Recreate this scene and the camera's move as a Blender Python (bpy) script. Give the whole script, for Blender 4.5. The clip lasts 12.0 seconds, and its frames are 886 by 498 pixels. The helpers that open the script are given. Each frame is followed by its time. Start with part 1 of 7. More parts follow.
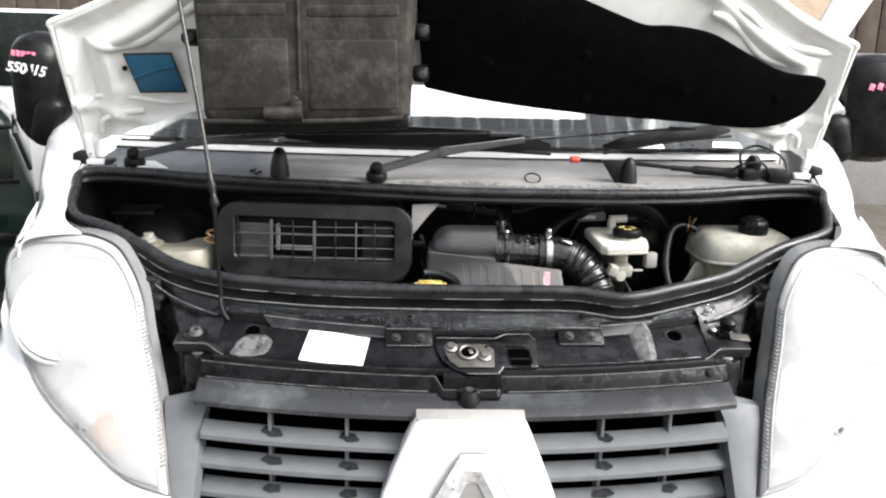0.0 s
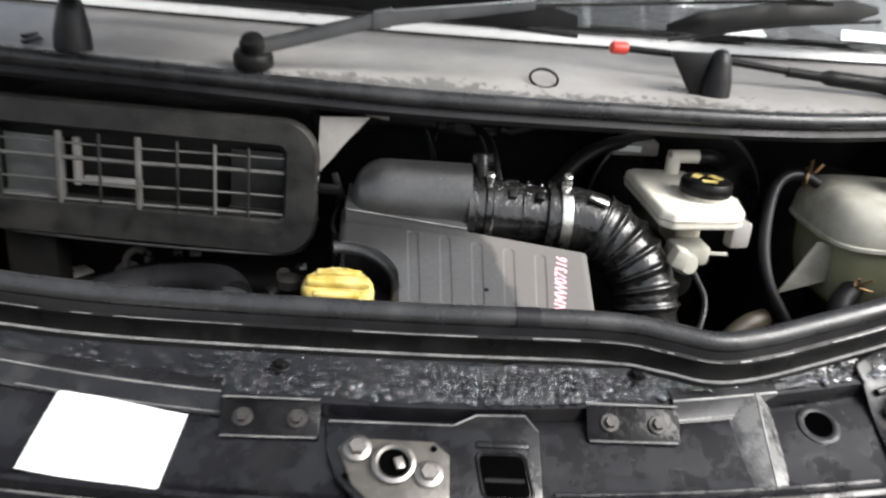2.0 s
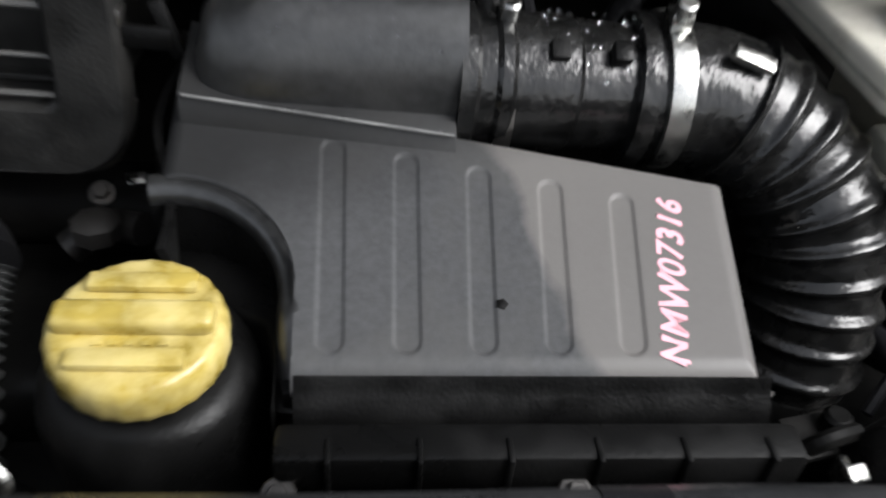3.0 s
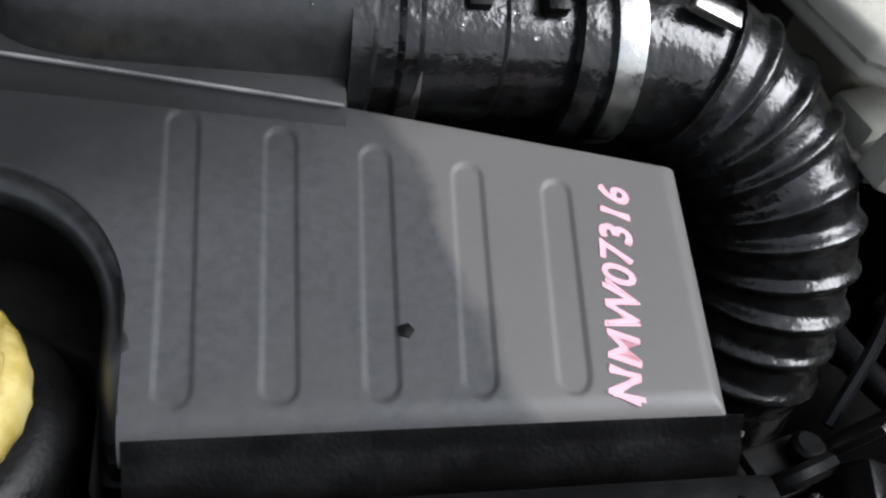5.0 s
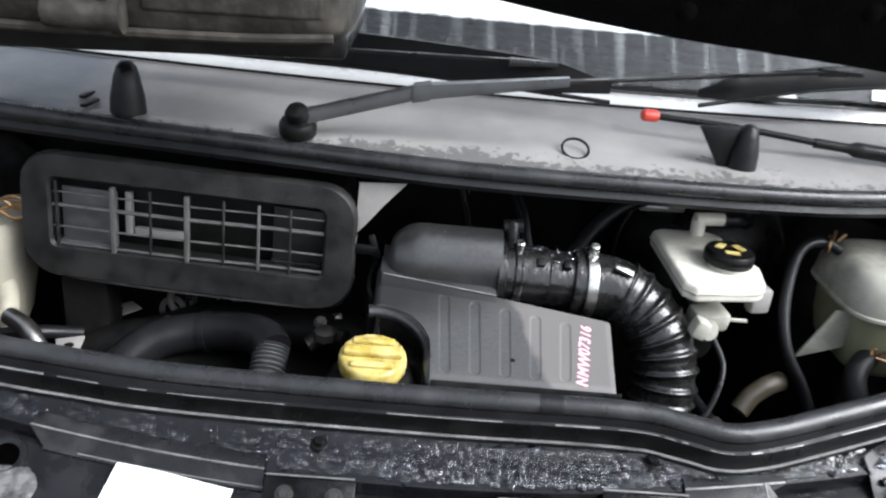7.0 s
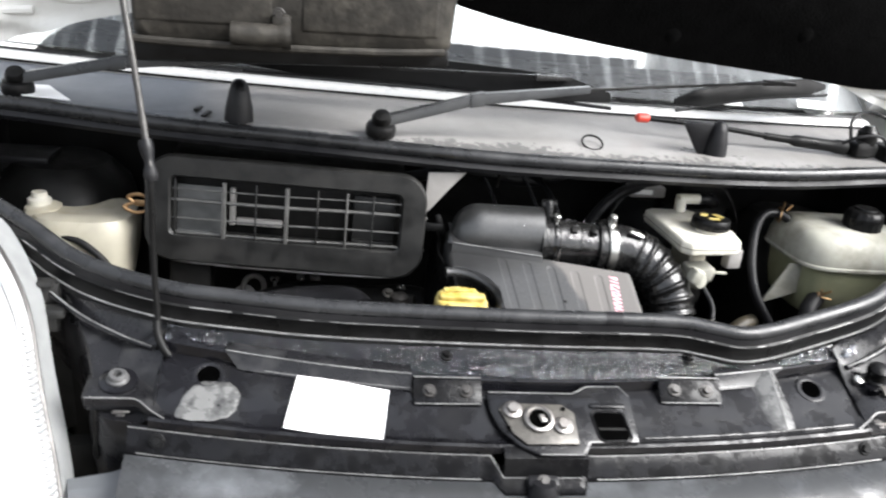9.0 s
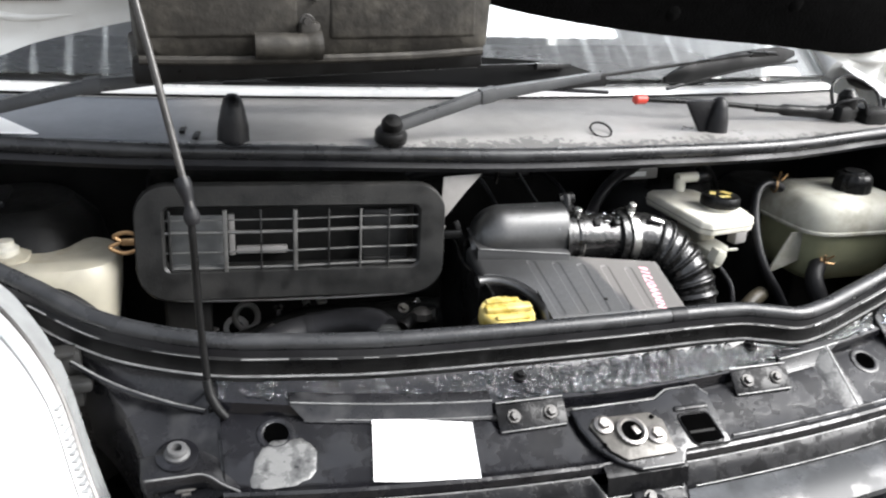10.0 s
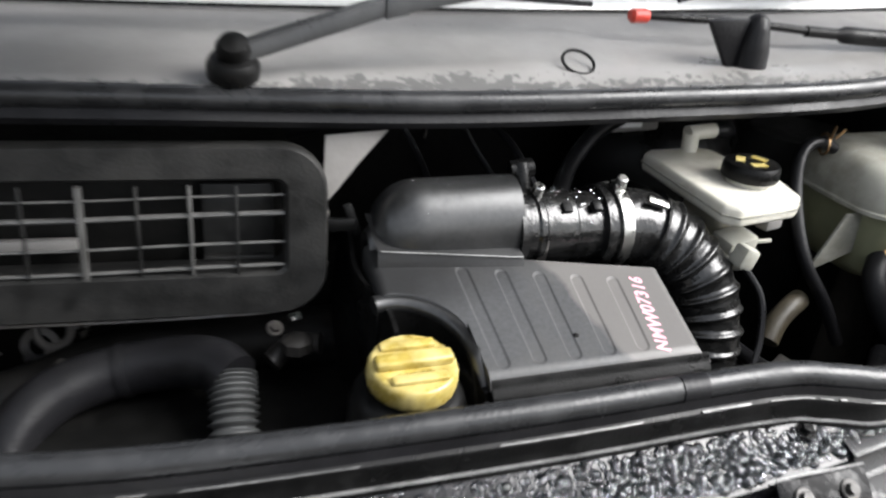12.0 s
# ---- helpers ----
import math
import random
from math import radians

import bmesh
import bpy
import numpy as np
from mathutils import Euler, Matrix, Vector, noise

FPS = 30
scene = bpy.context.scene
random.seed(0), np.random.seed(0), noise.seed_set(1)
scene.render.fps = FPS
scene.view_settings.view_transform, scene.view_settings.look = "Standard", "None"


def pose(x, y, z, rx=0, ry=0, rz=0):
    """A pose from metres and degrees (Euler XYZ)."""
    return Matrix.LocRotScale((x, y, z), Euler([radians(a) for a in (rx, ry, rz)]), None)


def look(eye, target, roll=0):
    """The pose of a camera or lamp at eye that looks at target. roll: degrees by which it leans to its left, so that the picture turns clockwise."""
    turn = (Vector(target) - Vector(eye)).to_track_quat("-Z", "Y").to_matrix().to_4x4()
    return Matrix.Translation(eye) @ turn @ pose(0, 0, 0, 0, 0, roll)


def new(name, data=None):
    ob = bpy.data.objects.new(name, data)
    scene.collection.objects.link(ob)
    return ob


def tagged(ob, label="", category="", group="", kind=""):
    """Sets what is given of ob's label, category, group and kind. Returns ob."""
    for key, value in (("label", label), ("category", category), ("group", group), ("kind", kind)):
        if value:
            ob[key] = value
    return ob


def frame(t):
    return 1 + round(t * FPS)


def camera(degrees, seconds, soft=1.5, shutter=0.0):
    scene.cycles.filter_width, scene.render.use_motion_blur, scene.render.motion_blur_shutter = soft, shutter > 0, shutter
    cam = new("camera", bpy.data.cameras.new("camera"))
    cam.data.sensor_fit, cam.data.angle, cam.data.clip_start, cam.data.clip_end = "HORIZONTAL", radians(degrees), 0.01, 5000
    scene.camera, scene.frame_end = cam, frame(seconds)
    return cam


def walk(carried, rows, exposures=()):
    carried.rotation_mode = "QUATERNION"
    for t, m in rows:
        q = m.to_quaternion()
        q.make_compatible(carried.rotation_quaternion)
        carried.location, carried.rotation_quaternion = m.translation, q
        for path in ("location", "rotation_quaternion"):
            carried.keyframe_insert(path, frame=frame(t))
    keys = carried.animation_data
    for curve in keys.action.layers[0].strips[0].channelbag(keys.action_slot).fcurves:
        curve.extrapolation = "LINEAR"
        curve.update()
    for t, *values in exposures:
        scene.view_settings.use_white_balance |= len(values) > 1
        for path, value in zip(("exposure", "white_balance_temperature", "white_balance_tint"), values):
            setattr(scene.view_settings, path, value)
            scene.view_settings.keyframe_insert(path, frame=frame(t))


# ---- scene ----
cam = camera(56.0, 12.0, soft=2.1, shutter=0.4)
EXPOSURES = [(0.0, 1.65, 6450, 10), (0.5, 1.7, 6450, 10), (1.0, 2.05, 6450, 10), (1.5, 1.9, 6450, 10), (2.0, 1.68, 6500, 10), (2.5, 1.3, 6500, 10), (3.0, 1.05, 6300, 10), (3.5, 0.5, 6000, 10), (5.5, 1.0, 6000, 10), (6.0, 1.2, 6000, 10), (6.5, 1.4, 6000, 10), (8.5, 1.98, 6350, 10), (9.5, 1.92, 6350, 10), (11.0, 1.88, 6350, 10), (11.5, 1.86, 6350, 10), (12.0, 1.55, 6350, 10)]
PATH = [
    (0, (-0.105, -1.25, 1.42), (-0.012, 0.685, 0.924), 1.6),
    (0.5, (-0.083, -1.23, 1.41), (-0.003, 0.704, 0.907), 2.5),
    (1, (-0.06, -1.076, 1.386), (0.049, 0.837, 0.811), 2.6),
    (1.5, (-0.06, -0.791, 1.36), (0.125, 1.084, 0.691), 2.5),
    (2, (-0.021, -0.509, 1.31), (0.136, 1.336, 0.556), 5.1),
    (2.5, (0.039, -0.262, 1.303), (0.1, 1.434, 0.244), 4.4),
    (3, (0.03, -0.025, 1.203), (0.219, 1.519, -0.054), 5.4),
    (3.2, (0.038, 0.03, 1.183), (0.292, 1.489, -0.161), 6.6),
    (3.5, (0.052, 0.07, 1.157), (0.422, 1.492, -0.2), 9.1),
    (3.7, (0.052, 0.079, 1.149), (0.459, 1.481, -0.218), 10.2),
    (5.3, (0.042, 0.027, 1.181), (0.427, 1.503, -0.113), 10.3),
    (5.5, (0.027, -0.022, 1.213), (0.35, 1.512, -0.03), 9.1),
    (6, (0.027, -0.205, 1.32), (0.115, 1.501, 0.279), 4.1),
    (6.5, (0.009, -0.364, 1.4), (-0.039, 1.403, 0.464), 2.6),
    (6.7, (-0.003, -0.425, 1.414), (-0.006, 1.365, 0.523), 4.0),
    (8.3, (-0.207, -0.759, 1.425), (0.146, 1.108, 0.802), 6.5),
    (8.5, (-0.211, -0.778, 1.409), (0.109, 1.097, 0.791), 6.1),
    (9, (-0.257, -0.752, 1.398), (0.069, 1.098, 0.711), 6.3),
    (9.5, (-0.388, -0.666, 1.397), (0.103, 1.154, 0.729), 1.2),
    (10, (-0.433, -0.629, 1.394), (0.178, 1.138, 0.686), 3.5),
    (10.5, (-0.441, -0.625, 1.392), (0.257, 1.126, 0.722), 4.3),
    (11, (-0.428, -0.625, 1.387), (0.283, 1.118, 0.714), 4.0),
    (11.5, (-0.355, -0.498, 1.367), (0.301, 1.253, 0.655), 3.5),
    (12, (-0.224, -0.276, 1.322), (0.41, 1.403, 0.438), 5.0),
]
walk(cam, [(t, look(eye, target, roll)) for t, eye, target, roll in PATH], EXPOSURES)

# ---------- light ----------
world = bpy.data.worlds.new("overcast_sky")
scene.world = world
world.use_nodes = True
wn, wl = world.node_tree.nodes, world.node_tree.links
sky = wn.new("ShaderNodeTexSky")
sky.sky_type, sky.sun_disc = "NISHITA", False
sky.sun_elevation, sky.sun_rotation = radians(43), radians(116)
sky.air_density, sky.dust_density, sky.ozone_density = 1.0, 4.0, 1.0
grey = wn.new("ShaderNodeHueSaturation")
grey.inputs["Saturation"].default_value = 0.25
wl.new(sky.outputs[0], grey.inputs["Color"])
wl.new(grey.outputs[0], wn["Background"].inputs["Color"])
wn["Background"].inputs["Strength"].default_value = 0.125
sun_data = bpy.data.lights.new("sun", "SUN")
sun_data.energy, sun_data.angle, sun_data.color = 1.9, radians(40), (1.0, 0.985, 0.96)
sun = new("sun", sun_data)
sun.matrix_world = look((9.6, -4.6, 10.2), (0, 0.3, 1))

# ---------- materials ----------


def mat(name, colour, rough=0.5, metal=0.0, vary=0.25, scale=40.0, bump=0.1, bump_scale=250.0, dirt=None, dirt_amount=0.5,
        dirt_scale=9.0, rough_vary=0.15, coat=0.0, clear=0.0, alpha=1.0, subsurface=0.0, spec=0.5, ior=1.5, coat_ior=1.5):
    """A surface with grain, stains and fine relief, in metres."""
    m = bpy.data.materials.new(name)
    m.use_nodes = True
    n, l = m.node_tree.nodes, m.node_tree.links
    b = n["Principled BSDF"]
    co = n.new("ShaderNodeTexCoord").outputs["Object"]
    fine = n.new("ShaderNodeTexNoise")
    fine.inputs["Scale"].default_value, fine.inputs["Detail"].default_value = scale, 5.0
    l.new(co, fine.inputs["Vector"])
    ramp = n.new("ShaderNodeMapRange")
    ramp.inputs["From Min"].default_value, ramp.inputs["From Max"].default_value = 0.3, 0.7
    ramp.inputs["To Min"].default_value, ramp.inputs["To Max"].default_value = 1 - vary, 1 + vary
    l.new(fine.outputs["Fac"], ramp.inputs["Value"])
    tint = n.new("ShaderNodeMix")
    tint.data_type, tint.blend_type = "RGBA", "MULTIPLY"
    tint.inputs["Factor"].default_value = 1.0
    tint.inputs["A"].default_value = (*colour, 1)
    l.new(ramp.outputs[0], tint.inputs["B"])
    out = tint.outputs["Result"]
    large = n.new("ShaderNodeTexNoise")
    large.inputs["Scale"].default_value, large.inputs["Detail"].default_value = dirt_scale, 6.0
    large.inputs["Roughness"].default_value = 0.65
    l.new(co, large.inputs["Vector"])
    if dirt:
        cut = n.new("ShaderNodeMapRange")
        cut.inputs["From Min"].default_value, cut.inputs["From Max"].default_value = 0.62 - 0.3 * dirt_amount, 0.72 - 0.2 * dirt_amount
        cut.inputs["To Max"].default_value = dirt_amount
        l.new(large.outputs["Fac"], cut.inputs["Value"])
        mix = n.new("ShaderNodeMix")
        mix.data_type = "RGBA"
        mix.inputs["B"].default_value = (*dirt, 1)
        l.new(out, mix.inputs["A"])
        l.new(cut.outputs[0], mix.inputs["Factor"])
        out = mix.outputs["Result"]
    l.new(out, b.inputs["Base Color"])
    rr = n.new("ShaderNodeMapRange")
    rr.inputs["From Min"].default_value, rr.inputs["From Max"].default_value = 0.35, 0.65
    rr.inputs["To Min"].default_value, rr.inputs["To Max"].default_value = max(rough - rough_vary, 0.03), min(rough + rough_vary, 1.0)
    l.new(large.outputs["Fac"], rr.inputs["Value"])
    l.new(rr.outputs[0], b.inputs["Roughness"])
    b.inputs["Metallic"].default_value = metal
    b.inputs["Specular IOR Level"].default_value, b.inputs["IOR"].default_value = spec, ior
    b.inputs["Coat Weight"].default_value = coat
    b.inputs["Coat Roughness"].default_value, b.inputs["Coat IOR"].default_value = 0.06, coat_ior
    b.inputs["Transmission Weight"].default_value = clear
    b.inputs["Alpha"].default_value = alpha
    b.inputs["Subsurface Weight"].default_value = subsurface
    b.inputs["Subsurface Radius"].default_value = (0.02, 0.02, 0.015)
    if bump:
        grain = n.new("ShaderNodeTexNoise")
        grain.inputs["Scale"].default_value, grain.inputs["Detail"].default_value = bump_scale, 3.0
        l.new(co, grain.inputs["Vector"])
        bp = n.new("ShaderNodeBump")
        bp.inputs["Strength"].default_value, bp.inputs["Distance"].default_value = bump, 0.002
        l.new(grain.outputs["Fac"], bp.inputs["Height"])
        l.new(bp.outputs[0], b.inputs["Normal"])
    return m


def wet(m, strength=0.5, size=160.0, share=0.35):
    """Beads of water on a surface: round cells raised and smoothed to a gloss."""
    n, l = m.node_tree.nodes, m.node_tree.links
    b = n["Principled BSDF"]
    co = n.new("ShaderNodeTexCoord").outputs["Object"]
    cell = n.new("ShaderNodeTexVoronoi")
    cell.inputs["Scale"].default_value = size
    l.new(co, cell.inputs["Vector"])
    cut = n.new("ShaderNodeMapRange")
    cut.inputs["From Min"].default_value, cut.inputs["From Max"].default_value = share, share - 0.25
    l.new(cell.outputs["Distance"], cut.inputs["Value"])
    bp = n.new("ShaderNodeBump")
    bp.inputs["Strength"].default_value, bp.inputs["Distance"].default_value = strength, 0.003
    l.new(cut.outputs[0], bp.inputs["Height"])
    old = [k.from_socket for k in l if k.to_node == b and k.to_socket.name == "Normal"]
    if old:
        l.new(old[0], bp.inputs["Normal"])
    l.new(bp.outputs[0], b.inputs["Normal"])
    return m


WHITE = mat("white_paint", (0.80, 0.80, 0.79), 0.25, vary=0.03, bump=0.0, coat=0.6, dirt=(0.6, 0.58, 0.54), dirt_amount=0.12)
CREAM = mat("bonnet_inner_paint", (0.74, 0.74, 0.71), 0.38, vary=0.05, scale=15, bump=0.05, dirt=(0.50, 0.48, 0.44), dirt_amount=0.3)
PANEL = mat("black_panel_paint", (0.004, 0.004, 0.005), 0.16, vary=0.4, scale=25, bump=0.05, bump_scale=120, dirt=(0.014, 0.014, 0.014), dirt_amount=0.4,
            dirt_scale=14, rough_vary=0.09, spec=0.35)
WORN = mat("worn_grey_panel_paint", (0.025, 0.025, 0.025), 0.25, vary=0.7, scale=160, bump=0.2, bump_scale=300, dirt=(0.13, 0.13, 0.127), dirt_amount=0.8, dirt_scale=45)
# pale grey for thin lines that paint wet highlights along edges
EDGE = mat("pale_edge_glint", (0.12, 0.12, 0.118), 0.28, vary=0.5, scale=35, bump=0.1, dirt=(0.03, 0.03, 0.03), dirt_amount=0.5, dirt_scale=30)
WEB = mat("damp_black_corner_paint", (0.008, 0.008, 0.009), 0.30, vary=0.4, scale=25, bump=0.10, bump_scale=60, dirt=(0.05, 0.05, 0.05), dirt_amount=0.35, dirt_scale=24, rough_vary=0.14, spec=0.32)
BAND = wet(mat("wet_black_plastic", (0.004, 0.004, 0.005), 0.15, vary=0.4, bump=0.07, bump_scale=260, rough_vary=0.12, spec=0.4), 0.05, 170, 0.36)
RUBBER = mat("black_rubber", (0.007, 0.007, 0.008), 0.42, vary=0.3, bump=0.2, dirt=(0.016, 0.016, 0.016), dirt_amount=0.35, spec=0.22)
SEAL = mat("seal_rubber", (0.016, 0.0165, 0.0175), 0.30, vary=0.25, bump=0.15, bump_scale=300, dirt=(0.034, 0.034, 0.035), dirt_amount=0.35, dirt_scale=20, spec=0.36)
HOSE = wet(mat("wet_hose_rubber", (0.008, 0.008, 0.008), 0.23, vary=0.6, scale=90, bump=0.45, bump_scale=120, dirt=(0.018, 0.0175, 0.016), dirt_amount=0.4, dirt_scale=30, rough_vary=0.12, spec=0.55), 0.08, 190, 0.28)
BLACK = mat("black_plastic", (0.004, 0.004, 0.004), 0.38, vary=0.3, bump=0.15, bump_scale=500, dirt=(0.012, 0.012, 0.012), dirt_amount=0.35, dirt_scale=22, rough_vary=0.2, spec=0.16)
LID = mat("filter_lid_plastic", (0.056, 0.057, 0.059), 0.42, vary=0.15, scale=260, bump=0.04, bump_scale=900, dirt=(0.066, 0.065, 0.063),
          dirt_amount=0.5, dirt_scale=14, rough_vary=0.08, spec=0.32)
FLAP = mat("grey_flap_plastic", (0.060, 0.062, 0.062), 0.5, vary=0.25, scale=50, bump=0.1)
WIRE = mat("dusty_grid_wire", (0.066, 0.065, 0.062), 0.45, vary=0.3, scale=60, bump=0.1)
VENT = mat("grey_black_plastic", (0.012, 0.012, 0.0117), 0.46, vary=0.4, scale=60, bump=0.2, bump_scale=400, dirt=(0.026, 0.025, 0.023), dirt_amount=0.5, dirt_scale=18, spec=0.36)
TRIM = mat("black_trim_plastic", (0.0035, 0.0035, 0.004), 0.3, vary=0.4, bump=0.08, bump_scale=400, dirt=(0.012, 0.012, 0.012), dirt_amount=0.4, dirt_scale=18)
STAIN = mat("rain_darkened_plastic", (0.022, 0.023, 0.024), 0.22, vary=0.3, scale=60, bump=0.05, spec=0.4)
SNORKEL = mat("wet_snorkel_plastic", (0.014, 0.0143, 0.0145), 0.34, vary=0.5, scale=200, bump=0.04, bump_scale=700, dirt=(0.034, 0.033, 0.032), dirt_amount=0.35, dirt_scale=14, rough_vary=0.05, spec=0.8)
GRILLE = mat("grille_grey_plastic", (0.100, 0.105, 0.111), 0.5, vary=0.08, bump=0.12, bump_scale=700, dirt=(0.070, 0.074, 0.079),
             dirt_amount=0.35, dirt_scale=9, rough_vary=0.06, spec=0.35)
SOAKED = mat("soaked_grille_plastic", (0.080, 0.084, 0.089), 0.35, vary=0.15, bump=0.08, bump_scale=500, dirt=(0.018, 0.0187, 0.0195),
             dirt_amount=0.85, dirt_scale=7, spec=0.4)
COWL = mat("weathered_cowl_plastic", (0.195, 0.188, 0.180), 0.40, vary=0.08, scale=25, bump=0.08, bump_scale=500, dirt=(0.17, 0.168, 0.165),
           dirt_amount=0.4, dirt_scale=5)
DUCT = mat("dusty_duct_plastic", (0.034, 0.031, 0.026), 0.6, vary=0.45, scale=70, bump=0.5, bump_scale=110, dirt=(0.011, 0.0098, 0.008),
           dirt_amount=0.8, dirt_scale=22, spec=0.25)
PAD = mat("black_felt", (0.0016, 0.0016, 0.0016), 1.0, vary=0.4, bump=0.5, bump_scale=300, spec=0.04, rough_vary=0.0)
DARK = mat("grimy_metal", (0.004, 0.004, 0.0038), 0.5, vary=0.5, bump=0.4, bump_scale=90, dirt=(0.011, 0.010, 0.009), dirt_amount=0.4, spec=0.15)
# lightless black: painted shade for holes, openings and the grille's depth
VOID = mat("deep_shade_black", (0.001, 0.001, 0.001), 1.0, vary=0.2, bump=0.0, spec=0.0, rough_vary=0.0)
STEEL = mat("dull_steel", (0.30, 0.29, 0.28), 0.35, 1.0, vary=0.2, bump=0.2, dirt=(0.12, 0.10, 0.08), dirt_amount=0.4)
BRIGHT = mat("bright_zinc", (0.50, 0.50, 0.48), 0.28, 1.0, vary=0.15, bump=0.1, dirt=(0.3, 0.27, 0.22), dirt_amount=0.3, dirt_scale=40)
BADGE = mat("pitted_chrome", (0.72, 0.72, 0.72), 0.38, 0.55, vary=0.25, scale=120, bump=0.3, bump_scale=140, dirt=(0.25, 0.25, 0.26), dirt_amount=0.3, dirt_scale=60)
CHROME = mat("chrome", (0.75, 0.76, 0.78), 0.08, 1.0, vary=0.03, bump=0.0)
BLADE = mat("wiper_rubber", (0.003, 0.003, 0.003), 0.5, vary=0.3, bump=0.1, spec=0.10)
ARM = mat("faded_wiper_paint", (0.026, 0.027, 0.028), 0.30, vary=0.2, bump=0.12, bump_scale=300, dirt=(0.05, 0.05, 0.05), dirt_amount=0.3, spec=0.4)
BOLT = mat("dark_bolt", (0.030, 0.028, 0.026), 0.36, 0.3, vary=0.3, bump=0.2)
YELLOW = mat("yellow_cap_plastic", (0.33, 0.25, 0.055), 0.36, vary=0.30, scale=50, bump=0.15, dirt=(0.56, 0.47, 0.20), dirt_amount=0.7, dirt_scale=38)
TANK = mat("yellowed_tank_plastic", (0.31, 0.305, 0.265), 0.6, vary=0.2, scale=30, bump=0.05, dirt=(0.13, 0.122, 0.095), dirt_amount=0.5, dirt_scale=16, subsurface=0.2, spec=0.25)
COOLANT = mat("tank_with_coolant", (0.21, 0.215, 0.135), 0.4, vary=0.1, scale=30, bump=0.05, dirt=(0.14, 0.14, 0.085), dirt_amount=0.4, subsurface=0.2)
WASHER = mat("dirty_cream_tank", (0.40, 0.375, 0.30), 0.45, vary=0.12, scale=25, bump=0.1, dirt=(0.26, 0.22, 0.145), dirt_amount=0.4, dirt_scale=16, subsurface=0.15)
MILK = mat("milky_plastic", (0.58, 0.56, 0.49), 0.4, vary=0.06, bump=0.05, dirt=(0.30, 0.27, 0.20), dirt_amount=0.35, dirt_scale=18, subsurface=0.2)
PAPER = mat("white_paper", (0.86, 0.86, 0.85), 0.6, vary=0.02, bump=0.05)
BLUE = mat("blue_film", (0.010, 0.10, 0.18), 0.35, vary=0.15, bump=0.1)
REDTIP = mat("red_rubber", (0.42, 0.035, 0.02), 0.45, vary=0.1, bump=0.1)
GOLD = mat("brass_clip", (0.36, 0.23, 0.12), 0.4, 0.9, vary=0.3, bump=0.2)
TAN = mat("tan_plastic", (0.055, 0.046, 0.03), 0.5, vary=0.2, bump=0.2)
GREYPL = mat("grey_sheet_metal", (0.24, 0.23, 0.22), 0.5, 0.0, vary=0.1, bump=0.15, dirt=(0.13, 0.12, 0.11), dirt_amount=0.3)
CATCH = mat("grimy_catch_steel", (0.075, 0.070, 0.062), 0.4, 0.3, vary=0.3, bump=0.2, dirt=(0.04, 0.037, 0.032), dirt_amount=0.5, dirt_scale=50)
BUFFER = mat("grey_rubber", (0.050, 0.050, 0.050), 0.5, vary=0.2, bump=0.2)
CLEAREDGE = mat("clear_plastic_edge", (0.36, 0.37, 0.37), 0.12, vary=0.1, bump=0.0, clear=0.5)
PINK = mat("pink_white_paint_pen", (0.80, 0.42, 0.48), 0.5, vary=0.12, bump=0.1)
PENRED = mat("red_paint_pen", (0.75, 0.2, 0.3), 0.5, vary=0.05, bump=0.05)
PENWHITE = mat("white_paint_pen", (0.85, 0.85, 0.85), 0.5, vary=0.05, bump=0.05)
AMBER = mat("amber_bulb_glass", (0.62, 0.26, 0.08), 0.2, vary=0.05, bump=0.0)
REFLECT = mat("lamp_reflector", (0.74, 0.74, 0.73), 0.28, 0.5, vary=0.05, bump=0.0)
STRIP = mat("dulled_white_paint", (0.52, 0.52, 0.51), 0.28, vary=0.06, scale=14, bump=0.04, coat=0.5, dirt=(0.40, 0.40, 0.39), dirt_amount=0.45, dirt_scale=6)
GLASS = mat("windscreen_glass", (0.80, 0.84, 0.85), 0.06, vary=0.02, bump=0.0, rough_vary=0.03, clear=1.0, ior=1.42)
LENS = mat("cloudy_lamp_lens", (0.86, 0.86, 0.85), 0.16, vary=0.05, scale=20, bump=0.05, bump_scale=60, rough_vary=0.10, clear=0.66, coat=0.5,
           dirt=(0.58, 0.58, 0.56), dirt_amount=0.45, dirt_scale=13)
WATER = mat("water", (0.95, 0.97, 1.0), 0.03, vary=0.0, bump=0.0, rough_vary=0.0, clear=1.0, ior=1.33)
GREEN = mat("dark_green_paint", (0.006, 0.014, 0.011), 0.12, vary=0.1, bump=0.0, coat=0.6)
TINT = mat("dark_car_glass", (0.012, 0.015, 0.013), 0.08, vary=0.5, scale=9, bump=0.0, rough_vary=0.0, dirt=(0.03, 0.045, 0.025), dirt_amount=0.4, dirt_scale=12, spec=0.2)
MUD = mat("muddy_gravel", (0.080, 0.068, 0.054), 0.75, vary=0.4, scale=12, bump=0.8, bump_scale=30, dirt=(0.045, 0.038, 0.030), dirt_amount=0.6, dirt_scale=0.8)
BEIGE = mat("beige_render", (0.42, 0.33, 0.24), 0.8, vary=0.12, scale=6, bump=0.3, bump_scale=60)
BROWN = mat("brown_boards", (0.06, 0.042, 0.032), 0.7, vary=0.3, scale=8, bump=0.3, bump_scale=40)
TYRE = mat("tyre_rubber", (0.02, 0.02, 0.02), 0.7, vary=0.2, bump=0.3)


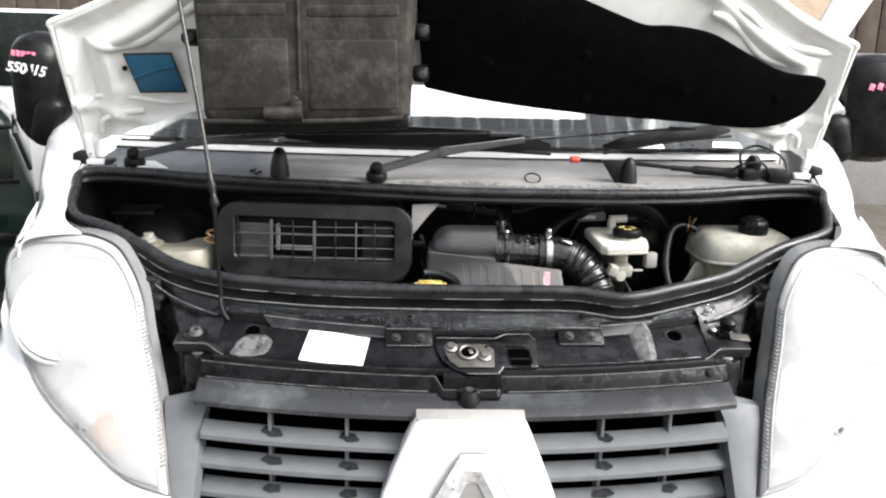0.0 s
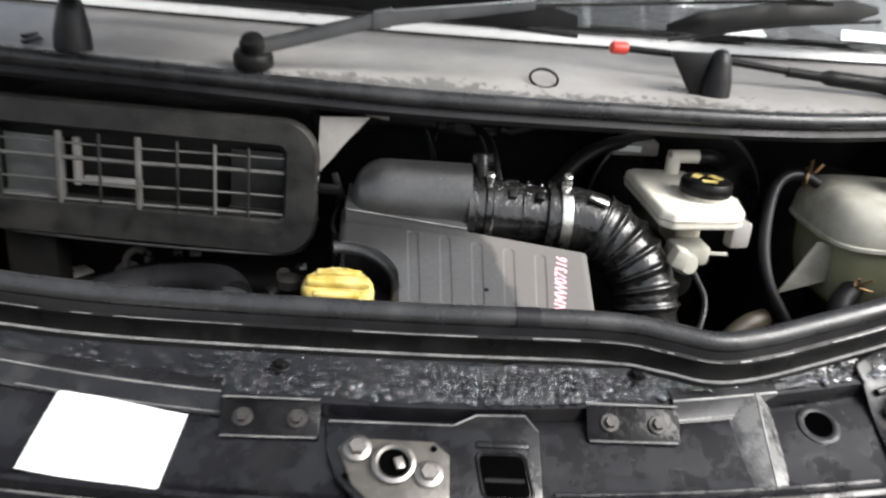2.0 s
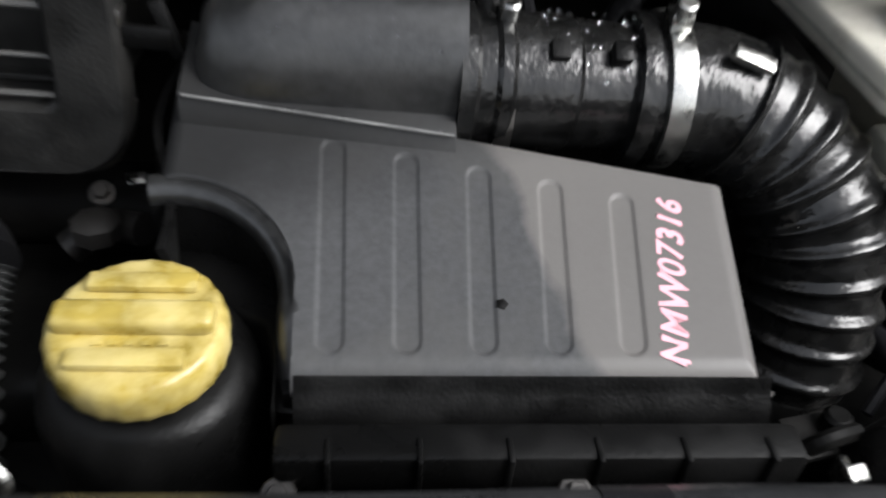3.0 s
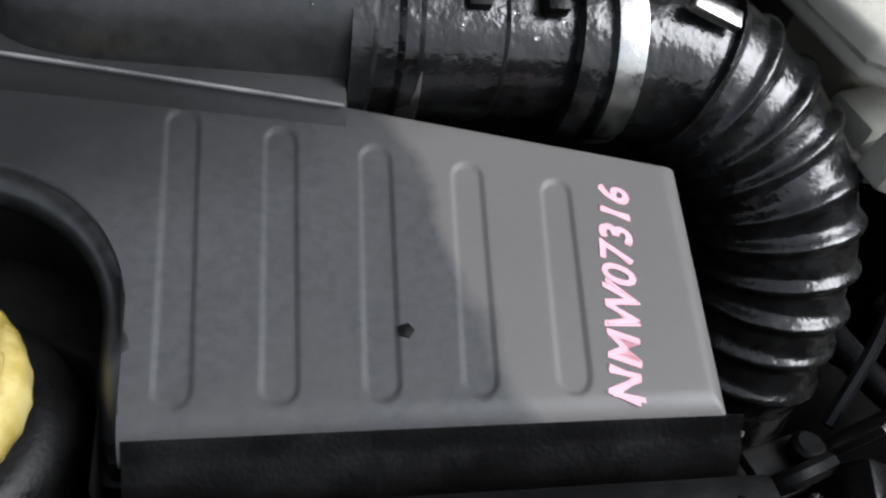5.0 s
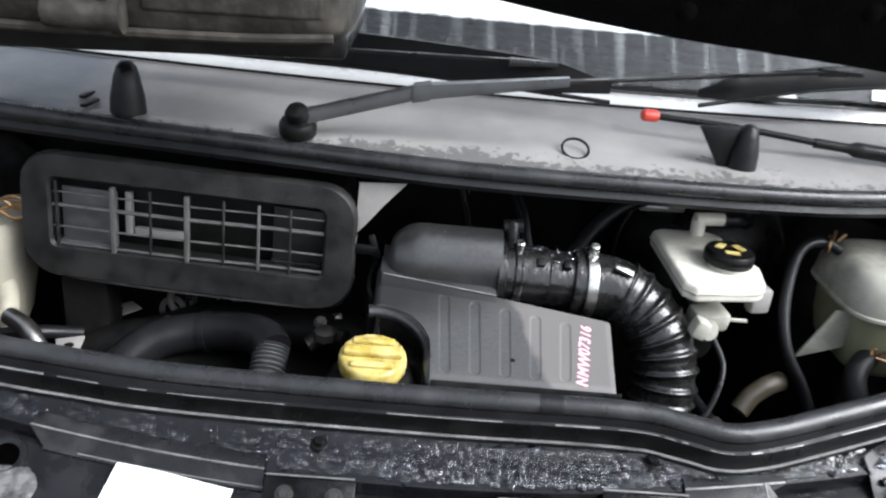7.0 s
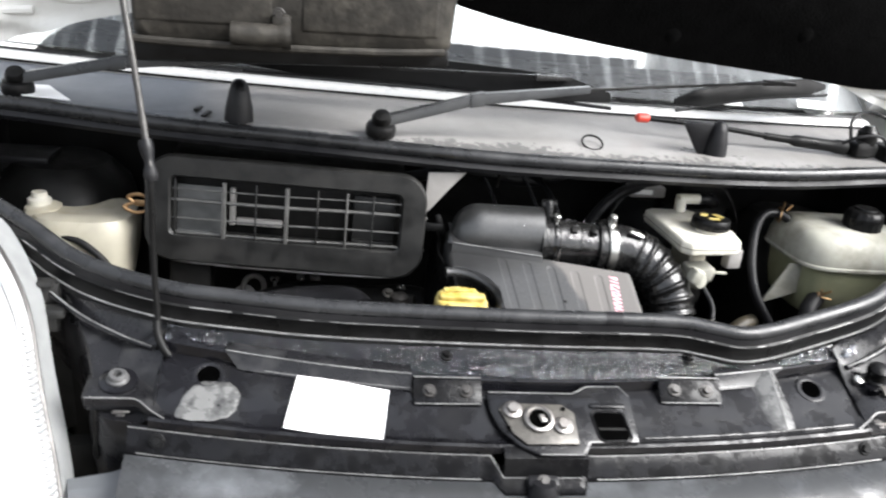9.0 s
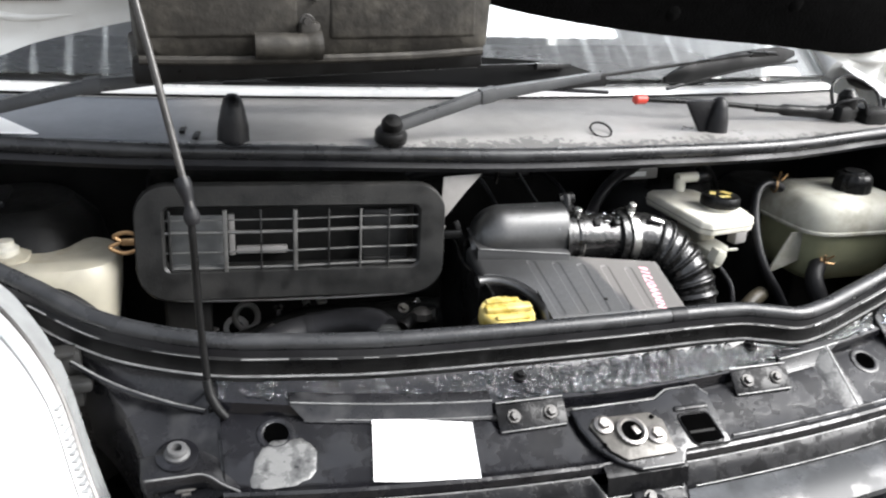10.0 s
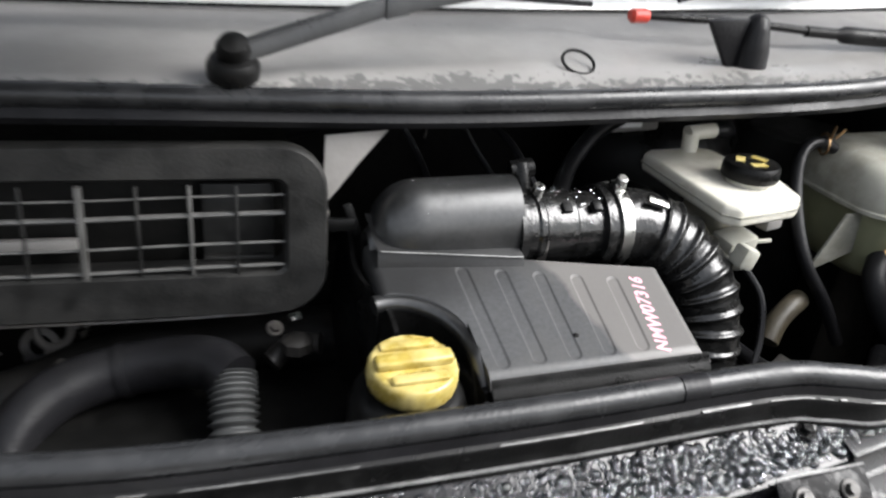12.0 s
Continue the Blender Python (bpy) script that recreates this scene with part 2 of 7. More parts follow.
def wet_edge_and_sky_tone(m):
    """Dark wet blots creeping up from the front edge of the scuttle panel, and a sky reflection painted on one end."""
    n, l = m.node_tree.nodes, m.node_tree.links
    b = n["Principled BSDF"]
    co = n.new("ShaderNodeTexCoord").outputs["Object"]
    sep = n.new("ShaderNodeSeparateXYZ")
    l.new(co, sep.inputs[0])
    blot = n.new("ShaderNodeTexNoise")
    blot.inputs["Scale"].default_value, blot.inputs["Detail"].default_value = 120.0, 9.0
    l.new(co, blot.inputs["Vector"])
    wide = n.new("ShaderNodeTexNoise")
    wide.inputs["Scale"].default_value = 5.0
    l.new(co, wide.inputs["Vector"])

    def maths(op, a, c):
        k = n.new("ShaderNodeMath")
        k.operation = op
        for i, v in enumerate((a, c)):
            if isinstance(v, float):
                k.inputs[i].default_value = v
            else:
                l.new(v, k.inputs[i])
        return k.outputs[0]

    reach = maths("ADD", maths("MULTIPLY", blot.outputs["Fac"], 0.075), maths("MULTIPLY", wide.outputs["Fac"], 0.055))
    edge = maths("ADD", reach, 0.330)
    cut = n.new("ShaderNodeMapRange")
    cut.inputs["From Min"].default_value, cut.inputs["From Max"].default_value = 0.0, 0.008
    l.new(maths("SUBTRACT", edge, sep.outputs["Y"]), cut.inputs["Value"])
    mix = n.new("ShaderNodeMix")
    mix.data_type = "RGBA"
    old = [k.from_socket for k in l if k.to_node == b and k.to_socket.name == "Base Color"][0]
    l.new(old, mix.inputs["A"])
    mix.inputs["B"].default_value = (0.085, 0.083, 0.080, 1)
    l.new(cut.outputs[0], mix.inputs["Factor"])
    # one end's sky reflection painted as darker blue-grey, with a soft border
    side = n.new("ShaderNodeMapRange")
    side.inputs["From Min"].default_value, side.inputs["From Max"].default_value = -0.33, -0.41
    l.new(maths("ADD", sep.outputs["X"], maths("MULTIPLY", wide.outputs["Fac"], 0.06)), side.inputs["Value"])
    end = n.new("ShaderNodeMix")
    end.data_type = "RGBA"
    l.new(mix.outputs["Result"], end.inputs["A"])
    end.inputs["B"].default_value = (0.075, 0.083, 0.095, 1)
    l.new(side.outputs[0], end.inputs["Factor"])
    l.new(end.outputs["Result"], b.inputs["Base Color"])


wet_edge_and_sky_tone(COWL)


def wet_patches(m, dry, damp, scale, dull=0.10, sheen=0.65):
    """Sheets of water with sharp shores on a dull painted panel."""
    n, l = m.node_tree.nodes, m.node_tree.links
    b = n["Principled BSDF"]
    co = n.new("ShaderNodeTexCoord").outputs["Object"]
    pool = n.new("ShaderNodeTexNoise")
    pool.inputs["Scale"].default_value, pool.inputs["Detail"].default_value = scale, 9.0
    pool.inputs["Roughness"].default_value = 0.66
    l.new(co, pool.inputs["Vector"])
    cut = n.new("ShaderNodeMapRange")
    cut.inputs["From Min"].default_value, cut.inputs["From Max"].default_value = 0.45, 0.54
    cut.inputs["To Min"].default_value, cut.inputs["To Max"].default_value = dry, damp
    l.new(pool.outputs["Fac"], cut.inputs["Value"])
    l.new(cut.outputs[0], b.inputs["Roughness"])
    shine = n.new("ShaderNodeMapRange")
    shine.inputs["From Min"].default_value, shine.inputs["From Max"].default_value = 0.45, 0.54
    shine.inputs["To Min"].default_value, shine.inputs["To Max"].default_value = dull, sheen
    l.new(pool.outputs["Fac"], shine.inputs["Value"])
    l.new(shine.outputs[0], b.inputs["Specular IOR Level"])
    lift = n.new("ShaderNodeBump")
    lift.inputs["Strength"].default_value, lift.inputs["Distance"].default_value = 0.35, 0.002
    l.new(cut.outputs[0], lift.inputs["Height"])
    lift.invert = True
    old = [k.from_socket for k in l if k.to_node == b and k.to_socket.name == "Normal"]
    if old:
        l.new(old[0], lift.inputs["Normal"])
    l.new(lift.outputs[0], b.inputs["Normal"])


wet_patches(PANEL, 0.32, 0.11, 26.0, 0.20, 0.52)
wet_patches(SOAKED, 0.40, 0.10, 9.0, 0.25, 0.5)
wet_patches(TRIM, 0.38, 0.16, 40.0, 0.07, 0.17)


def rain_streaks(m):
    """Water running down the glass: streaks that bend the reflections."""
    n, l = m.node_tree.nodes, m.node_tree.links
    b = n["Principled BSDF"]
    co = n.new("ShaderNodeTexCoord").outputs["Object"]
    sq = n.new("ShaderNodeMapping")
    sq.inputs["Scale"].default_value = (1.0, 0.06, 0.06)
    l.new(co, sq.inputs["Vector"])
    run = n.new("ShaderNodeTexNoise")
    run.inputs["Scale"].default_value, run.inputs["Detail"].default_value = 70.0, 4.0
    l.new(sq.outputs[0], run.inputs["Vector"])
    bp = n.new("ShaderNodeBump")
    bp.inputs["Strength"].default_value, bp.inputs["Distance"].default_value = 0.12, 0.002
    l.new(run.outputs["Fac"], bp.inputs["Height"])
    l.new(bp.outputs[0], b.inputs["Normal"])
    sheen = n.new("ShaderNodeMapRange")
    sheen.inputs["From Min"].default_value, sheen.inputs["From Max"].default_value = 0.45, 0.65
    sheen.inputs["To Min"].default_value, sheen.inputs["To Max"].default_value = 0.02, 0.06
    l.new(run.outputs["Fac"], sheen.inputs["Value"])
    l.new(sheen.outputs[0], b.inputs["Roughness"])


rain_streaks(GLASS)


def sky_reflection_band(m):
    """The white sky's reflection painted as a milky band on the middle of the glass, with streaks and a ragged lower
    edge.
    """
    n, l = m.node_tree.nodes, m.node_tree.links
    b = n["Principled BSDF"]
    co = n.new("ShaderNodeTexCoord").outputs["Object"]
    sep = n.new("ShaderNodeSeparateXYZ")
    l.new(co, sep.inputs[0])
    sq = n.new("ShaderNodeMapping")
    sq.inputs["Scale"].default_value = (1.0, 0.05, 0.05)
    l.new(co, sq.inputs["Vector"])
    run = n.new("ShaderNodeTexNoise")
    run.inputs["Scale"].default_value, run.inputs["Detail"].default_value = 60.0, 3.0
    l.new(sq.outputs[0], run.inputs["Vector"])
    drop = n.new("ShaderNodeMath")
    drop.operation = "MULTIPLY_ADD"
    drop.inputs[1].default_value = 0.006
    l.new(run.outputs["Fac"], drop.inputs[0])
    l.new(sep.outputs["Z"], drop.inputs[2])
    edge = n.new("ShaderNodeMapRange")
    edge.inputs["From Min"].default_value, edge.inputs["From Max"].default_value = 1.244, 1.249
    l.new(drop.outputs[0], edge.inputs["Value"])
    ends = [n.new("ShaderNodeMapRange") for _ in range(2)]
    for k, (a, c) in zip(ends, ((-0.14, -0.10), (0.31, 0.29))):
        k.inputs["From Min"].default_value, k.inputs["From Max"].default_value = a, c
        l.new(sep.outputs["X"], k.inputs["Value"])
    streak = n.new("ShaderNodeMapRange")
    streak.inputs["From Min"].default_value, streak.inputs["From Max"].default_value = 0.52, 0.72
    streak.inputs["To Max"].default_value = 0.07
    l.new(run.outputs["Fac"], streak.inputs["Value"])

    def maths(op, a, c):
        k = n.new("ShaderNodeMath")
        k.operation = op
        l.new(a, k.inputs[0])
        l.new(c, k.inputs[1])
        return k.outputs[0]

    # reflected sky put in as opaque white where the band lies
    milky = maths("MAXIMUM", maths("MULTIPLY", maths("MULTIPLY", edge.outputs[0], ends[0].outputs[0]), ends[1].outputs[0]), streak.outputs[0])
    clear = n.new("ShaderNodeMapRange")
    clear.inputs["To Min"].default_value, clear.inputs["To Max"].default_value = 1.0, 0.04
    l.new(milky, clear.inputs["Value"])
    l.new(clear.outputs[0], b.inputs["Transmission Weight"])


sky_reflection_band(GLASS)


def lid_dust_and_shade(m):
    """A pale dusty patch with a ragged slanting edge on the filter lid, and a back corner darkened for grime and shade.
    """
    n, l = m.node_tree.nodes, m.node_tree.links
    b = n["Principled BSDF"]
    co = n.new("ShaderNodeTexCoord").outputs["Object"]
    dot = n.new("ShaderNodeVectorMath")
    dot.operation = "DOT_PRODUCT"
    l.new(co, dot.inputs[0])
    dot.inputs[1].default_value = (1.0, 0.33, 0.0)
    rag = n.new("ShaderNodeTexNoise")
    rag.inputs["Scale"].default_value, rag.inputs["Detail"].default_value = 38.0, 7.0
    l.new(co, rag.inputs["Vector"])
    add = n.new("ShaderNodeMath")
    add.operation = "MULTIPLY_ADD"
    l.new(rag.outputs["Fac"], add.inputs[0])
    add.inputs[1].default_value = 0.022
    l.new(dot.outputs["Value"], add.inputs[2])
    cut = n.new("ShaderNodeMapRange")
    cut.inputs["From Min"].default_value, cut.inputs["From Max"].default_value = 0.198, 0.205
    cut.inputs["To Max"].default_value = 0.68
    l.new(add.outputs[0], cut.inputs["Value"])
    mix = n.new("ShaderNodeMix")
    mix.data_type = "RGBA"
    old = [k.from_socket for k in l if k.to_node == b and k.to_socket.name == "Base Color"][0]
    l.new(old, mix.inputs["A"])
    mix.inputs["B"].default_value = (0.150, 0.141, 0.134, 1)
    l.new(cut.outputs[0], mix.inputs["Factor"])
    # back corner: wet grime plus painted shade and dark reflection, soft ragged border
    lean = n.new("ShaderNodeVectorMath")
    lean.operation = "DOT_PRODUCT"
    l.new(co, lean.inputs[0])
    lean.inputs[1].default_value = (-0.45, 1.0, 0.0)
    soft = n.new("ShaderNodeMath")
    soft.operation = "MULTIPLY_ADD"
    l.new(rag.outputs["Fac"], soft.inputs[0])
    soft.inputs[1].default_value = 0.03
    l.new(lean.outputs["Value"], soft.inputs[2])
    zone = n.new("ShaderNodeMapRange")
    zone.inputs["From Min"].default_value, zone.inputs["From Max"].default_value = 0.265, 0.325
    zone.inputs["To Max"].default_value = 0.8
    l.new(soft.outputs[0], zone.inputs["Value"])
    grime_and_shade = n.new("ShaderNodeMix")
    grime_and_shade.data_type = "RGBA"
    l.new(mix.outputs["Result"], grime_and_shade.inputs["A"])
    grime_and_shade.inputs["B"].default_value = (0.010, 0.010, 0.010, 1)
    l.new(zone.outputs[0], grime_and_shade.inputs["Factor"])
    l.new(grime_and_shade.outputs["Result"], b.inputs["Base Color"])


lid_dust_and_shade(LID)

# ---------- mesh helpers ----------


def part(name, bm, material, parent=None, label="", angle=38):
    """One bmesh as one mesh object, under a thing or a part."""
    me = bpy.data.meshes.new(name)
    bmesh.ops.recalc_face_normals(bm, faces=bm.faces)
    bm.to_mesh(me)
    bm.free()
    me.materials.append(material)
    me.polygons.foreach_set("use_smooth", [True] * len(me.polygons))
    me.set_sharp_from_angle(angle=radians(angle))
    ob = new(name, me)
    if parent:
        ob.parent = parent
        if parent.type == "EMPTY":
            ob.matrix_parent_inverse = Matrix.Translation(parent.location).inverted()
    return tagged(ob, label)


def thing(name, at, label, category, group="", kind=""):
    e = new(name)
    e.location = at
    e.empty_display_size = 0.05
    return tagged(e, label, category, group, kind)


def join(*bms):
    out = bmesh.new()
    for b in bms:
        me = bpy.data.meshes.new("tmp")
        b.to_mesh(me)
        b.free()
        out.from_mesh(me)
        bpy.data.meshes.remove(me)
    return out


def box(cx, cy, cz, sx, sy, sz, bev=0.003, rot=(0, 0, 0), seg=2):
    bm = bmesh.new()
    bmesh.ops.create_cube(bm, size=1.0)
    bmesh.ops.scale(bm, vec=(sx, sy, sz), verts=bm.verts)
    if bev:
        bmesh.ops.bevel(bm, geom=bm.edges[:], offset=min(bev, 0.45 * min(sx, sy, sz)), segments=seg, profile=0.5, affect="EDGES")
    bm.transform(pose(cx, cy, cz, *rot))
    return bm


def smooth_line(pts, n):
    """n points on a smooth curve through pts."""
    p = [Vector(q) for q in pts]
    if len(p) == 2:
        return [p[0].lerp(p[1], i / (n - 1)) for i in range(n)]
    p = [2 * p[0] - p[1]] + p + [2 * p[-1] - p[-2]]
    out = []
    for i in range(n):
        f = i / (n - 1) * (len(p) - 3)
        k = min(int(f), len(p) - 4)
        t = f - k
        a, b, c, d = p[k : k + 4]
        out.append(0.5 * ((2 * b) + (c - a) * t + (2 * a - 5 * b + 4 * c - d) * t * t + (3 * b - a - 3 * c + d) * t ** 3))
    return out


def loft(rows, close=False, caps=False):
    """A sheet through rows of points; close: rows are rings."""
    bm = bmesh.new()
    vs = [[bm.verts.new(p) for p in row] for row in rows]
    m = len(rows[0])
    for a, b in zip(vs, vs[1:]):
        for i in range(m if close else m - 1):
            j = (i + 1) % m
            bm.faces.new((a[i], a[j], b[j], b[i]))
    if caps:
        bm.faces.new(vs[0][::-1])
        bm.faces.new(vs[-1])
    return bm


def tube(pts, r, n=24, seg=12, shape=None, caps=True):
    """A round tube along a smooth curve; r is a number or a function of 0..1."""
    line = smooth_line(pts, n)
    up = Vector((0.13, 0.31, 0.94))
    rows = []
    for i, p in enumerate(line):
        d = (line[min(i + 1, n - 1)] - line[max(i - 1, 0)]).normalized()
        s = d.cross(up)
        s = s.normalized() if s.length > 1e-4 else d.orthogonal().normalized()
        u = s.cross(d).normalized()
        up = u
        rad = r(i / (n - 1)) if callable(r) else r
        ring = []
        for k in range(seg):
            a = 2 * math.pi * k / seg
            ring.append(p + rad * (math.cos(a) * s + math.sin(a) * u))
        rows.append(ring)
    return loft(rows, True, caps)


def lathe(profile, seg=32, m=None, wave=0, depth=0.0, caps=True):
    """A turned body from (radius, height) pairs; wave: scallops round the rim."""
    rows = []
    for r, z in profile:
        ring = []
        for k in range(seg):
            a = 2 * math.pi * k / seg
            q = r * (1 + (depth * math.cos(wave * a) if wave else 0))
            ring.append((q * math.cos(a), q * math.sin(a), z))
        rows.append(ring)
    bm = loft(rows, True, caps)
    if m is not None:
        bm.transform(m)
    return bm


def prism(poly, z0, z1, bev=0.0, m=None, seg=2):
    """A flat outline (x, y) raised from z0 to z1."""
    bm = bmesh.new()
    f = bm.faces.new([bm.verts.new((x, y, z0)) for x, y in poly])
    ext = bmesh.ops.extrude_face_region(bm, geom=[f])
    bmesh.ops.translate(bm, vec=(0, 0, z1 - z0), verts=[v for v in ext["geom"] if isinstance(v, bmesh.types.BMVert)])
    bmesh.ops.recalc_face_normals(bm, faces=bm.faces)
    if bev:
        bmesh.ops.bevel(bm, geom=bm.edges[:], offset=bev, segments=seg, profile=0.5, affect="EDGES")
    if m is not None:
        bm.transform(m)
    return bm


def thick(bm, t):
    bmesh.ops.recalc_face_normals(bm, faces=bm.faces)
    bmesh.ops.solidify(bm, geom=bm.faces[:], thickness=t)
    return bm


def bolt(name, x, y, z, r, parent, m=None, washer=True, material=None):
    """A hexagon-headed bolt with its washer."""
    m = Matrix.Translation((x, y, z)) @ (m or Matrix())
    head = lathe([(0.0001, 0.006), (0.55 * r, 0.006), (0.62 * r, 0.005), (0.62 * r, 0.0)], 6, m)
    plate = lathe([(r, 0.0), (r, 0.0012), (0.9 * r, 0.002), (0.001, 0.002)], 18, m)
    return part(name, join(head, plate) if washer else head, material or BOLT, parent)


def interp(x, table):
    return float(np.interp(x, [a for a, _ in table], [b for _, b in table]))


def round_rect(w, h, r, n=6):
    out = []
    for cx, cy, a0 in ((w / 2 - r, h / 2 - r, 0), (-w / 2 + r, h / 2 - r, 90), (-w / 2 + r, -h / 2 + r, 180), (w / 2 - r, -h / 2 + r, 270)):
        for i in range(n + 1):
            a = radians(a0 + 90 * i / n)
            out.append((cx + r * math.cos(a), cy + r * math.sin(a)))
    return out

# ---------- shape of the van's front, in metres ----------
SEAL_FRONT = [(-0.735, 0.345), (-0.725, 0.300), (-0.70, 0.270), (-0.631, 0.241), (-0.571, 0.203), (-0.50, 0.154), (-0.41, 0.124), (-0.323, 0.113), (-0.214, 0.105),
              (0.0, 0.102), (0.17, 0.103), (0.225, 0.096), (0.262, 0.089), (0.30, 0.094), (0.35, 0.108), (0.456, 0.142), (0.512, 0.172), (0.59, 0.218), (0.688, 0.259),
              (0.712, 0.290), (0.728, 0.345)]
SEAL_REAR = [(0.715, 0.398), (0.443, 0.372), (0.214, 0.366), (0.0, 0.366), (-0.236, 0.378), (-0.459, 0.390), (-0.72, 0.408)]


def rim_z(y):
    return 0.9548 + 0.46 * y


def y_front(x):
    return interp(x, SEAL_FRONT)


def y_rear(x):
    return interp(x, SEAL_REAR[::-1])


def skin_y(x, z):
    return -0.10 + 0.78 * (z - 0.75) + 0.9 * max(0.0, abs(x) - 0.5) ** 2


def lip(x):
    return (-0.018 + 0.15 * x * x, 0.905 + 0.07 * x * x)


def step(x):
    return (0.049 + 0.26 * x * x, 0.947 + 0.10 * x * x)


def shelf_z(x, y):
    """The sloping shelf under the catch."""
    (ya, za), (yb, zb) = lip(x), step(x)
    return za + (zb - 0.010 - za) * (y - ya) / (yb - ya)


# ---------- ground and distance ----------
bm = bmesh.new()
bmesh.ops.create_grid(bm, x_segments=60, y_segments=60, size=60)
for v in bm.verts:
    v.co.z = 0.03 * noise.noise(v.co * 0.35)
    if abs(v.co.x) > 50 or abs(v.co.y) > 50:
        v.co.x *= 20
        v.co.y *= 20
tagged(part("ground", bm, MUD), "wet brown muddy gravel yard", "ground", kind="structure")

house = thing("yard_building", (5, 14, 0), "beige rendered yard building behind the parked vans", "building")
part("wall", box(5, 14, 2.6, 16, 0.4, 5.2, 0.02), BEIGE, house)
part("roof", box(5, 14.1, 5.35, 16.6, 1.4, 0.25, 0.03), BROWN, house, "brown roof edge")
part("door", box(2.0, 13.78, 1.1, 1.2, 0.06, 2.2, 0.01), BROWN, house, "brown boarded door")
shed = thing("timber_shed", (4.6, 6.2, 0), "dark brown boarded shed with a white sloping brace", "shed")
for i in range(10):
    part("board", box(3.74 + 0.2 * i, 6.2, 1.985, 0.19, 0.05, 1.23, 0.006), BROWN, shed)
part("plinth", box(4.55, 6.22, 0.685, 2.1, 0.12, 1.37, 0.01), GREYPL, shed, "grey panel wall under the boards")
part("sloping_brace", prism([(3.30, 1.30), (3.59, 1.30), (4.32, 2.60), (3.91, 2.60)], -0.03, 0.03, 0.006, Matrix.Translation((0, 6.08, 0)) @ pose(0, 0, 0, 90, 0, 0)), WHITE, shed, "white painted sloping brace")
part("brace_post", box(3.44, 6.08, 0.66, 0.28, 0.06, 1.30, 0.01), GREYPL, shed)
part("roof_sheet", box(4.6, 6.6, 2.66, 2.4, 1.2, 0.06, 0.01), GREYPL, shed, "grey metal roof sheet")
fence = thing("board_fence", (-5.5, 9.0, 0), "weathered brown board fence behind the parked cars", "fence")
for i in range(26):
    part("board", box(-8.6 + 0.24 * i, 9.0 + 0.01 * (i % 2), 1.25, 0.225, 0.03, 2.5, 0.004), BROWN, fence)
for i in range(4):
    part("post", box(-8.7 + 2.0 * i, 9.06, 1.3, 0.10, 0.10, 2.6, 0.01), BROWN, fence)


def parked_estate():
    e = thing("estate_car", (-3.4, 5.2, 0), "cream-white estate car with dark glass and a paper in its window", "car", "parked vehicles")
    side = [(-2.2, 0.30), (2.2, 0.30), (2.25, 0.75), (1.45, 0.98), (0.85, 1.44), (0.55, 1.515), (-2.0, 1.515), (-2.25, 1.0)]
    m = Matrix.Translation((-2.6, 5.25, 0)) @ pose(0, 0, 0, 90, 0, 0)
    part("body", prism(side, -0.8, 0.8, 0.05, m), WHITE, e)
    for x0, w in ((-2.52, 1.06), (-3.60, 1.06)):
        win = part("side_window", box(x0, 4.446, 1.262, w, 0.02, 0.46, 0.03), TINT, e)
        part("window_seal", box(x0, 4.448, 1.035, w + 0.03, 0.02, 0.025, 0.005), BLACK, win)
    part("door_gap", box(-3.07, 4.447, 0.80, 0.010, 0.02, 0.62, 0.003), BLACK, e)
    part("door_gap", box(-2.05, 4.447, 0.80, 0.010, 0.02, 0.62, 0.003), BLACK, e)
    part("door_handle", box(-2.95, 4.44, 0.93, 0.14, 0.03, 0.03, 0.008), BLACK, e)
    part("paper", box(-2.66, 4.438, 1.20, 0.11, 0.004, 0.06, 0.001, (0, 8, 0)), PAPER, e, "white paper on the glass")
    for wx in (-4.0, -1.15):
        w = part("wheel", lathe([(0.001, 0.0), (0.19, 0.0), (0.2, 0.02), (0.30, 0.01), (0.31, 0.03), (0.31, 0.2), (0.30, 0.22), (0.001, 0.22)], 28, Matrix.Translation((wx, 4.43, 0.31)) @ pose(0, 0, 0, -90, 0, 0)), TYRE, e)
        part("rim", lathe([(0.001, 0.0), (0.17, 0.0), (0.18, 0.012), (0.18, -0.01), (0.001, -0.01)], 24, Matrix.Translation((wx, 4.42, 0.31)) @ pose(0, 0, 0, -90, 0, 0)), STEEL, w)


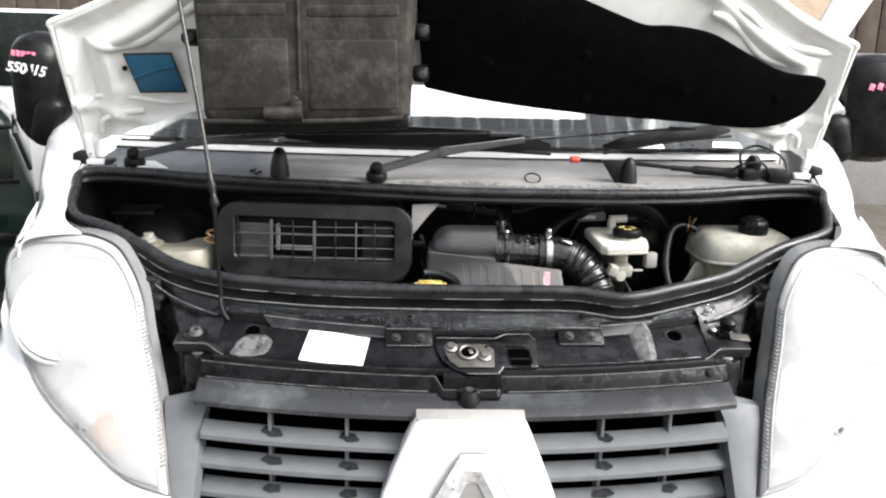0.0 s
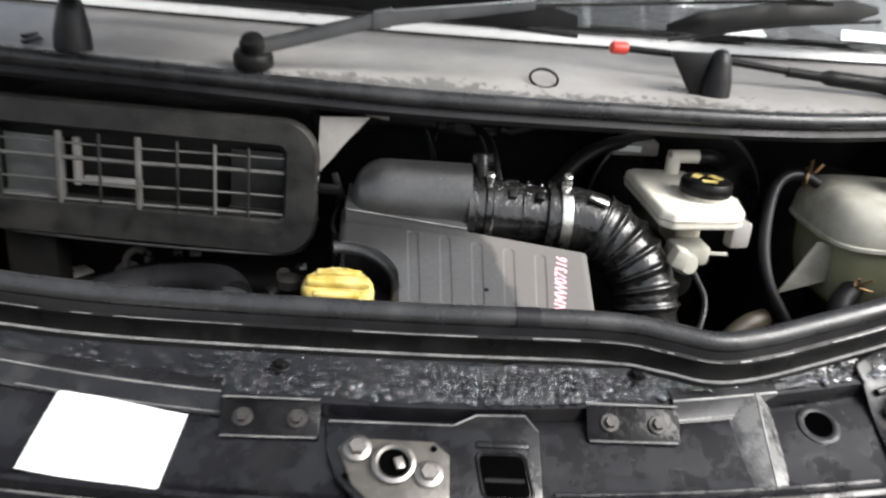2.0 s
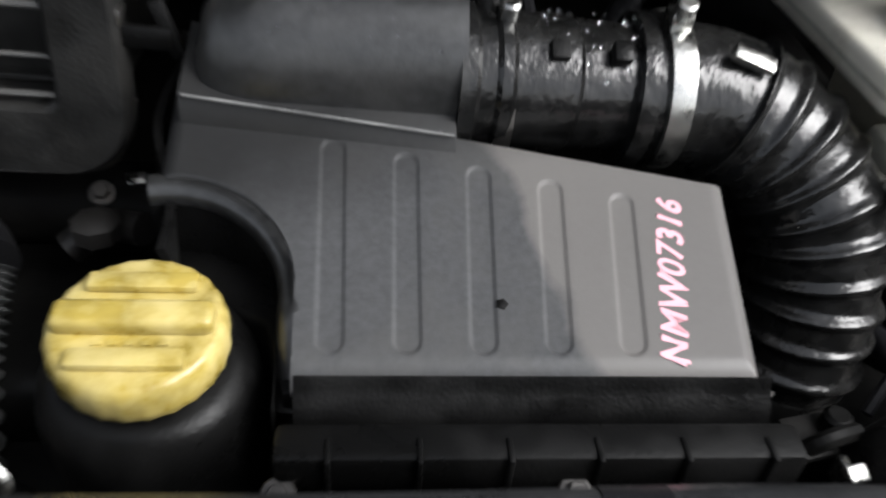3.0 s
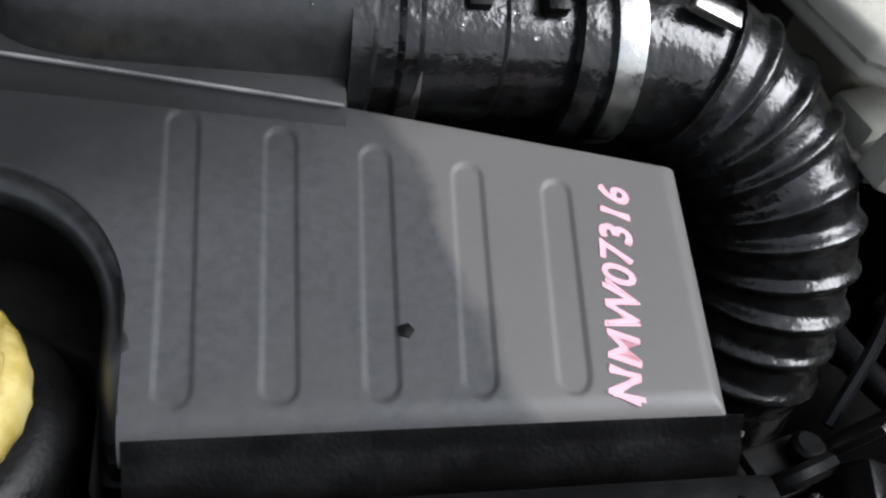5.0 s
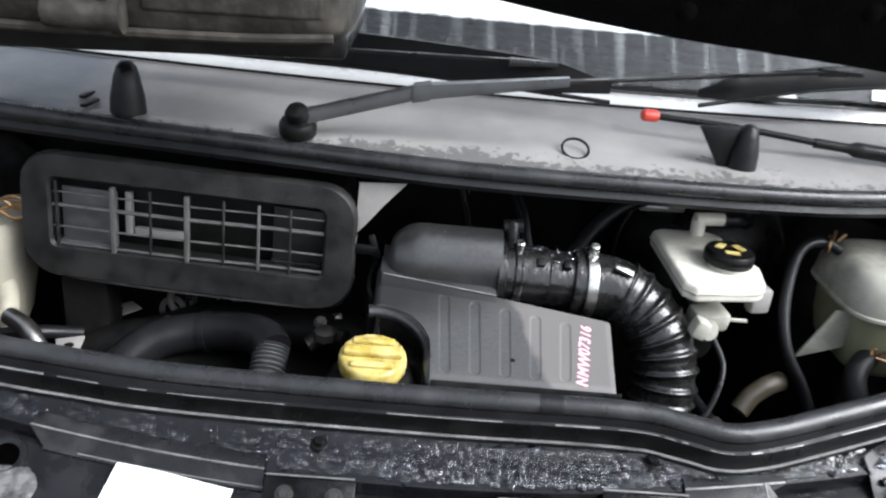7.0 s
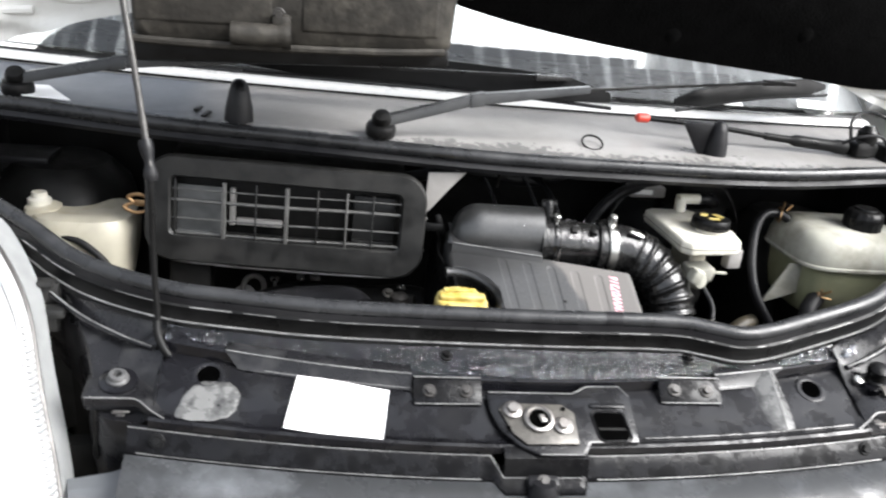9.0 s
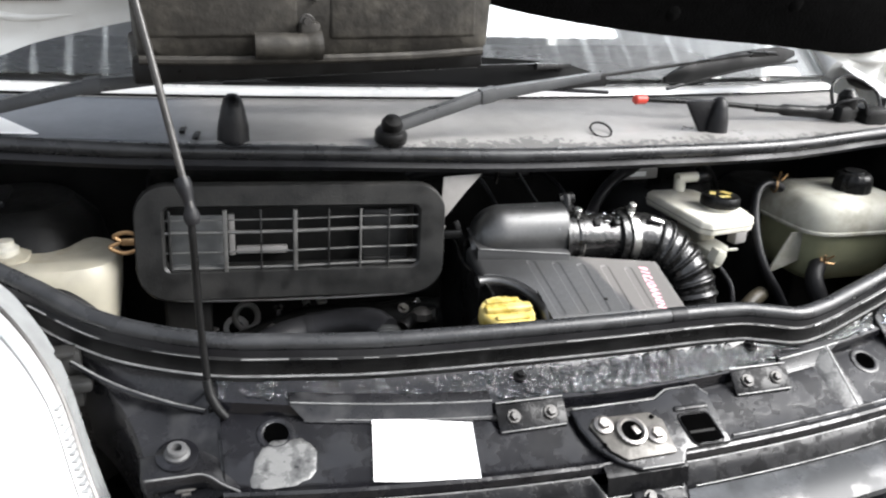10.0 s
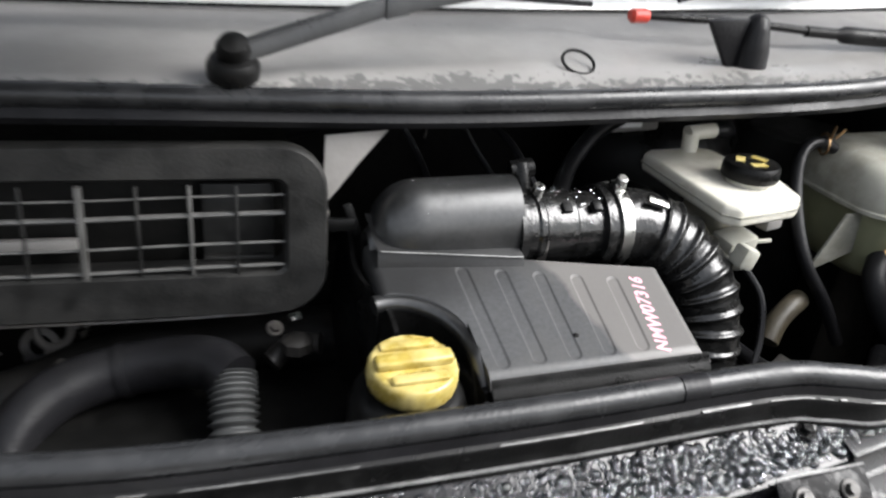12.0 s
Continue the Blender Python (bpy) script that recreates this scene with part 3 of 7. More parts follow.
def green_car():
    e = thing("green_car", (-1.71, 2.4, 0), "dark green car with black windows parked beside the van", "car", "parked vehicles")
    side = [(-2.9, 0.26), (0.70, 0.26), (0.74, 0.62), (0.73, 0.74), (0.66, 0.98), (0.56, 1.03), (-1.2, 1.08), (-1.9, 0.80), (-2.9, 0.66)]
    m = Matrix.Translation((-2.45, 3.1, 0)) @ pose(0, 0, 0, 90, 0, 0)
    part("body", prism(side, -0.7, 0.7, 0.05, m), GREEN, e)
    for x0, w in ((-2.02, 0.46), (-2.75, 0.86)):
        win = part("side_window", box(x0, 2.395, 0.885, w, 0.02, 0.21, 0.04, seg=4), TINT, e)
        part("window_trim", box(x0, 2.39, 0.998, w + 0.02, 0.02, 0.018, 0.004), BLACK, win)
        part("window_sill", box(x0, 2.39, 0.765, w + 0.04, 0.02, 0.02, 0.004), BLACK, win)
    part("rear_window", box(-1.748, 3.1, 0.87, 0.02, 1.1, 0.18, 0.01, (0, -16, 0)), TINT, e)
    part("door_handle", box(-2.62, 2.38, 0.70, 0.14, 0.03, 0.025, 0.008), CHROME, e)
    part("side_trim", box(-2.7, 2.385, 0.52, 1.8, 0.03, 0.04, 0.01), BLACK, e)
    for wx in (-2.25, -4.5):
        w = part("wheel", lathe([(0.001, 0.0), (0.19, 0.0), (0.2, 0.02), (0.29, 0.01), (0.3, 0.03), (0.3, 0.18), (0.001, 0.18)], 28, Matrix.Translation((wx, 2.39, 0.30)) @ pose(0, 0, 0, -90, 0, 0)), TYRE, e)
        part("rim", lathe([(0.001, 0.0), (0.16, 0.0), (0.18, 0.012), (0.18, -0.01), (0.001, -0.01)], 24, Matrix.Translation((wx, 2.38, 0.30)) @ pose(0, 0, 0, -90, 0, 0)), STEEL, w)
    e.rotation_euler = (0, 0, radians(24))


parked_estate()
green_car()

# ---------- the van ----------
van = thing("van", (0, 0.6, 0), "white van with its bonnet propped open, wet from rain", "van")


def headlamp(sgn):
    outline = [(0.455, 0.738), (0.521, 0.757), (0.592, 0.800), (0.675, 0.850), (0.735, 0.910), (0.785, 0.975), (0.800, 1.020), (0.780, 1.048),
               (0.740, 1.064), (0.660, 1.070), (0.605, 1.060), (0.572, 1.035), (0.540, 0.990), (0.518, 0.930), (0.485, 0.845)]
    ring = smooth_line([(x, 0, z) for x, z in outline + outline[:1]], 61)[:-1]
    c = Vector((0.62, 0, 0.93))

    def at(p, push):
        return (sgn * p.x, skin_y(p.x, p.z) - push, p.z)

    rows = []
    for s in (1.0, 0.985, 0.96, 0.9, 0.8, 0.65, 0.5, 0.35, 0.2, 0.08):
        rows.append([at(c + (p - c) * s, 0.004 + 0.03 * (1 - s ** 3) ** 0.5 * (1 - s) ** 0.2 if s < 1 else 0.0) for p in ring])
    bm = loft(rows, True, False)
    bm.faces.new([v for v in bm.verts][-60:])
    lamp = part("headlamp", bm, LENS, van, "large cloudy white headlamp")
    # side wall of the lens
    rim = [[at(c + (p - c) * 1.002, -d) for p in ring] for d in (0.0, 0.015, 0.05)]
    part("lens_edge", thick(loft(rim, True), 0.003), CLEAREDGE, lamp, "grey clear-plastic edge")
    part("lamp_gasket", tube([at(c + (p - c) * 1.006, -0.003) for p in ring] + [at(c + (ring[0] - c) * 1.006, -0.003)], 0.0028, 160, 6), BOLT, lamp)
    part("lens_bead", tube([at(c + (p - c) * 0.93, 0.012) for p in ring] + [at(c + (ring[0] - c) * 0.93, 0.012)], 0.0022, 160, 6), CLEAREDGE, lamp)
    back = [[at(c + (p - c) * s, -d) for p in ring] for s, d in ((0.99, 0.05), (0.9, 0.075), (0.5, 0.09), (0.05, 0.09))]
    part("housing", loft(back, True, True), REFLECT, lamp)
    m = Matrix.Translation((sgn * 0.645, skin_y(0.645, 0.955) + 0.01, 0.955)) @ pose(0, 0, 0, 52, 0, 0)
    part("reflector", lathe([(0.085, 0.03), (0.088, 0.032), (0.082, 0.025), (0.06, 0.0), (0.03, -0.012), (0.001, -0.015)], 40, m), REFLECT, lamp)
    part("reflector_bezel", lathe([(0.090, 0.026), (0.094, 0.030), (0.097, 0.028), (0.097, 0.020)], 48, m, caps=False), REFLECT, lamp)
    part("bulb_shade", join(box(sgn * 0.640, skin_y(0.64, 1.0) + 0.004, 1.010, 0.060, 0.010, 0.012, 0.003, (30, 0, sgn * 12)), box(sgn * 0.625, skin_y(0.62, 0.985) + 0.004, 0.985, 0.022, 0.012, 0.016, 0.003, (30, 0, 0))), GREYPL, lamp)
    for k in range(7):
        part("lens_facet", box(sgn * (0.53 + 0.012 * k), skin_y(0.53 + 0.012 * k, 0.785) + 0.012, 0.772 + 0.008 * k, 0.006, 0.004, 0.020, 0.001, (25, 0, sgn * 15)), CLEAREDGE, lamp)
    part("bulb", lathe([(0.001, 0.03), (0.008, 0.028), (0.012, 0.02), (0.012, 0.0), (0.016, -0.004), (0.016, -0.01), (0.001, -0.01)], 16, m), CHROME, lamp)
    m = Matrix.Translation((sgn * 0.552, skin_y(0.552, 0.808) + 0.010, 0.808)) @ pose(0, 0, 0, 60, 0, 0)
    part("indicator_bulb", lathe([(0.001, 0.016), (0.006, 0.014), (0.009, 0.007), (0.007, -0.01), (0.001, -0.01)], 16, m), AMBER, lamp, "amber indicator bulb")
    part("indicator_reflector", lathe([(0.030, 0.012), (0.026, 0.004), (0.016, -0.006), (0.001, -0.009)], 24, m, caps=False), AMBER, lamp, "faint orange reflector of the indicator")
    ribs = [box(sgn * (0.5095 + 0.0011 * i), skin_y(0.51, 0.86 + 0.005 * i) + 0.012, 0.86 + 0.0052 * i, 0.012, 0.022, 0.0026, 0.0006) for i in range(14)]
    part("ribbed_clip", join(*ribs), GREYPL, lamp)
    part("ribbed_edge", join(*[box(sgn * x, skin_y(x, z) - 0.006, z, 0.020, 0.010, 0.0022, 0.0005, (0, 0, sgn * 10)) for x, z in [(interp(z, [(0.76, 0.470), (0.845, 0.494), (0.93, 0.527), (0.99, 0.550)]), z) for z in np.arange(0.775, 0.985, 0.0052)]]), CLEAREDGE, lamp, "fine ribs along the lens edge")
    part("lamp_tab", join(box(sgn * 0.528, 0.135, 0.972, 0.026, 0.02, 0.012, 0.004), box(sgn * 0.530, 0.142, 0.960, 0.012, 0.02, 0.025, 0.003)), VENT, lamp)
    part("lamp_tab", join(box(sgn * 0.545, 0.15, 1.0, 0.03, 0.02, 0.006, 0.002), box(sgn * 0.535, 0.16, 0.985, 0.02, 0.025, 0.03, 0.004)), VENT, lamp)


headlamp(-1)
headlamp(1)


def wing(sgn):
    lower = [(0.452, 0.735), (0.521, 0.754), (0.592, 0.797), (0.675, 0.847), (0.736, 0.908), (0.787, 0.974), (0.803, 1.020), (0.784, 1.050)]
    ring = smooth_line([(x, 0, z) for x, z in lower], 40)
    c = Vector((0.60, 0, 1.02))
    rows = []
    for s, push in ((1.006, -0.012), (1.008, 0.0), (1.02, 0.005), (1.1, 0.008), (1.3, 0.008), (1.7, 0.0), (2.4, -0.03)):
        row = []
        for p in ring:
            q = c + (p - c) * s
            q.x, q.z = min(max(q.x, 0.44), 0.785 + 0.02 * (s > 1.2)), max(q.z, 0.30)
            row.append((sgn * q.x, (skin_y(q.x, max(q.z, 0.55)) - push) + 3.0 * max(0, q.x - 0.785), q.z))
        rows.append(row)
    part("bumper_side", thick(loft(rows), 0.003), WHITE, van)
    sec = [(0.17, ((0.66, 1.074), (0.70, 1.073), (0.755, 1.062), (0.772, 1.03), (0.778, 0.92), (0.785, 0.55))),
           (0.24, ((0.715, 1.086), (0.735, 1.086), (0.765, 1.078), (0.782, 1.045), (0.79, 0.92), (0.80, 0.55))),
           (0.35, ((0.742, 1.112), (0.755, 1.114), (0.785, 1.108), (0.804, 1.07), (0.812, 0.93), (0.82, 0.55))),
           (0.50, ((0.772, 1.158), (0.785, 1.160), (0.835, 1.153), (0.865, 1.11), (0.875, 0.95), (0.880, 0.55))),
           (0.75, ((0.795, 1.222), (0.808, 1.224), (0.900, 1.212), (0.938, 1.15), (0.948, 0.97), (0.95, 0.55))),
           (1.05, ((0.81, 1.262), (0.822, 1.264), (0.920, 1.24), (0.950, 1.15), (0.962, 0.98), (0.968, 0.55)))]
    rows = [smooth_line([(sgn * x, y, z) for x, z in pts], 20) for y, pts in sec]
    cols = [smooth_line([r[i] for r in rows], 24) for i in range(20)]
    part("front_wing", thick(loft(cols), 0.0025), WHITE, van)
    gutter = smooth_line([(sgn * 0.738, 0.30, 1.085), (sgn * 0.752, 0.40, 1.118), (sgn * 0.765, 0.47, 1.138), (sgn * 0.775, 0.52, 1.155)], 14)
    part("wing_flange", tube(gutter, 0.006, 14, 8), WHITE, van)
    # door, pillar
    door = part("door", box(sgn * 0.935, 1.62, 0.86, 0.05, 1.12, 0.80, 0.02), WHITE, van)
    win = [(0.72, 1.26), (2.16, 1.26), (2.16, 1.86), (1.42, 1.86)]
    lean = Matrix.Translation((sgn * 0.925, 0, 1.26)) @ pose(0, 0, 0, 0, sgn * -17, 0) @ Matrix.Translation((0, 0, -1.26)) @ Matrix(((0, 0, 1, 0), (1, 0, 0, 0), (0, 1, 0, 0), (0, 0, 0, 1)))
    part("door_window", prism(win, -0.004, 0.004, 0.001, lean), TINT, door)
    for p, q in (((0.72, 1.26), (1.42, 1.86)), ((1.42, 1.86), (2.16, 1.86)), ((2.16, 1.86), (2.16, 1.26)), ((2.16, 1.26), (0.72, 1.26))):
        part("window_frame", tube([lean @ Vector((*p, 0)), lean @ Vector((*q, 0))], 0.022, 3, 8), WHITE, door)
    part("door_handle", box(sgn * 0.968, 2.02, 1.10, 0.02, 0.16, 0.04, 0.008), BLACK, door)
    part("sill_panel", box(sgn * 0.93, 1.62, 0.40, 0.06, 1.2, 0.14, 0.02), WHITE, van)
    part("windscreen_pillar", tube([(sgn * 0.80, 0.66, 1.20), (sgn * 0.79, 0.95, 1.45), (sgn * 0.74, 1.35, 1.80)], 0.038, 12, 10), WHITE, van)
    hinge = part("hinge", join(box(sgn * 0.752, 0.487, 1.175, 0.016, 0.012, 0.065, 0.003, (10, 0, 0)), box(sgn * 0.740, 0.482, 1.150, 0.035, 0.02, 0.012, 0.003), box(sgn * 0.758, 0.492, 1.205, 0.012, 0.02, 0.03, 0.003)), WHITE, van, "white steel bonnet hinge")
    bolt("bolt", sgn * 0.749, 0.479, 1.165, 0.006, hinge, pose(0, 0, 0, 80, 0, 0), False, BRIGHT)
    part("hinge_boot", join(box(sgn * 0.772, 0.50, 1.155, 0.03, 0.05, 0.03, 0.008), box(sgn * 0.735, 0.50, 1.145, 0.05, 0.04, 0.02, 0.006)), RUBBER, van)


wing(-1)
wing(1)
for sgn in (-1, 1):
    w = part("wheel", lathe([(0.001, 0.0), (0.21, 0.0), (0.22, 0.02), (0.325, 0.01), (0.335, 0.03), (0.335, 0.2), (0.325, 0.215), (0.001, 0.215)], 32, Matrix.Translation((sgn * 0.84 - 0.1075, 0.75, 0.33)) @ pose(0, 0, 0, 0, 90, 0)), TYRE, van)
    part("rim", lathe([(0.001, 0.0), (0.17, 0.0), (0.2, 0.014), (0.2, -0.014), (0.001, -0.014)], 28, Matrix.Translation((sgn * 0.95, 0.75, 0.33)) @ pose(0, 0, 0, 0, 90, 0)), STEEL, w)


def mirror(sgn, cx, wide):
    rows = []
    for d, k in ((-0.07, 0.05), (-0.066, 0.55), (-0.05, 0.85), (-0.02, 0.98), (0.02, 1.0), (0.05, 0.97), (0.055, 0.92), (0.055, 0.05)):
        rows.append([(sgn * (cx + k * x * (1 + 0.6 * z)), 0.76 + d + 0.08 * abs(x), 1.275 + k * z) for x, z in round_rect(wide, 0.26, 0.48 * min(wide, 0.17), 8)])
    head = part("door_mirror", loft(rows, True, True), BLACK, van, "black plastic door mirror with paint-pen marks")
    part("mirror_arm", join(box(sgn * 0.925, 0.73, 1.205, 0.075, 0.09, 0.12, 0.03, (0, sgn * -12, 0), 4), box(sgn * 0.93, 0.795, 1.295, 0.06, 0.06, 0.08, 0.025, seg=4)), BLACK, head)
    part("mirror_glass", box(sgn * cx, 0.818, 1.275, wide - 0.04, 0.004, 0.20, 0.002), CHROME, head)
    return head


mirror_a, mirror_b = mirror(-1, 0.950, 0.120), mirror(1, 1.030, 0.205)


def writing(name, text, size, m, material, parent, shear=0.0, spacing=1.0, label=""):
    """Raised paint-pen writing with the built-in font."""
    cu = bpy.data.curves.new(name, "FONT")
    cu.body, cu.size, cu.shear, cu.space_character = text, size, shear, spacing
    cu.extrude, cu.offset, cu.resolution_u = 0.0001, size * 0.016, 3
    cu.align_x, cu.align_y = "CENTER", "CENTER"
    tmp = new("tmp_text", cu)
    dg = bpy.context.evaluated_depsgraph_get()
    me = bpy.data.meshes.new_from_object(tmp.evaluated_get(dg))
    bpy.data.objects.remove(tmp)
    b = bmesh.new()
    b.from_mesh(me)
    bpy.data.meshes.remove(me)
    pen, left = random.Random(len(text)), set(b.verts)
    while left:
        seen, todo = set(), [min(left, key=lambda v: v.co.x)]
        while todo:
            v = todo.pop()
            if v in seen:
                continue
            seen.add(v)
            todo += [e.other_vert(v) for e in v.link_edges]
        left -= seen
        mid = sum((v.co for v in seen), Vector()) / len(seen)
        turn = Matrix.Translation(mid + Vector((0, pen.uniform(-0.04, 0.04) * size, 0))) @ pose(0, 0, 0, 0, 0, pen.uniform(-7, 7)) @ Matrix.Scale(pen.uniform(0.92, 1.1), 4) @ Matrix.Translation(-mid)
        c = bmesh.new()
        at = {v: c.verts.new(m @ (turn @ v.co)) for v in seen}
        for f in b.faces:
            if f.verts[0] in seen:
                c.faces.new([at[v] for v in f.verts])
        part(name, c, material, parent, label)
    b.free()


writing("white_writing", "550415", 0.030, pose(-0.958, 0.6935, 1.322, 90, 8, 0), PENWHITE, mirror_a, 0.2, 0.95)
part("red_mark", join(*[box(-0.985 + 0.011 * i, 0.699, 1.357 - 0.001 * i, 0.009, 0.002, 0.013, 0.0008, (0, 15, 0)) for i in range(5)]), PENRED, mirror_a, "red paint-pen mark")
part("red_mark", join(*[box(0.985 + 0.02 * i, 0.694, 1.33 + 0.002 * i, 0.013, 0.002, 0.015, 0.0008, (0, 15, 0)) for i in range(4)]), PENRED, mirror_b, "red paint-pen mark")

# ---------- bonnet, propped open ----------
LEAN_BONNET = radians(20)
BON = Matrix.Translation((0, 0.5, 1.175)) @ Matrix(((1, 0, 0, 0), (0, -math.sin(LEAN_BONNET), -math.cos(LEAN_BONNET), 0), (0, math.cos(LEAN_BONNET), -math.sin(LEAN_BONNET), 0), (0, 0, 0, 1)))
# local axes: x across, y up along the bonnet, z out of its underside
FRONT_EDGE = [(0.0, 0.56), (0.2, 0.55), (0.35, 0.515), (0.48, 0.44), (0.58, 0.365), (0.66, 0.318), (0.74, 0.282), (0.778, 0.266)]


def side_x(s):
    return 0.762 + 0.06 * s


def bonnet_relief(x, s, top):
    a = abs(x)
    e = min(top - s, side_x(s) - a)
    h = 0.005 * (1 - min(max((s - rear_edge(x)) / 0.014, 0), 1))
    h += 0.010 * (1 - min(max((e - 0.010) / 0.012, 0), 1)) * (1 if e > 0.004 else 0.6)
    h -= 0.012 * math.exp(-((e - 0.045) / 0.014) ** 2)
    h += 0.012 * math.exp(-((e - 0.085) / 0.018) ** 2)
    h += 0.010 * math.exp(-((s - 0.085 - 0.03 * math.sin(a * 9)) / 0.012) ** 2) * (1 if a > 0.42 else 0)
    h -= 0.010 * (1 / (1 + math.exp((abs(a - 0.60) - 0.075) / 0.006))) * (1 / (1 + math.exp((abs(s - 0.185) - 0.04) / 0.005)))
    return h



def rear_edge(x):
    """The bonnet's rear edge is cut back in the middle, along the windscreen."""
    return 0.160 - 0.143 * min(1.0, abs(x) / 0.74) ** 2.2


bonnet_rows, skin_rows = [], []
NX, NS = 150, 56
for i in range(NX + 1):
    x = -0.778 + 1.556 * i / NX
    top = interp(abs(x), FRONT_EDGE)
    lo = rear_edge(x)
    row, row2 = [], []
    for j in range(NS + 1):
        s = lo + (top - lo) * j / NS
        xx = max(-side_x(s), min(side_x(s), x))
        row.append((xx, s, bonnet_relief(xx, s, top)))
        row2.append((xx, s, -0.012 - 0.03 * (1 - (abs(xx) / 0.79) ** 4) * (1 - abs(2 * j / NS - 1) ** 4)))
    bonnet_rows.append(row)
    skin_rows.append(row2)
bm = loft(bonnet_rows)
bm.transform(BON)
bonnet = part("bonnet", bm, CREAM, van, "raised bonnet with cream-painted underside")
bm = loft(skin_rows)
bm.transform(BON)
part("bonnet_skin", bm, WHITE, bonnet, "white outer skin")
hem = [(-side_x(0), 0.0, 0.004)] + [(-side_x(s), s, 0.004) for s in (0.09, 0.18, 0.25)] + [(-x, s, 0.004) for x, s in FRONT_EDGE[::-1]] + [(x, s, 0.004) for x, s in FRONT_EDGE[1:]] + [(side_x(s), s, 0.004) for s in (0.25, 0.18, 0.09, 0.0)]
bm = tube(hem, 0.006, 140, 8)
bm.transform(BON)
part("hem", bm, CREAM, bonnet, "folded cream metal hem")
for sgn in (-1, 1):
    bm = tube([(sgn * 0.722, 0.040, 0.004), (sgn * 0.714, 0.068, 0.008), (sgn * 0.680, 0.084, 0.008), (sgn * 0.63, 0.090, 0.005)], 0.006, 20, 8)
    bm.transform(BON)
    part("pressed_bead", bm, CREAM, bonnet)
# ridges pressed into the inner panel; each a low rounded swage
swages = ([(0.725, 0.232), (0.692, 0.223), (0.654, 0.223), (0.615, 0.234), (0.585, 0.251), (0.556, 0.271), (0.53, 0.290), (0.49, 0.315)],
          [(0.742, 0.085), (0.745, 0.097), (0.730, 0.109), (0.711, 0.114), (0.651, 0.115), (0.584, 0.106), (0.53, 0.112)])


def ridge(line, wide):
    """A swage that fades out at both ends."""
    return tube([(x, s, bonnet_relief(x, s, 0.4) - 0.5 * wide) for x, s in line], lambda t: wide * (0.55 + 0.45 * min(1.0, 5 * min(t, 1 - t))), 70, 12)


for line, wide in zip(swages, (0.013, 0.006)):
    bm = ridge([(-x, s) for x, s in line], wide)
    bm.transform(BON)
    part("pressed_ridge", bm, CREAM, bonnet)
for line, wide in (([(0.478, 0.322), (0.490, 0.318), (0.507, 0.312), (0.545, 0.283), (0.595, 0.238), (0.656, 0.217), (0.718, 0.214)], 0.009),
                   ([(0.42, 0.365), (0.485, 0.345), (0.543, 0.326), (0.592, 0.289), (0.652, 0.258), (0.712, 0.248), (0.742, 0.242)], 0.010),
                   ([(0.742, 0.112), (0.720, 0.098), (0.673, 0.080), (0.617, 0.074)], 0.009)):
    bm = ridge(line, wide)
    bm.transform(BON)
    part("pressed_ridge", bm, CREAM, bonnet)
pad = [(-0.070, 0.162), (0.043, 0.139), (0.219, 0.117), (0.456, 0.101), (0.58, 0.091), (0.645, 0.096), (0.69, 0.115), (0.715, 0.140), (0.730, 0.180), (0.722, 0.203),
       (0.640, 0.214), (0.547, 0.256), (0.490, 0.284), (0.440, 0.296), (0.395, 0.300), (0.350, 0.300), (0.304, 0.315), (0.238, 0.340), (0.15, 0.37), (-0.07, 0.38), (-0.078, 0.218)]
bm = prism([(p.x, p.y) for p in smooth_line([(x, y, 0) for x, y in pad + pad[:1]], 90)[:-1]], 0.012, 0.028, 0.006)
bm.transform(BON)
felt = part("insulation_pad", bm, PAD, bonnet, "black felt sound insulation pad")
for x, s in ((0.05, 0.22), (0.24, 0.24), (0.45, 0.17), (0.64, 0.16), (0.25, 0.15)):
    bm = lathe([(0.001, 0.031), (0.008, 0.030), (0.012, 0.028), (0.012, 0.026)], 16)
    bm.transform(BON @ Matrix.Translation((x, s, 0)))
    part("pad_clip", bm, PAD, felt)
bm = prism([(-0.654, 0.209), (-0.560, 0.214), (-0.541, 0.132), (-0.633, 0.128)], 0.003, 0.0055, 0.0005)
bm.transform(BON)
part("label_border", bm, BOLT, bonnet, "dark edge of the blue label")
blue = [(-0.650, 0.205), (-0.563, 0.210), (-0.545, 0.136), (-0.630, 0.132)]
bm = prism(blue, 0.004, 0.0065, 0.0005)
bm.transform(BON)
film = part("blue_label", bm, BLUE, bonnet, "creased blue film label")
bm = join(tube([(-0.640, 0.160, 0.007), (-0.59, 0.180, 0.009), (-0.560, 0.186, 0.007)], 0.003, 8, 6))
bm.transform(BON)
part("crease", bm, BLUE, film)
bm = lathe([(0.001, 0.004), (0.005, 0.004), (0.005, 0.0)], 14)
bm.transform(BON @ Matrix.Translation((-0.655, 0.178, 0)))
part("hole_plug", bm, BLACK, bonnet)

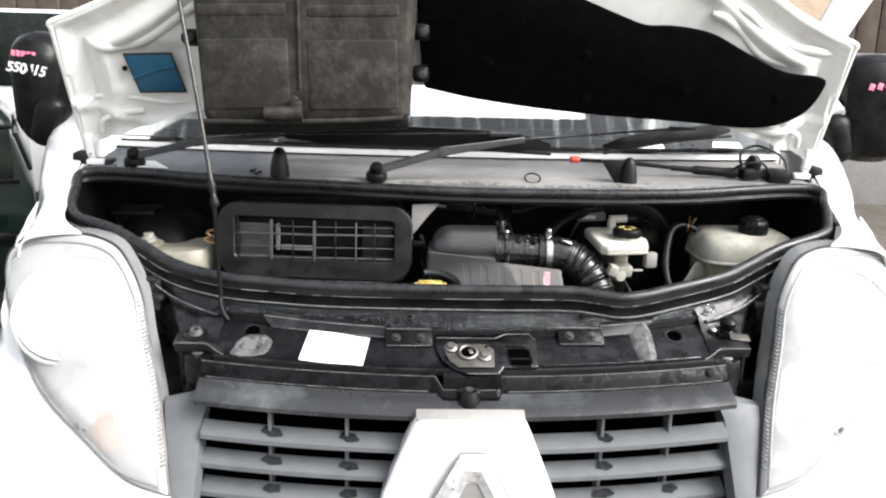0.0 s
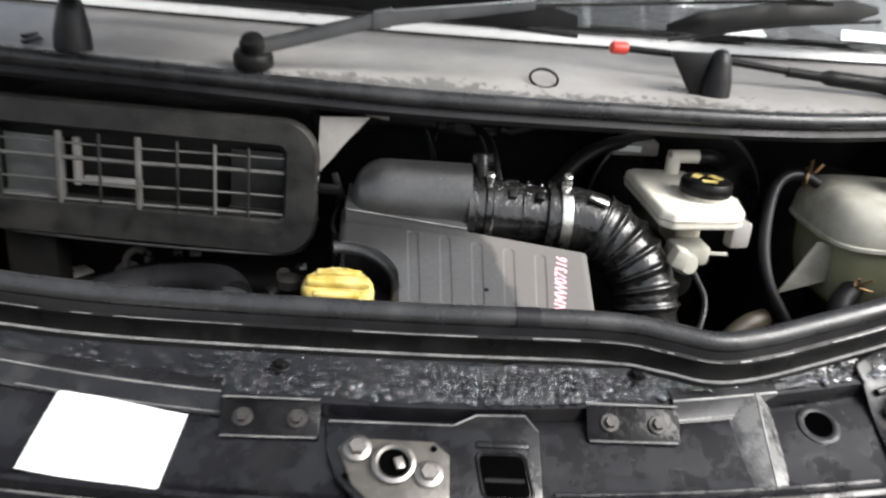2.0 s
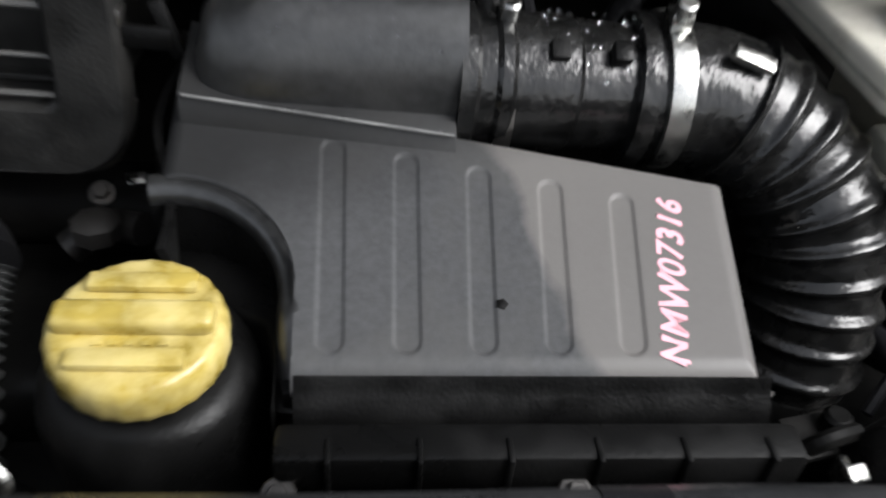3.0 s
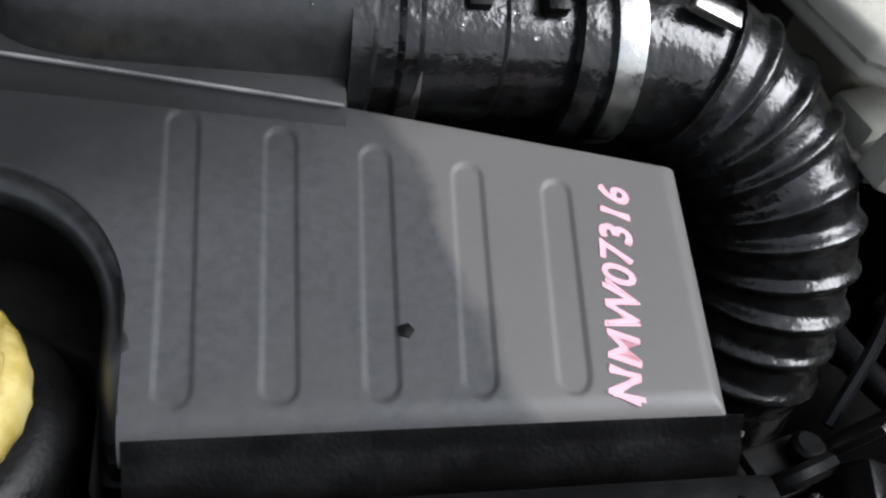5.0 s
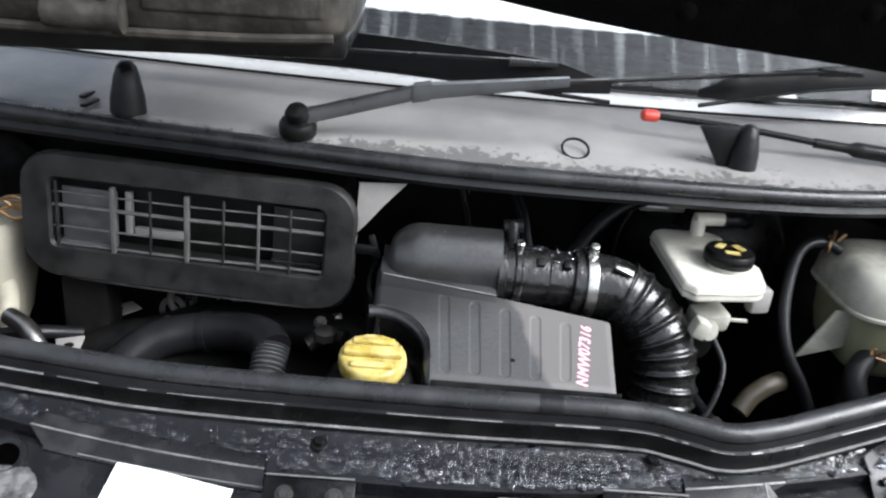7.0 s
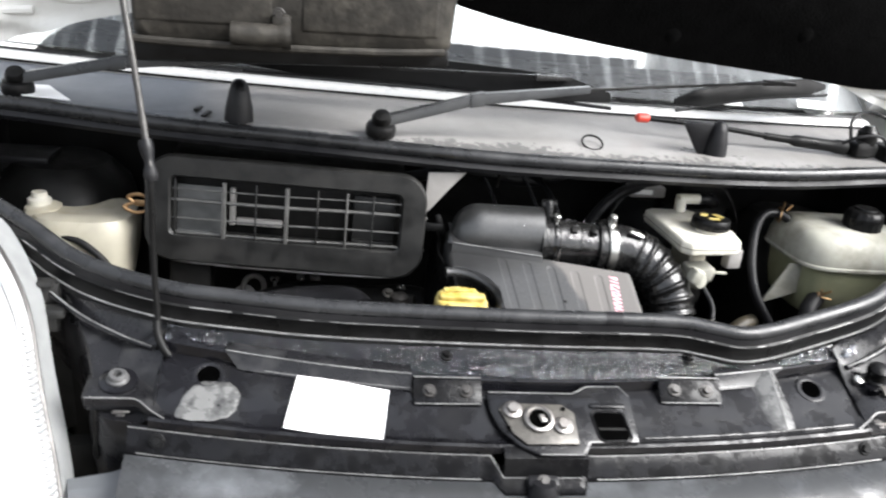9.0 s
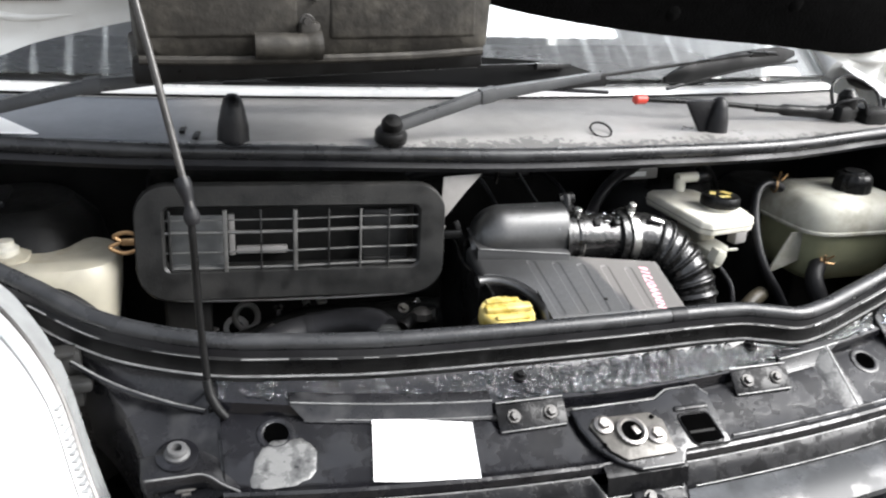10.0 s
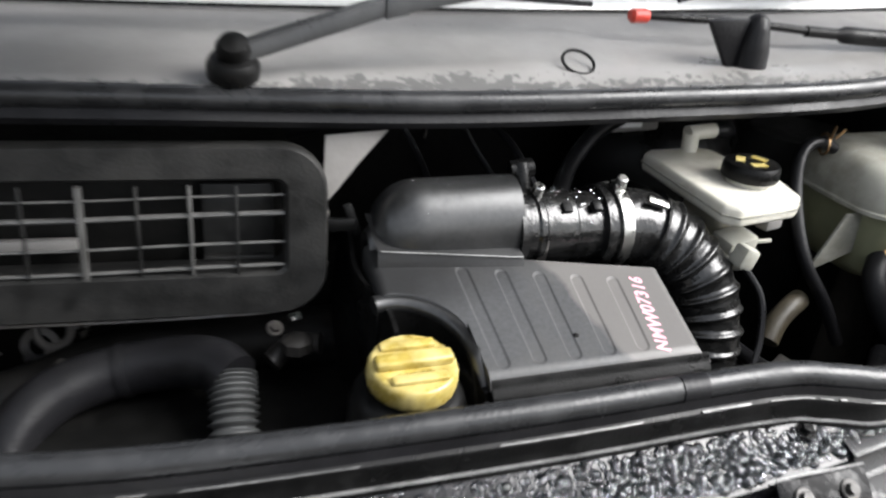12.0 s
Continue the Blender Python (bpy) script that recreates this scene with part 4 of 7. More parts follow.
# air duct cover on the underside of the bonnet
rows = []
for y, k in ((0.43, 1.0), (0.36, 1.0), (0.27, 0.998), (0.245, 0.99), (0.228, 0.97), (0.220, 0.94), (0.218, 0.90), (0.218, 0.6), (0.218, 0.3), (0.218, 0.02)):
    ring = []
    for x, z in round_rect(0.388, 0.275, 0.018, 7):
        xx, zz = x * k, z * k
        back = 0.010 * max(0.0, min(1.0, (-0.115 - zz) / 0.02)) ** 2
        xx *= 1 - 0.07 * max(0.0, min(1.0, (-0.02 - zz) / 0.11))
        ring.append((-0.280 + xx - 0.010 * zz, y + back, 1.399 + zz + 0.035 * xx * max(0.0, -zz) / 0.135))
    rows.append(ring)
duct = part("air_duct_cover", loft(rows, True, True), DUCT, bonnet, "dusty brown-black moulded air duct cover", 50)
part("duct_underside", prism([(-0.462, 0.232), (-0.10, 0.238), (-0.095, 0.40), (-0.30, 0.42), (-0.47, 0.40)], -0.012, 0.012, 0.005, Matrix.Translation((0, 0, 1.262)) @ pose(0, 0, 0, 3, -3, 0)), BLACK, duct, "black underside lip of the duct")
part("bottom_flange", tube([(-0.455, 0.217, 1.2655), (-0.36, 0.2155, 1.2665), (-0.20, 0.2155, 1.2725), (-0.11, 0.219, 1.2790)], 0.0045, 30, 8), DUCT, duct)
part("nozzle", join(tube([(-0.348, 0.208, 1.282), (-0.315, 0.206, 1.2825), (-0.284, 0.207, 1.284)], lambda t: 0.0125 if t < 0.85 else 0.015, 16, 14), box(-0.295, 0.212, 1.296, 0.02, 0.02, 0.02, 0.004)), DUCT, duct)
bolt("bolt", -0.298, 0.208, 1.306, 0.0075, duct, pose(0, 0, 0, 90, 0, 0), True, BOLT)
for x, z, w, h in ((-0.381, 1.347, 0.150, 0.120), (-0.198, 1.350, 0.156, 0.120), (-0.385, 1.453, 0.150, 0.022), (-0.198, 1.456, 0.158, 0.022)):
    part("moulded_panel", box(x, 0.2216, z, w, 0.010, h, 0.0045, (0, -2, 0), 3), DUCT, duct)
part("centre_seam", tube([(-0.291, 0.2165, 1.50), (-0.290, 0.2165, 1.42), (-0.289, 0.2165, 1.325)], 0.003, 14, 8), DUCT, duct)
for x, z in ((-0.080, 1.425), (-0.080, 1.352), (-0.484, 1.405)):
    ear = part("mounting_ear", join(box(x, 0.30, z, 0.030, 0.06, 0.030, 0.008), lathe([(0.013, 0.0), (0.013, 0.02), (0.009, 0.022), (0.001, 0.022)], 16, Matrix.Translation((x, 0.275, z)) @ pose(0, 0, 0, 90, 0, 0))), BLACK, duct)
    bolt("bolt", x + 0.002, 0.252, z, 0.008, ear, pose(0, 0, 0, 90, 0, 0), True, BOLT)

# ---------- prop rod ----------
rod = part("prop_rod", tube([(-0.408, 0.086, 0.955), (-0.410, 0.098, 0.966), (-0.415, 0.104, 1.05), (-0.418, 0.109, 1.15)], 0.0036, 14, 10), BLACK, van, "black bonnet prop rod")
part("upper_rod", tube([(-0.417, 0.107, 1.150), (-0.448, 0.154, 1.30), (-0.482, 0.205, 1.45), (-0.535, 0.285, 1.68)], 0.0036, 14, 10), BOLT, rod, "bare grey steel rod")
part("collar", tube([(-0.4165, 0.1075, 1.138), (-0.4185, 0.110, 1.155), (-0.424, 0.118, 1.178)], lambda t: 0.0062 + 0.0014 * math.sin(t * 9), 10, 12), RUBBER, rod)
part("rod_clip", tube([(-0.4115, 0.094, 0.985), (-0.409, 0.088, 0.972), (-0.403, 0.082, 0.960), (-0.396, 0.079, 0.951)], 0.0046, 12, 10), BLACK, rod)

# ---------- windscreen, scuttle and wipers ----------


def screen_y(x):
    return 0.555 + 0.06 * (x / 0.7) ** 2


XS = [-0.745 + 1.49 * i / 60 for i in range(61)]
rows = [[(x, y_rear(x) + 0.004, rim_z(y_rear(x)) - 0.012) for x in XS], [(x, y_rear(x) + 0.008, rim_z(y_rear(x)) + 0.004) for x in XS],
        [(x, y_rear(x) + 0.016, rim_z(y_rear(x)) + 0.008) for x in XS], [(x, y_rear(x) + 0.03, 1.139) for x in XS],
        [(x, y_rear(x) + 0.06, 1.141 + 0.003 * math.sin(14 * x)) for x in XS], [(x, y_rear(x) + 0.10, 1.146 + 0.003 * math.sin(14 * x)) for x in XS],
        [(x, screen_y(x) - 0.02, 1.157) for x in XS], [(x, screen_y(x) - 0.004, 1.160) for x in XS], [(x, screen_y(x) - 0.002, 1.145) for x in XS]]
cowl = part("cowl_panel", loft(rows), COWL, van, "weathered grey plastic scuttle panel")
for k, x in enumerate(np.arange(-0.30, 0.56, 0.052)):
    y = y_rear(x)
    part("flange_slot", box(x, y + 0.0035, rim_z(y) + 0.0085, 0.020 + 0.010 * (k % 3), 0.003, 0.0016, 0.0006, (20, 0, 0)), EDGE, cowl)
rows = [[(x, screen_y(x) + d, z) for x in XS] for d, z in ((0.0, 1.150), (0.0, 1.164), (0.004, 1.169), (0.012, 1.172), (0.026, 1.174), (0.032, 1.172), (0.034, 1.160))]
part("scuttle_strip", loft(rows), STRIP, van, "white painted windscreen base strip")
part("cowl_seam", tube([(x, screen_y(x) - 0.003, 1.1635) for x in XS[::6]], 0.002, 60, 6), BLACK, van)
rows = []
for k in range(26):
    d = 0.034 + 0.9 * k / 25
    rows.append([(x * (1 - 0.11 * k / 25), screen_y(x) + d * 0.80, 1.164 + d * 0.66) for x in XS])
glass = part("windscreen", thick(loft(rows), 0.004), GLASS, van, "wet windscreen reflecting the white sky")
glass.visible_shadow = False
part("screen_seal", tube([(x, screen_y(x) + 0.036, 1.172) for x in XS[::5]], 0.005, 60, 8), RUBBER, glass)
part("dashboard", thick(loft([[(x, screen_y(x) + d, z) for x in XS] for d, z in ((0.06, 1.10), (0.10, 1.135), (0.3, 1.16), (0.55, 1.17), (0.60, 1.05))]), 0.01), BLACK, van, "black dashboard behind the glass")
part("cab_bulkhead", box(0, 2.10, 1.22, 1.70, 0.03, 1.30, 0.01), BUFFER, van, "dark bulkhead behind the seats")
part("roof", thick(loft([[(x * w, 1.30 + d, z - 0.07 * (x / 0.745) ** 4) for x in XS] for d, z, w in ((0.0, 1.790, 0.90), (0.06, 1.85, 0.95), (0.3, 1.91, 1.0), (0.9, 1.93, 1.04))]), 0.01), WHITE, van)
cargo = part("cargo_body", box(0, 3.55, 1.14, 1.90, 2.75, 1.58, 0.10, seg=4), WHITE, van)
for sgn in (-1, 1):
    part("side_moulding", box(sgn * 0.955, 3.55, 0.72, 0.03, 2.4, 0.09, 0.01), BLACK, cargo)
    part("side_panel_line", box(sgn * 0.951, 2.75, 1.15, 0.006, 0.010, 1.3, 0.001), BLACK, cargo)
    part("rear_wheel", lathe([(0.001, 0.0), (0.21, 0.0), (0.22, 0.02), (0.325, 0.01), (0.335, 0.03), (0.335, 0.2), (0.325, 0.215), (0.001, 0.215)], 32, Matrix.Translation((sgn * 0.86 - 0.1075, 3.75, 0.33)) @ pose(0, 0, 0, 0, 90, 0)), TYRE, van)
part("bonnet_stop", lathe([(0.020, 0.0), (0.019, 0.02), (0.014, 0.045), (0.011, 0.055), (0.006, 0.060), (0.001, 0.061)], 18, Matrix.Translation((-0.356, 0.414, 1.136))), RUBBER, van, "black rubber bonnet stop")
part("bonnet_stop", join(lathe([(0.018, 0.0), (0.017, 0.02), (0.013, 0.040), (0.010, 0.050), (0.005, 0.054), (0.001, 0.055)], 18, Matrix.Translation((0.350, 0.418, 1.136))), prism([(-0.026, 0.0), (0.0, 0.0), (0.0, 0.050), (-0.058, 0.048)], -0.004, 0.004, 0.002, Matrix.Translation((0.350, 0.420, 1.136)) @ pose(0, 0, 0, 90, 0, 0))), RUBBER, van, "black rubber bonnet stop with a fin")
ringm = tube([(0.0155 * math.cos(2 * math.pi * i / 24), 0.0155 * math.sin(2 * math.pi * i / 24), 0) for i in range(25)], 0.0016, 49, 6)
ringm.transform(Matrix.Translation((0.152, 0.409, 1.1455)) @ pose(0, 0, 0, 30, 0, 0))
part("plug_ring", ringm, BLACK, cowl)
for x, y, w in ((-0.40, 0.418, 0.010), (-0.415, 0.450, 0.008), (-0.70, 0.45, 0.012)):
    part("cowl_slot", box(x, y, 1.1445, 0.007, w * 3.2, 0.004, 0.001, (0, 0, -8)), BLACK, cowl)


def wiper(pivot, elbow, arm_end, tip, blade_a, blade_b, label, deep=1.0):
    hub = part("wiper", join(lathe([(0.021, 0.0), (0.021, 0.010), (0.018, 0.015), (0.012, 0.017), (0.001, 0.018)], 20, Matrix.Translation((pivot[0], pivot[1], pivot[2] - 0.016)) @ pose(0, 0, 0, 15, 0, 0))), BLACK, van, label)
    part("pivot_cap", lathe([(0.0135, 0.0), (0.014, 0.006), (0.011, 0.012), (0.001, 0.014)], 18, Matrix.Translation((pivot[0], pivot[1] - 0.004, pivot[2] + 0.002)) @ pose(0, 0, 0, 35, 0, 0)), BLACK, hub)
    sect = ((-1, -0.8), (-1, 0.5), (-0.75, 1), (0.75, 1), (1, 0.5), (1, -0.8))

    def bar(p, q, w0, w1, h0, h1):
        p, q = Vector(p), Vector(q)
        return loft([[p.lerp(q, t) + Vector((0, dy * (w0 + (w1 - w0) * t), dz * (h0 + (h1 - h0) * t))) for dy, dz in sect] for t in (0, 0.25, 0.5, 0.75, 1)], True, True)

    part("wiper_arm", bar(pivot, elbow, 0.012, 0.010, 0.008, 0.008), ARM, hub)
    part("arm_knuckle", bar(Vector(elbow).lerp(Vector(pivot), 0.06), Vector(elbow).lerp(Vector(arm_end), 0.07), 0.0118, 0.0118, 0.0100, 0.0100), ARM, hub)
    part("wiper_arm", bar(Vector(elbow).lerp(Vector(arm_end), 0.04), arm_end, 0.011, 0.007, 0.0085, 0.005), ARM, hub)
    part("arm_rod", bar(arm_end, tip, 0.0042, 0.0036, 0.0024, 0.002), BLACK, hub)
    part("blade_clip", bar(Vector(tip) - Vector((0.03, 0.006, 0.002)), Vector(tip) + Vector((0.03, 0.006, -0.002)), 0.006, 0.005, 0.005, 0.003), BLACK, hub)
    a, b = Vector(blade_a), Vector(blade_b)
    mid = a.lerp(b, 0.5) + Vector((0, 0, 0.006))
    rows = []
    for i, p in enumerate(smooth_line([a, mid, b], 24)):
        k = min(1.0, 0.35 + 0.22 * min(i, 23 - i))
        rows.append([p + Vector((0, dy * k, dz * k)) for dy, dz in ((-0.016, -0.010), (-0.013, 0.004 * deep), (-0.004, 0.014 * deep), (0.006, 0.014 * deep), (0.010, 0.0), (0.004, -0.014))])
    blade = part("wiper_blade", loft(rows, True, True), BLADE, hub)
    part("blade_edge", tube([a + Vector((0, -0.013, -0.012)), mid + Vector((0, -0.013, -0.012)), b + Vector((0, -0.013, -0.012))], 0.003, 10, 6), RUBBER, blade)


wiper((-0.162, 0.388, 1.158), (-0.031, 0.402, 1.196), (0.130, 0.395, 1.224), (0.480, 0.505, 1.244), (0.318, 0.525, 1.197), (0.62, 0.60, 1.232), "black wiper lying across the scuttle")
wiper((-0.650, 0.445, 1.168), (-0.516, 0.430, 1.203), (-0.36, 0.45, 1.216), (0.10, 0.478, 1.226), (-0.36, 0.525, 1.205), (0.20, 0.500, 1.196), "black wiper lying across the scuttle", 1.9)

# aerial lying on the scuttle
aerial = part("aerial", tube([(0.255, 0.474, 1.176), (0.36, 0.468, 1.172), (0.47, 0.458, 1.164)], 0.0042, 16, 10), BLACK, van, "thin black aerial with a red tip")
part("tip", lathe([(0.001, 0.0), (0.006, 0.0), (0.0075, 0.003), (0.0075, 0.018), (0.005, 0.021), (0.001, 0.021)], 16, Matrix.Translation((0.259, 0.474, 1.176)) @ pose(0, 0, 0, 0, -90, 0)), REDTIP, aerial, "red rubber tip")
part("sleeve", tube([(0.45, 0.46, 1.165), (0.52, 0.455, 1.161), (0.585, 0.45, 1.158)], lambda t: 0.006 + 0.0035 * (t > 0.35) + 0.002 * (t > 0.85), 18, 12), BLACK, aerial)
part("aerial_base", join(box(0.615, 0.455, 1.158, 0.045, 0.035, 0.026, 0.008, (0, 0, 12)), lathe([(0.016, 0), (0.016, 0.02), (0.008, 0.03), (0.001, 0.03)], 16, Matrix.Translation((0.622, 0.455, 1.165))), box(0.675, 0.46, 1.152, 0.05, 0.05, 0.03, 0.008)), BLACK, aerial)
part("cable", tube([(0.60, 0.46, 1.165), (0.60, 0.47, 1.20), (0.64, 0.48, 1.212), (0.69, 0.47, 1.19), (0.70, 0.46, 1.16)], 0.0028, 30, 8), RUBBER, aerial)
part("cable", tube([(0.57, 0.45, 1.16), (0.59, 0.43, 1.18), (0.63, 0.43, 1.182), (0.66, 0.44, 1.15)], 0.0025, 24, 8), RUBBER, aerial)

# ---------- bay edge: seal, slam panel, grille ----------
loop = [(x, y) for x, y in SEAL_FRONT] + SEAL_REAR
ring = smooth_line([(x, y, rim_z(y)) for x, y in loop + loop[:1]], 220)
part("bay_seal", tube(ring, 0.0095, 420, 10, caps=False), SEAL, van, "black rubber seal round the engine bay")
cen = Vector((0, 0.25, 0))
skirt = []
for d, dz in ((0.0095, -0.004), (0.010, -0.016), (0.0, -0.02), (-0.006, -0.055), (-0.002, -0.075)):
    row = []
    for p in ring[:-1]:
        o = Vector((p.x - max(-0.55, min(0.55, p.x)), p.y - 0.25, 0))
        o = o.normalized() if o.length > 1e-6 else Vector((0, -1, 0))
        row.append(p + o * d + Vector((0, 0, dz * (0.3 if p.y > 0.33 else 1.0))))
    skirt.append(row)
part("seal_flange", loft(skirt, True), RUBBER, van)
part("seal_joint", tube([(0.096, 0.1025, rim_z(0.1025)), (0.106, 0.1025, rim_z(0.1025)), (0.116, 0.1025, rim_z(0.1025))], 0.0101, 6, 12), RUBBER, van)

PX = [-0.405 + 0.81 * i / 100 for i in range(101)]
front_run = [p for p in ring if p.y < 0.345 and abs(p.x) < 0.74]
strips = []
for d, dz in ((0.003, -0.006), (0.0122, -0.0135), (0.0095, -0.018), (0.0105, -0.0325), (0.0122, -0.038)):
    row = []
    for i, p in enumerate(front_run):
        t = (front_run[min(i + 2, len(front_run) - 1)] - front_run[max(i - 2, 0)]).normalized()
        row.append(p + Vector((t.y, -t.x, 0)).normalized() * d + Vector((0, 0, dz)))
    strips.append(row)
chan = part("seal_channel", loft(strips), BLACK, van, "ridged black plastic channel along the seal")
# highlights on the channel ridges laid on as pale tubes
part("channel_bead", tube([p + Vector((0, -0.001, 0.001)) for p in strips[3][::4]], 0.0014, 240, 6), EDGE, chan, "pale painted glint along the channel edge")
dash_rng = random.Random(21)
k = 2
while k < len(strips[1]) - 6:
    run = dash_rng.randint(1, 4)
    line = strips[1][k:k + run + 1]
    if len(line) > 1:
        part("glint_dash", tube([p + Vector((0, 0, 0.001)) for p in line], dash_rng.choice((0.0006, 0.0008, 0.0011)), 4 * len(line), 5), EDGE, chan)
    k += run + dash_rng.randint(1, 4)
rows = []
for x in PX:
    yf, (ys, zs) = y_front(x), step(x)
    top = rim_z(yf)
    y0 = max(yf - 0.0112, ys + 0.012)
    z0 = top - 0.0365
    z0 = min(z0, zs + 0.030)
    rows.append([(x, y0 + 0.003, z0 + 0.004), (x, y0, z0), (x, ys + 0.62 * (y0 - ys), zs + 0.5 * (z0 - zs)), (x, ys + 0.004, zs + 0.001), (x, ys, zs - 0.001), (x, ys - 0.0015, zs - 0.012)])
band = part("cover_strip", loft(rows), BAND, van, "wet black plastic strip under the seal")
rows = []
for x in PX:
    (ya, za), (yb, zb) = lip(x), step(x)
    r = [(x, yb + 0.004, zb - 0.012), (x, yb - 0.004, zb - 0.013)]
    for k in (0.85, 0.6, 0.35, 0.12):
        r.append((x, ya + (yb - ya) * k, shelf_z(x, ya + (yb - ya) * k)))
    r += [(x, ya + 0.003, za + 0.0025), (x, ya, za + 0.003), (x, ya - 0.003, za + 0.001), (x, ya - 0.004, za - 0.006)]
    rows.append(r)
slam = part("slam_panel", loft(rows), PANEL, van, "wet gloss-black front cross panel")
SLOPE = pose(0, 0, 0, 26, 0, 0)


def on_shelf(x, y, dz=0.0):
    return Matrix.Translation((x, y, shelf_z(x, y) + dz)) @ SLOPE


# step walls with a chamfered outer end, and fixing plates
for x0, x1, cut in ((-0.336, -0.135, -1), (0.226, 0.318, 1)):
    xs = np.linspace(x0, x1, 24)
    top = [(x, step(x)[0], step(x)[1]) for x in xs]
    slide = [0.012 * max(0.0, 1 - (x - x0) / 0.10) if cut < 0 else -0.034 * max(0.0, 1 - (x1 - x) / 0.075) for x in xs]
    rows = [[(x, y + 0.012, z + 0.0065) for x, y, z in top], [(x, y + 0.001, z + 0.0038) for x, y, z in top], [(x, y - 0.0014, z + 0.0026) for x, y, z in top], [(x, y - 0.0024, z + 0.0005) for x, y, z in top]]
    rows.append([(x + dx, step(x + dx)[0] - 0.0085, shelf_z(x + dx, step(x + dx)[0] - 0.0085) + 0.0022) for x, dx in zip(xs, slide)])
    rows.append([(x, y - 0.0022, z - 0.0016) for x, y, z in rows[-1]])
    wall = part("step_wall", loft(rows), WEB, slam, "folded black step on the cross panel")
    # pale tubes draw the sky's glint on the wet folds
    part("edge_glint", tube([(x, y - 0.0006, z + 0.0004) for x, y, z in rows[2]], 0.0010, 60, 6), EDGE, wall)
    part("edge_glint", tube([(x, y, z + 0.0003) for x, y, z in (rows[4] if cut > 0 else rows[4][4:])], 0.0007, 60, 6), EDGE, wall)
for xa, xb in ((-0.116, -0.075), (0.171, 0.210)):
    xm = (xa + xb) / 2
    y = step(xm)[0] - 0.014
    plate = part("fixing_plate", box(xm, y, shelf_z(xm, y) + 0.007, 0.076, 0.028, 0.003, 0.0012, (46, 0, 0)), TRIM, slam)
    part("edge_glint", tube([(xm - 0.036, y - 0.0104, shelf_z(xm, y) - 0.0022), (xm, y - 0.0104, shelf_z(xm, y) - 0.0020), (xm + 0.036, y - 0.0102, shelf_z(xm, y) - 0.0016)], 0.0008, 12, 6), EDGE, plate)
    part("edge_glint", tube([(xm - 0.037, y + 0.0096, shelf_z(xm, y) + 0.0195), (xm, y + 0.0096, shelf_z(xm, y) + 0.0195), (xm + 0.037, y + 0.0096, shelf_z(xm, y) + 0.0195)], 0.0009, 12, 6), EDGE, plate)
    for x in (xa, xb):
        bolt("bolt", x, y - 0.001, shelf_z(x, y) + 0.0085, 0.0078, plate, pose(0, 0, 0, 40, 0, 0))
for x, y in ((-0.093, 0.084), (0.20, 0.088), (0.305, 0.10)):
    bolt("push_clip", x, y - 0.004, step(x)[1] + 0.0115, 0.0075, band, pose(0, 0, 0, 18, 0, 0), True, BLACK)

# bonnet catch plate with its slot
PLATEAU = [(-0.054, 0.039), (0.046, 0.039), (0.065, 0.048), (0.104, 0.049), (0.114, 0.036), (0.112, -0.017), (0.056, -0.018), (0.048, -0.031), (-0.004, -0.031), (-0.024, -0.021), (-0.042, -0.004), (-0.051, 0.018)]
catch = part("catch_bracket", prism([(x, (y - 0.004) * 1.11) for x, y in PLATEAU], 0.0, 0.0075, 0.0028, on_shelf(0, 0.004, 0.0015), 3), PANEL, van, "black pressed seat of the bonnet catch")
edge = [on_shelf(0, 0.004, 0.0015) @ Vector((x * 0.985, (y - 0.004) * 1.09, 0.0070)) for x, y in PLATEAU]
for run in (edge[:5], edge[7:9]):
    part("edge_glint", tube([p.lerp(q, t) for p, q in zip(run, run[1:]) for t in (0.03, 0.5, 0.97)], 0.0009, 40, 6), EDGE, catch)
plate = part("catch_plate", prism([(-0.042, 0.014), (-0.035, 0.022), (0.030, 0.021), (0.042, 0.010), (0.041, -0.028), (-0.016, -0.029), (-0.030, -0.016)], 0.0075, 0.0105, 0.001, on_shelf(0, 0.004, 0.0025)), CATCH, catch, "worn steel catch plate")
M = on_shelf(0.0, 0.0, 0.0145)
part("catch_hole", lathe([(0.0165, 0.001), (0.0165, 0.004), (0.0135, 0.005), (0.0115, 0.003), (0.0115, -0.003)], 28, M), STEEL, plate, "worn steel ring")
# flat black disc paints the shade inside the ring
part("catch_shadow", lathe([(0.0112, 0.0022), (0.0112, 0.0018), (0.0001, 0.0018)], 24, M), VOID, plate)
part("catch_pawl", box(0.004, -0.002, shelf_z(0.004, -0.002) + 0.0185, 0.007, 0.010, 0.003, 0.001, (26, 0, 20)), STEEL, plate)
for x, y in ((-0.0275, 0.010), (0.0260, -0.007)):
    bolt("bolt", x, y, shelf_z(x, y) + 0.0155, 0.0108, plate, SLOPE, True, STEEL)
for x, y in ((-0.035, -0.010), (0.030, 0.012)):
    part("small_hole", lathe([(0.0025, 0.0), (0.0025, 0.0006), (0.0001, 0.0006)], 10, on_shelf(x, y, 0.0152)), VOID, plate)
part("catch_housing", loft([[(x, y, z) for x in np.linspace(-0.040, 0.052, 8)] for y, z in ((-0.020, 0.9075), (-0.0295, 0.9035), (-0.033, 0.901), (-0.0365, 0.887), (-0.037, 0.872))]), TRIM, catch)
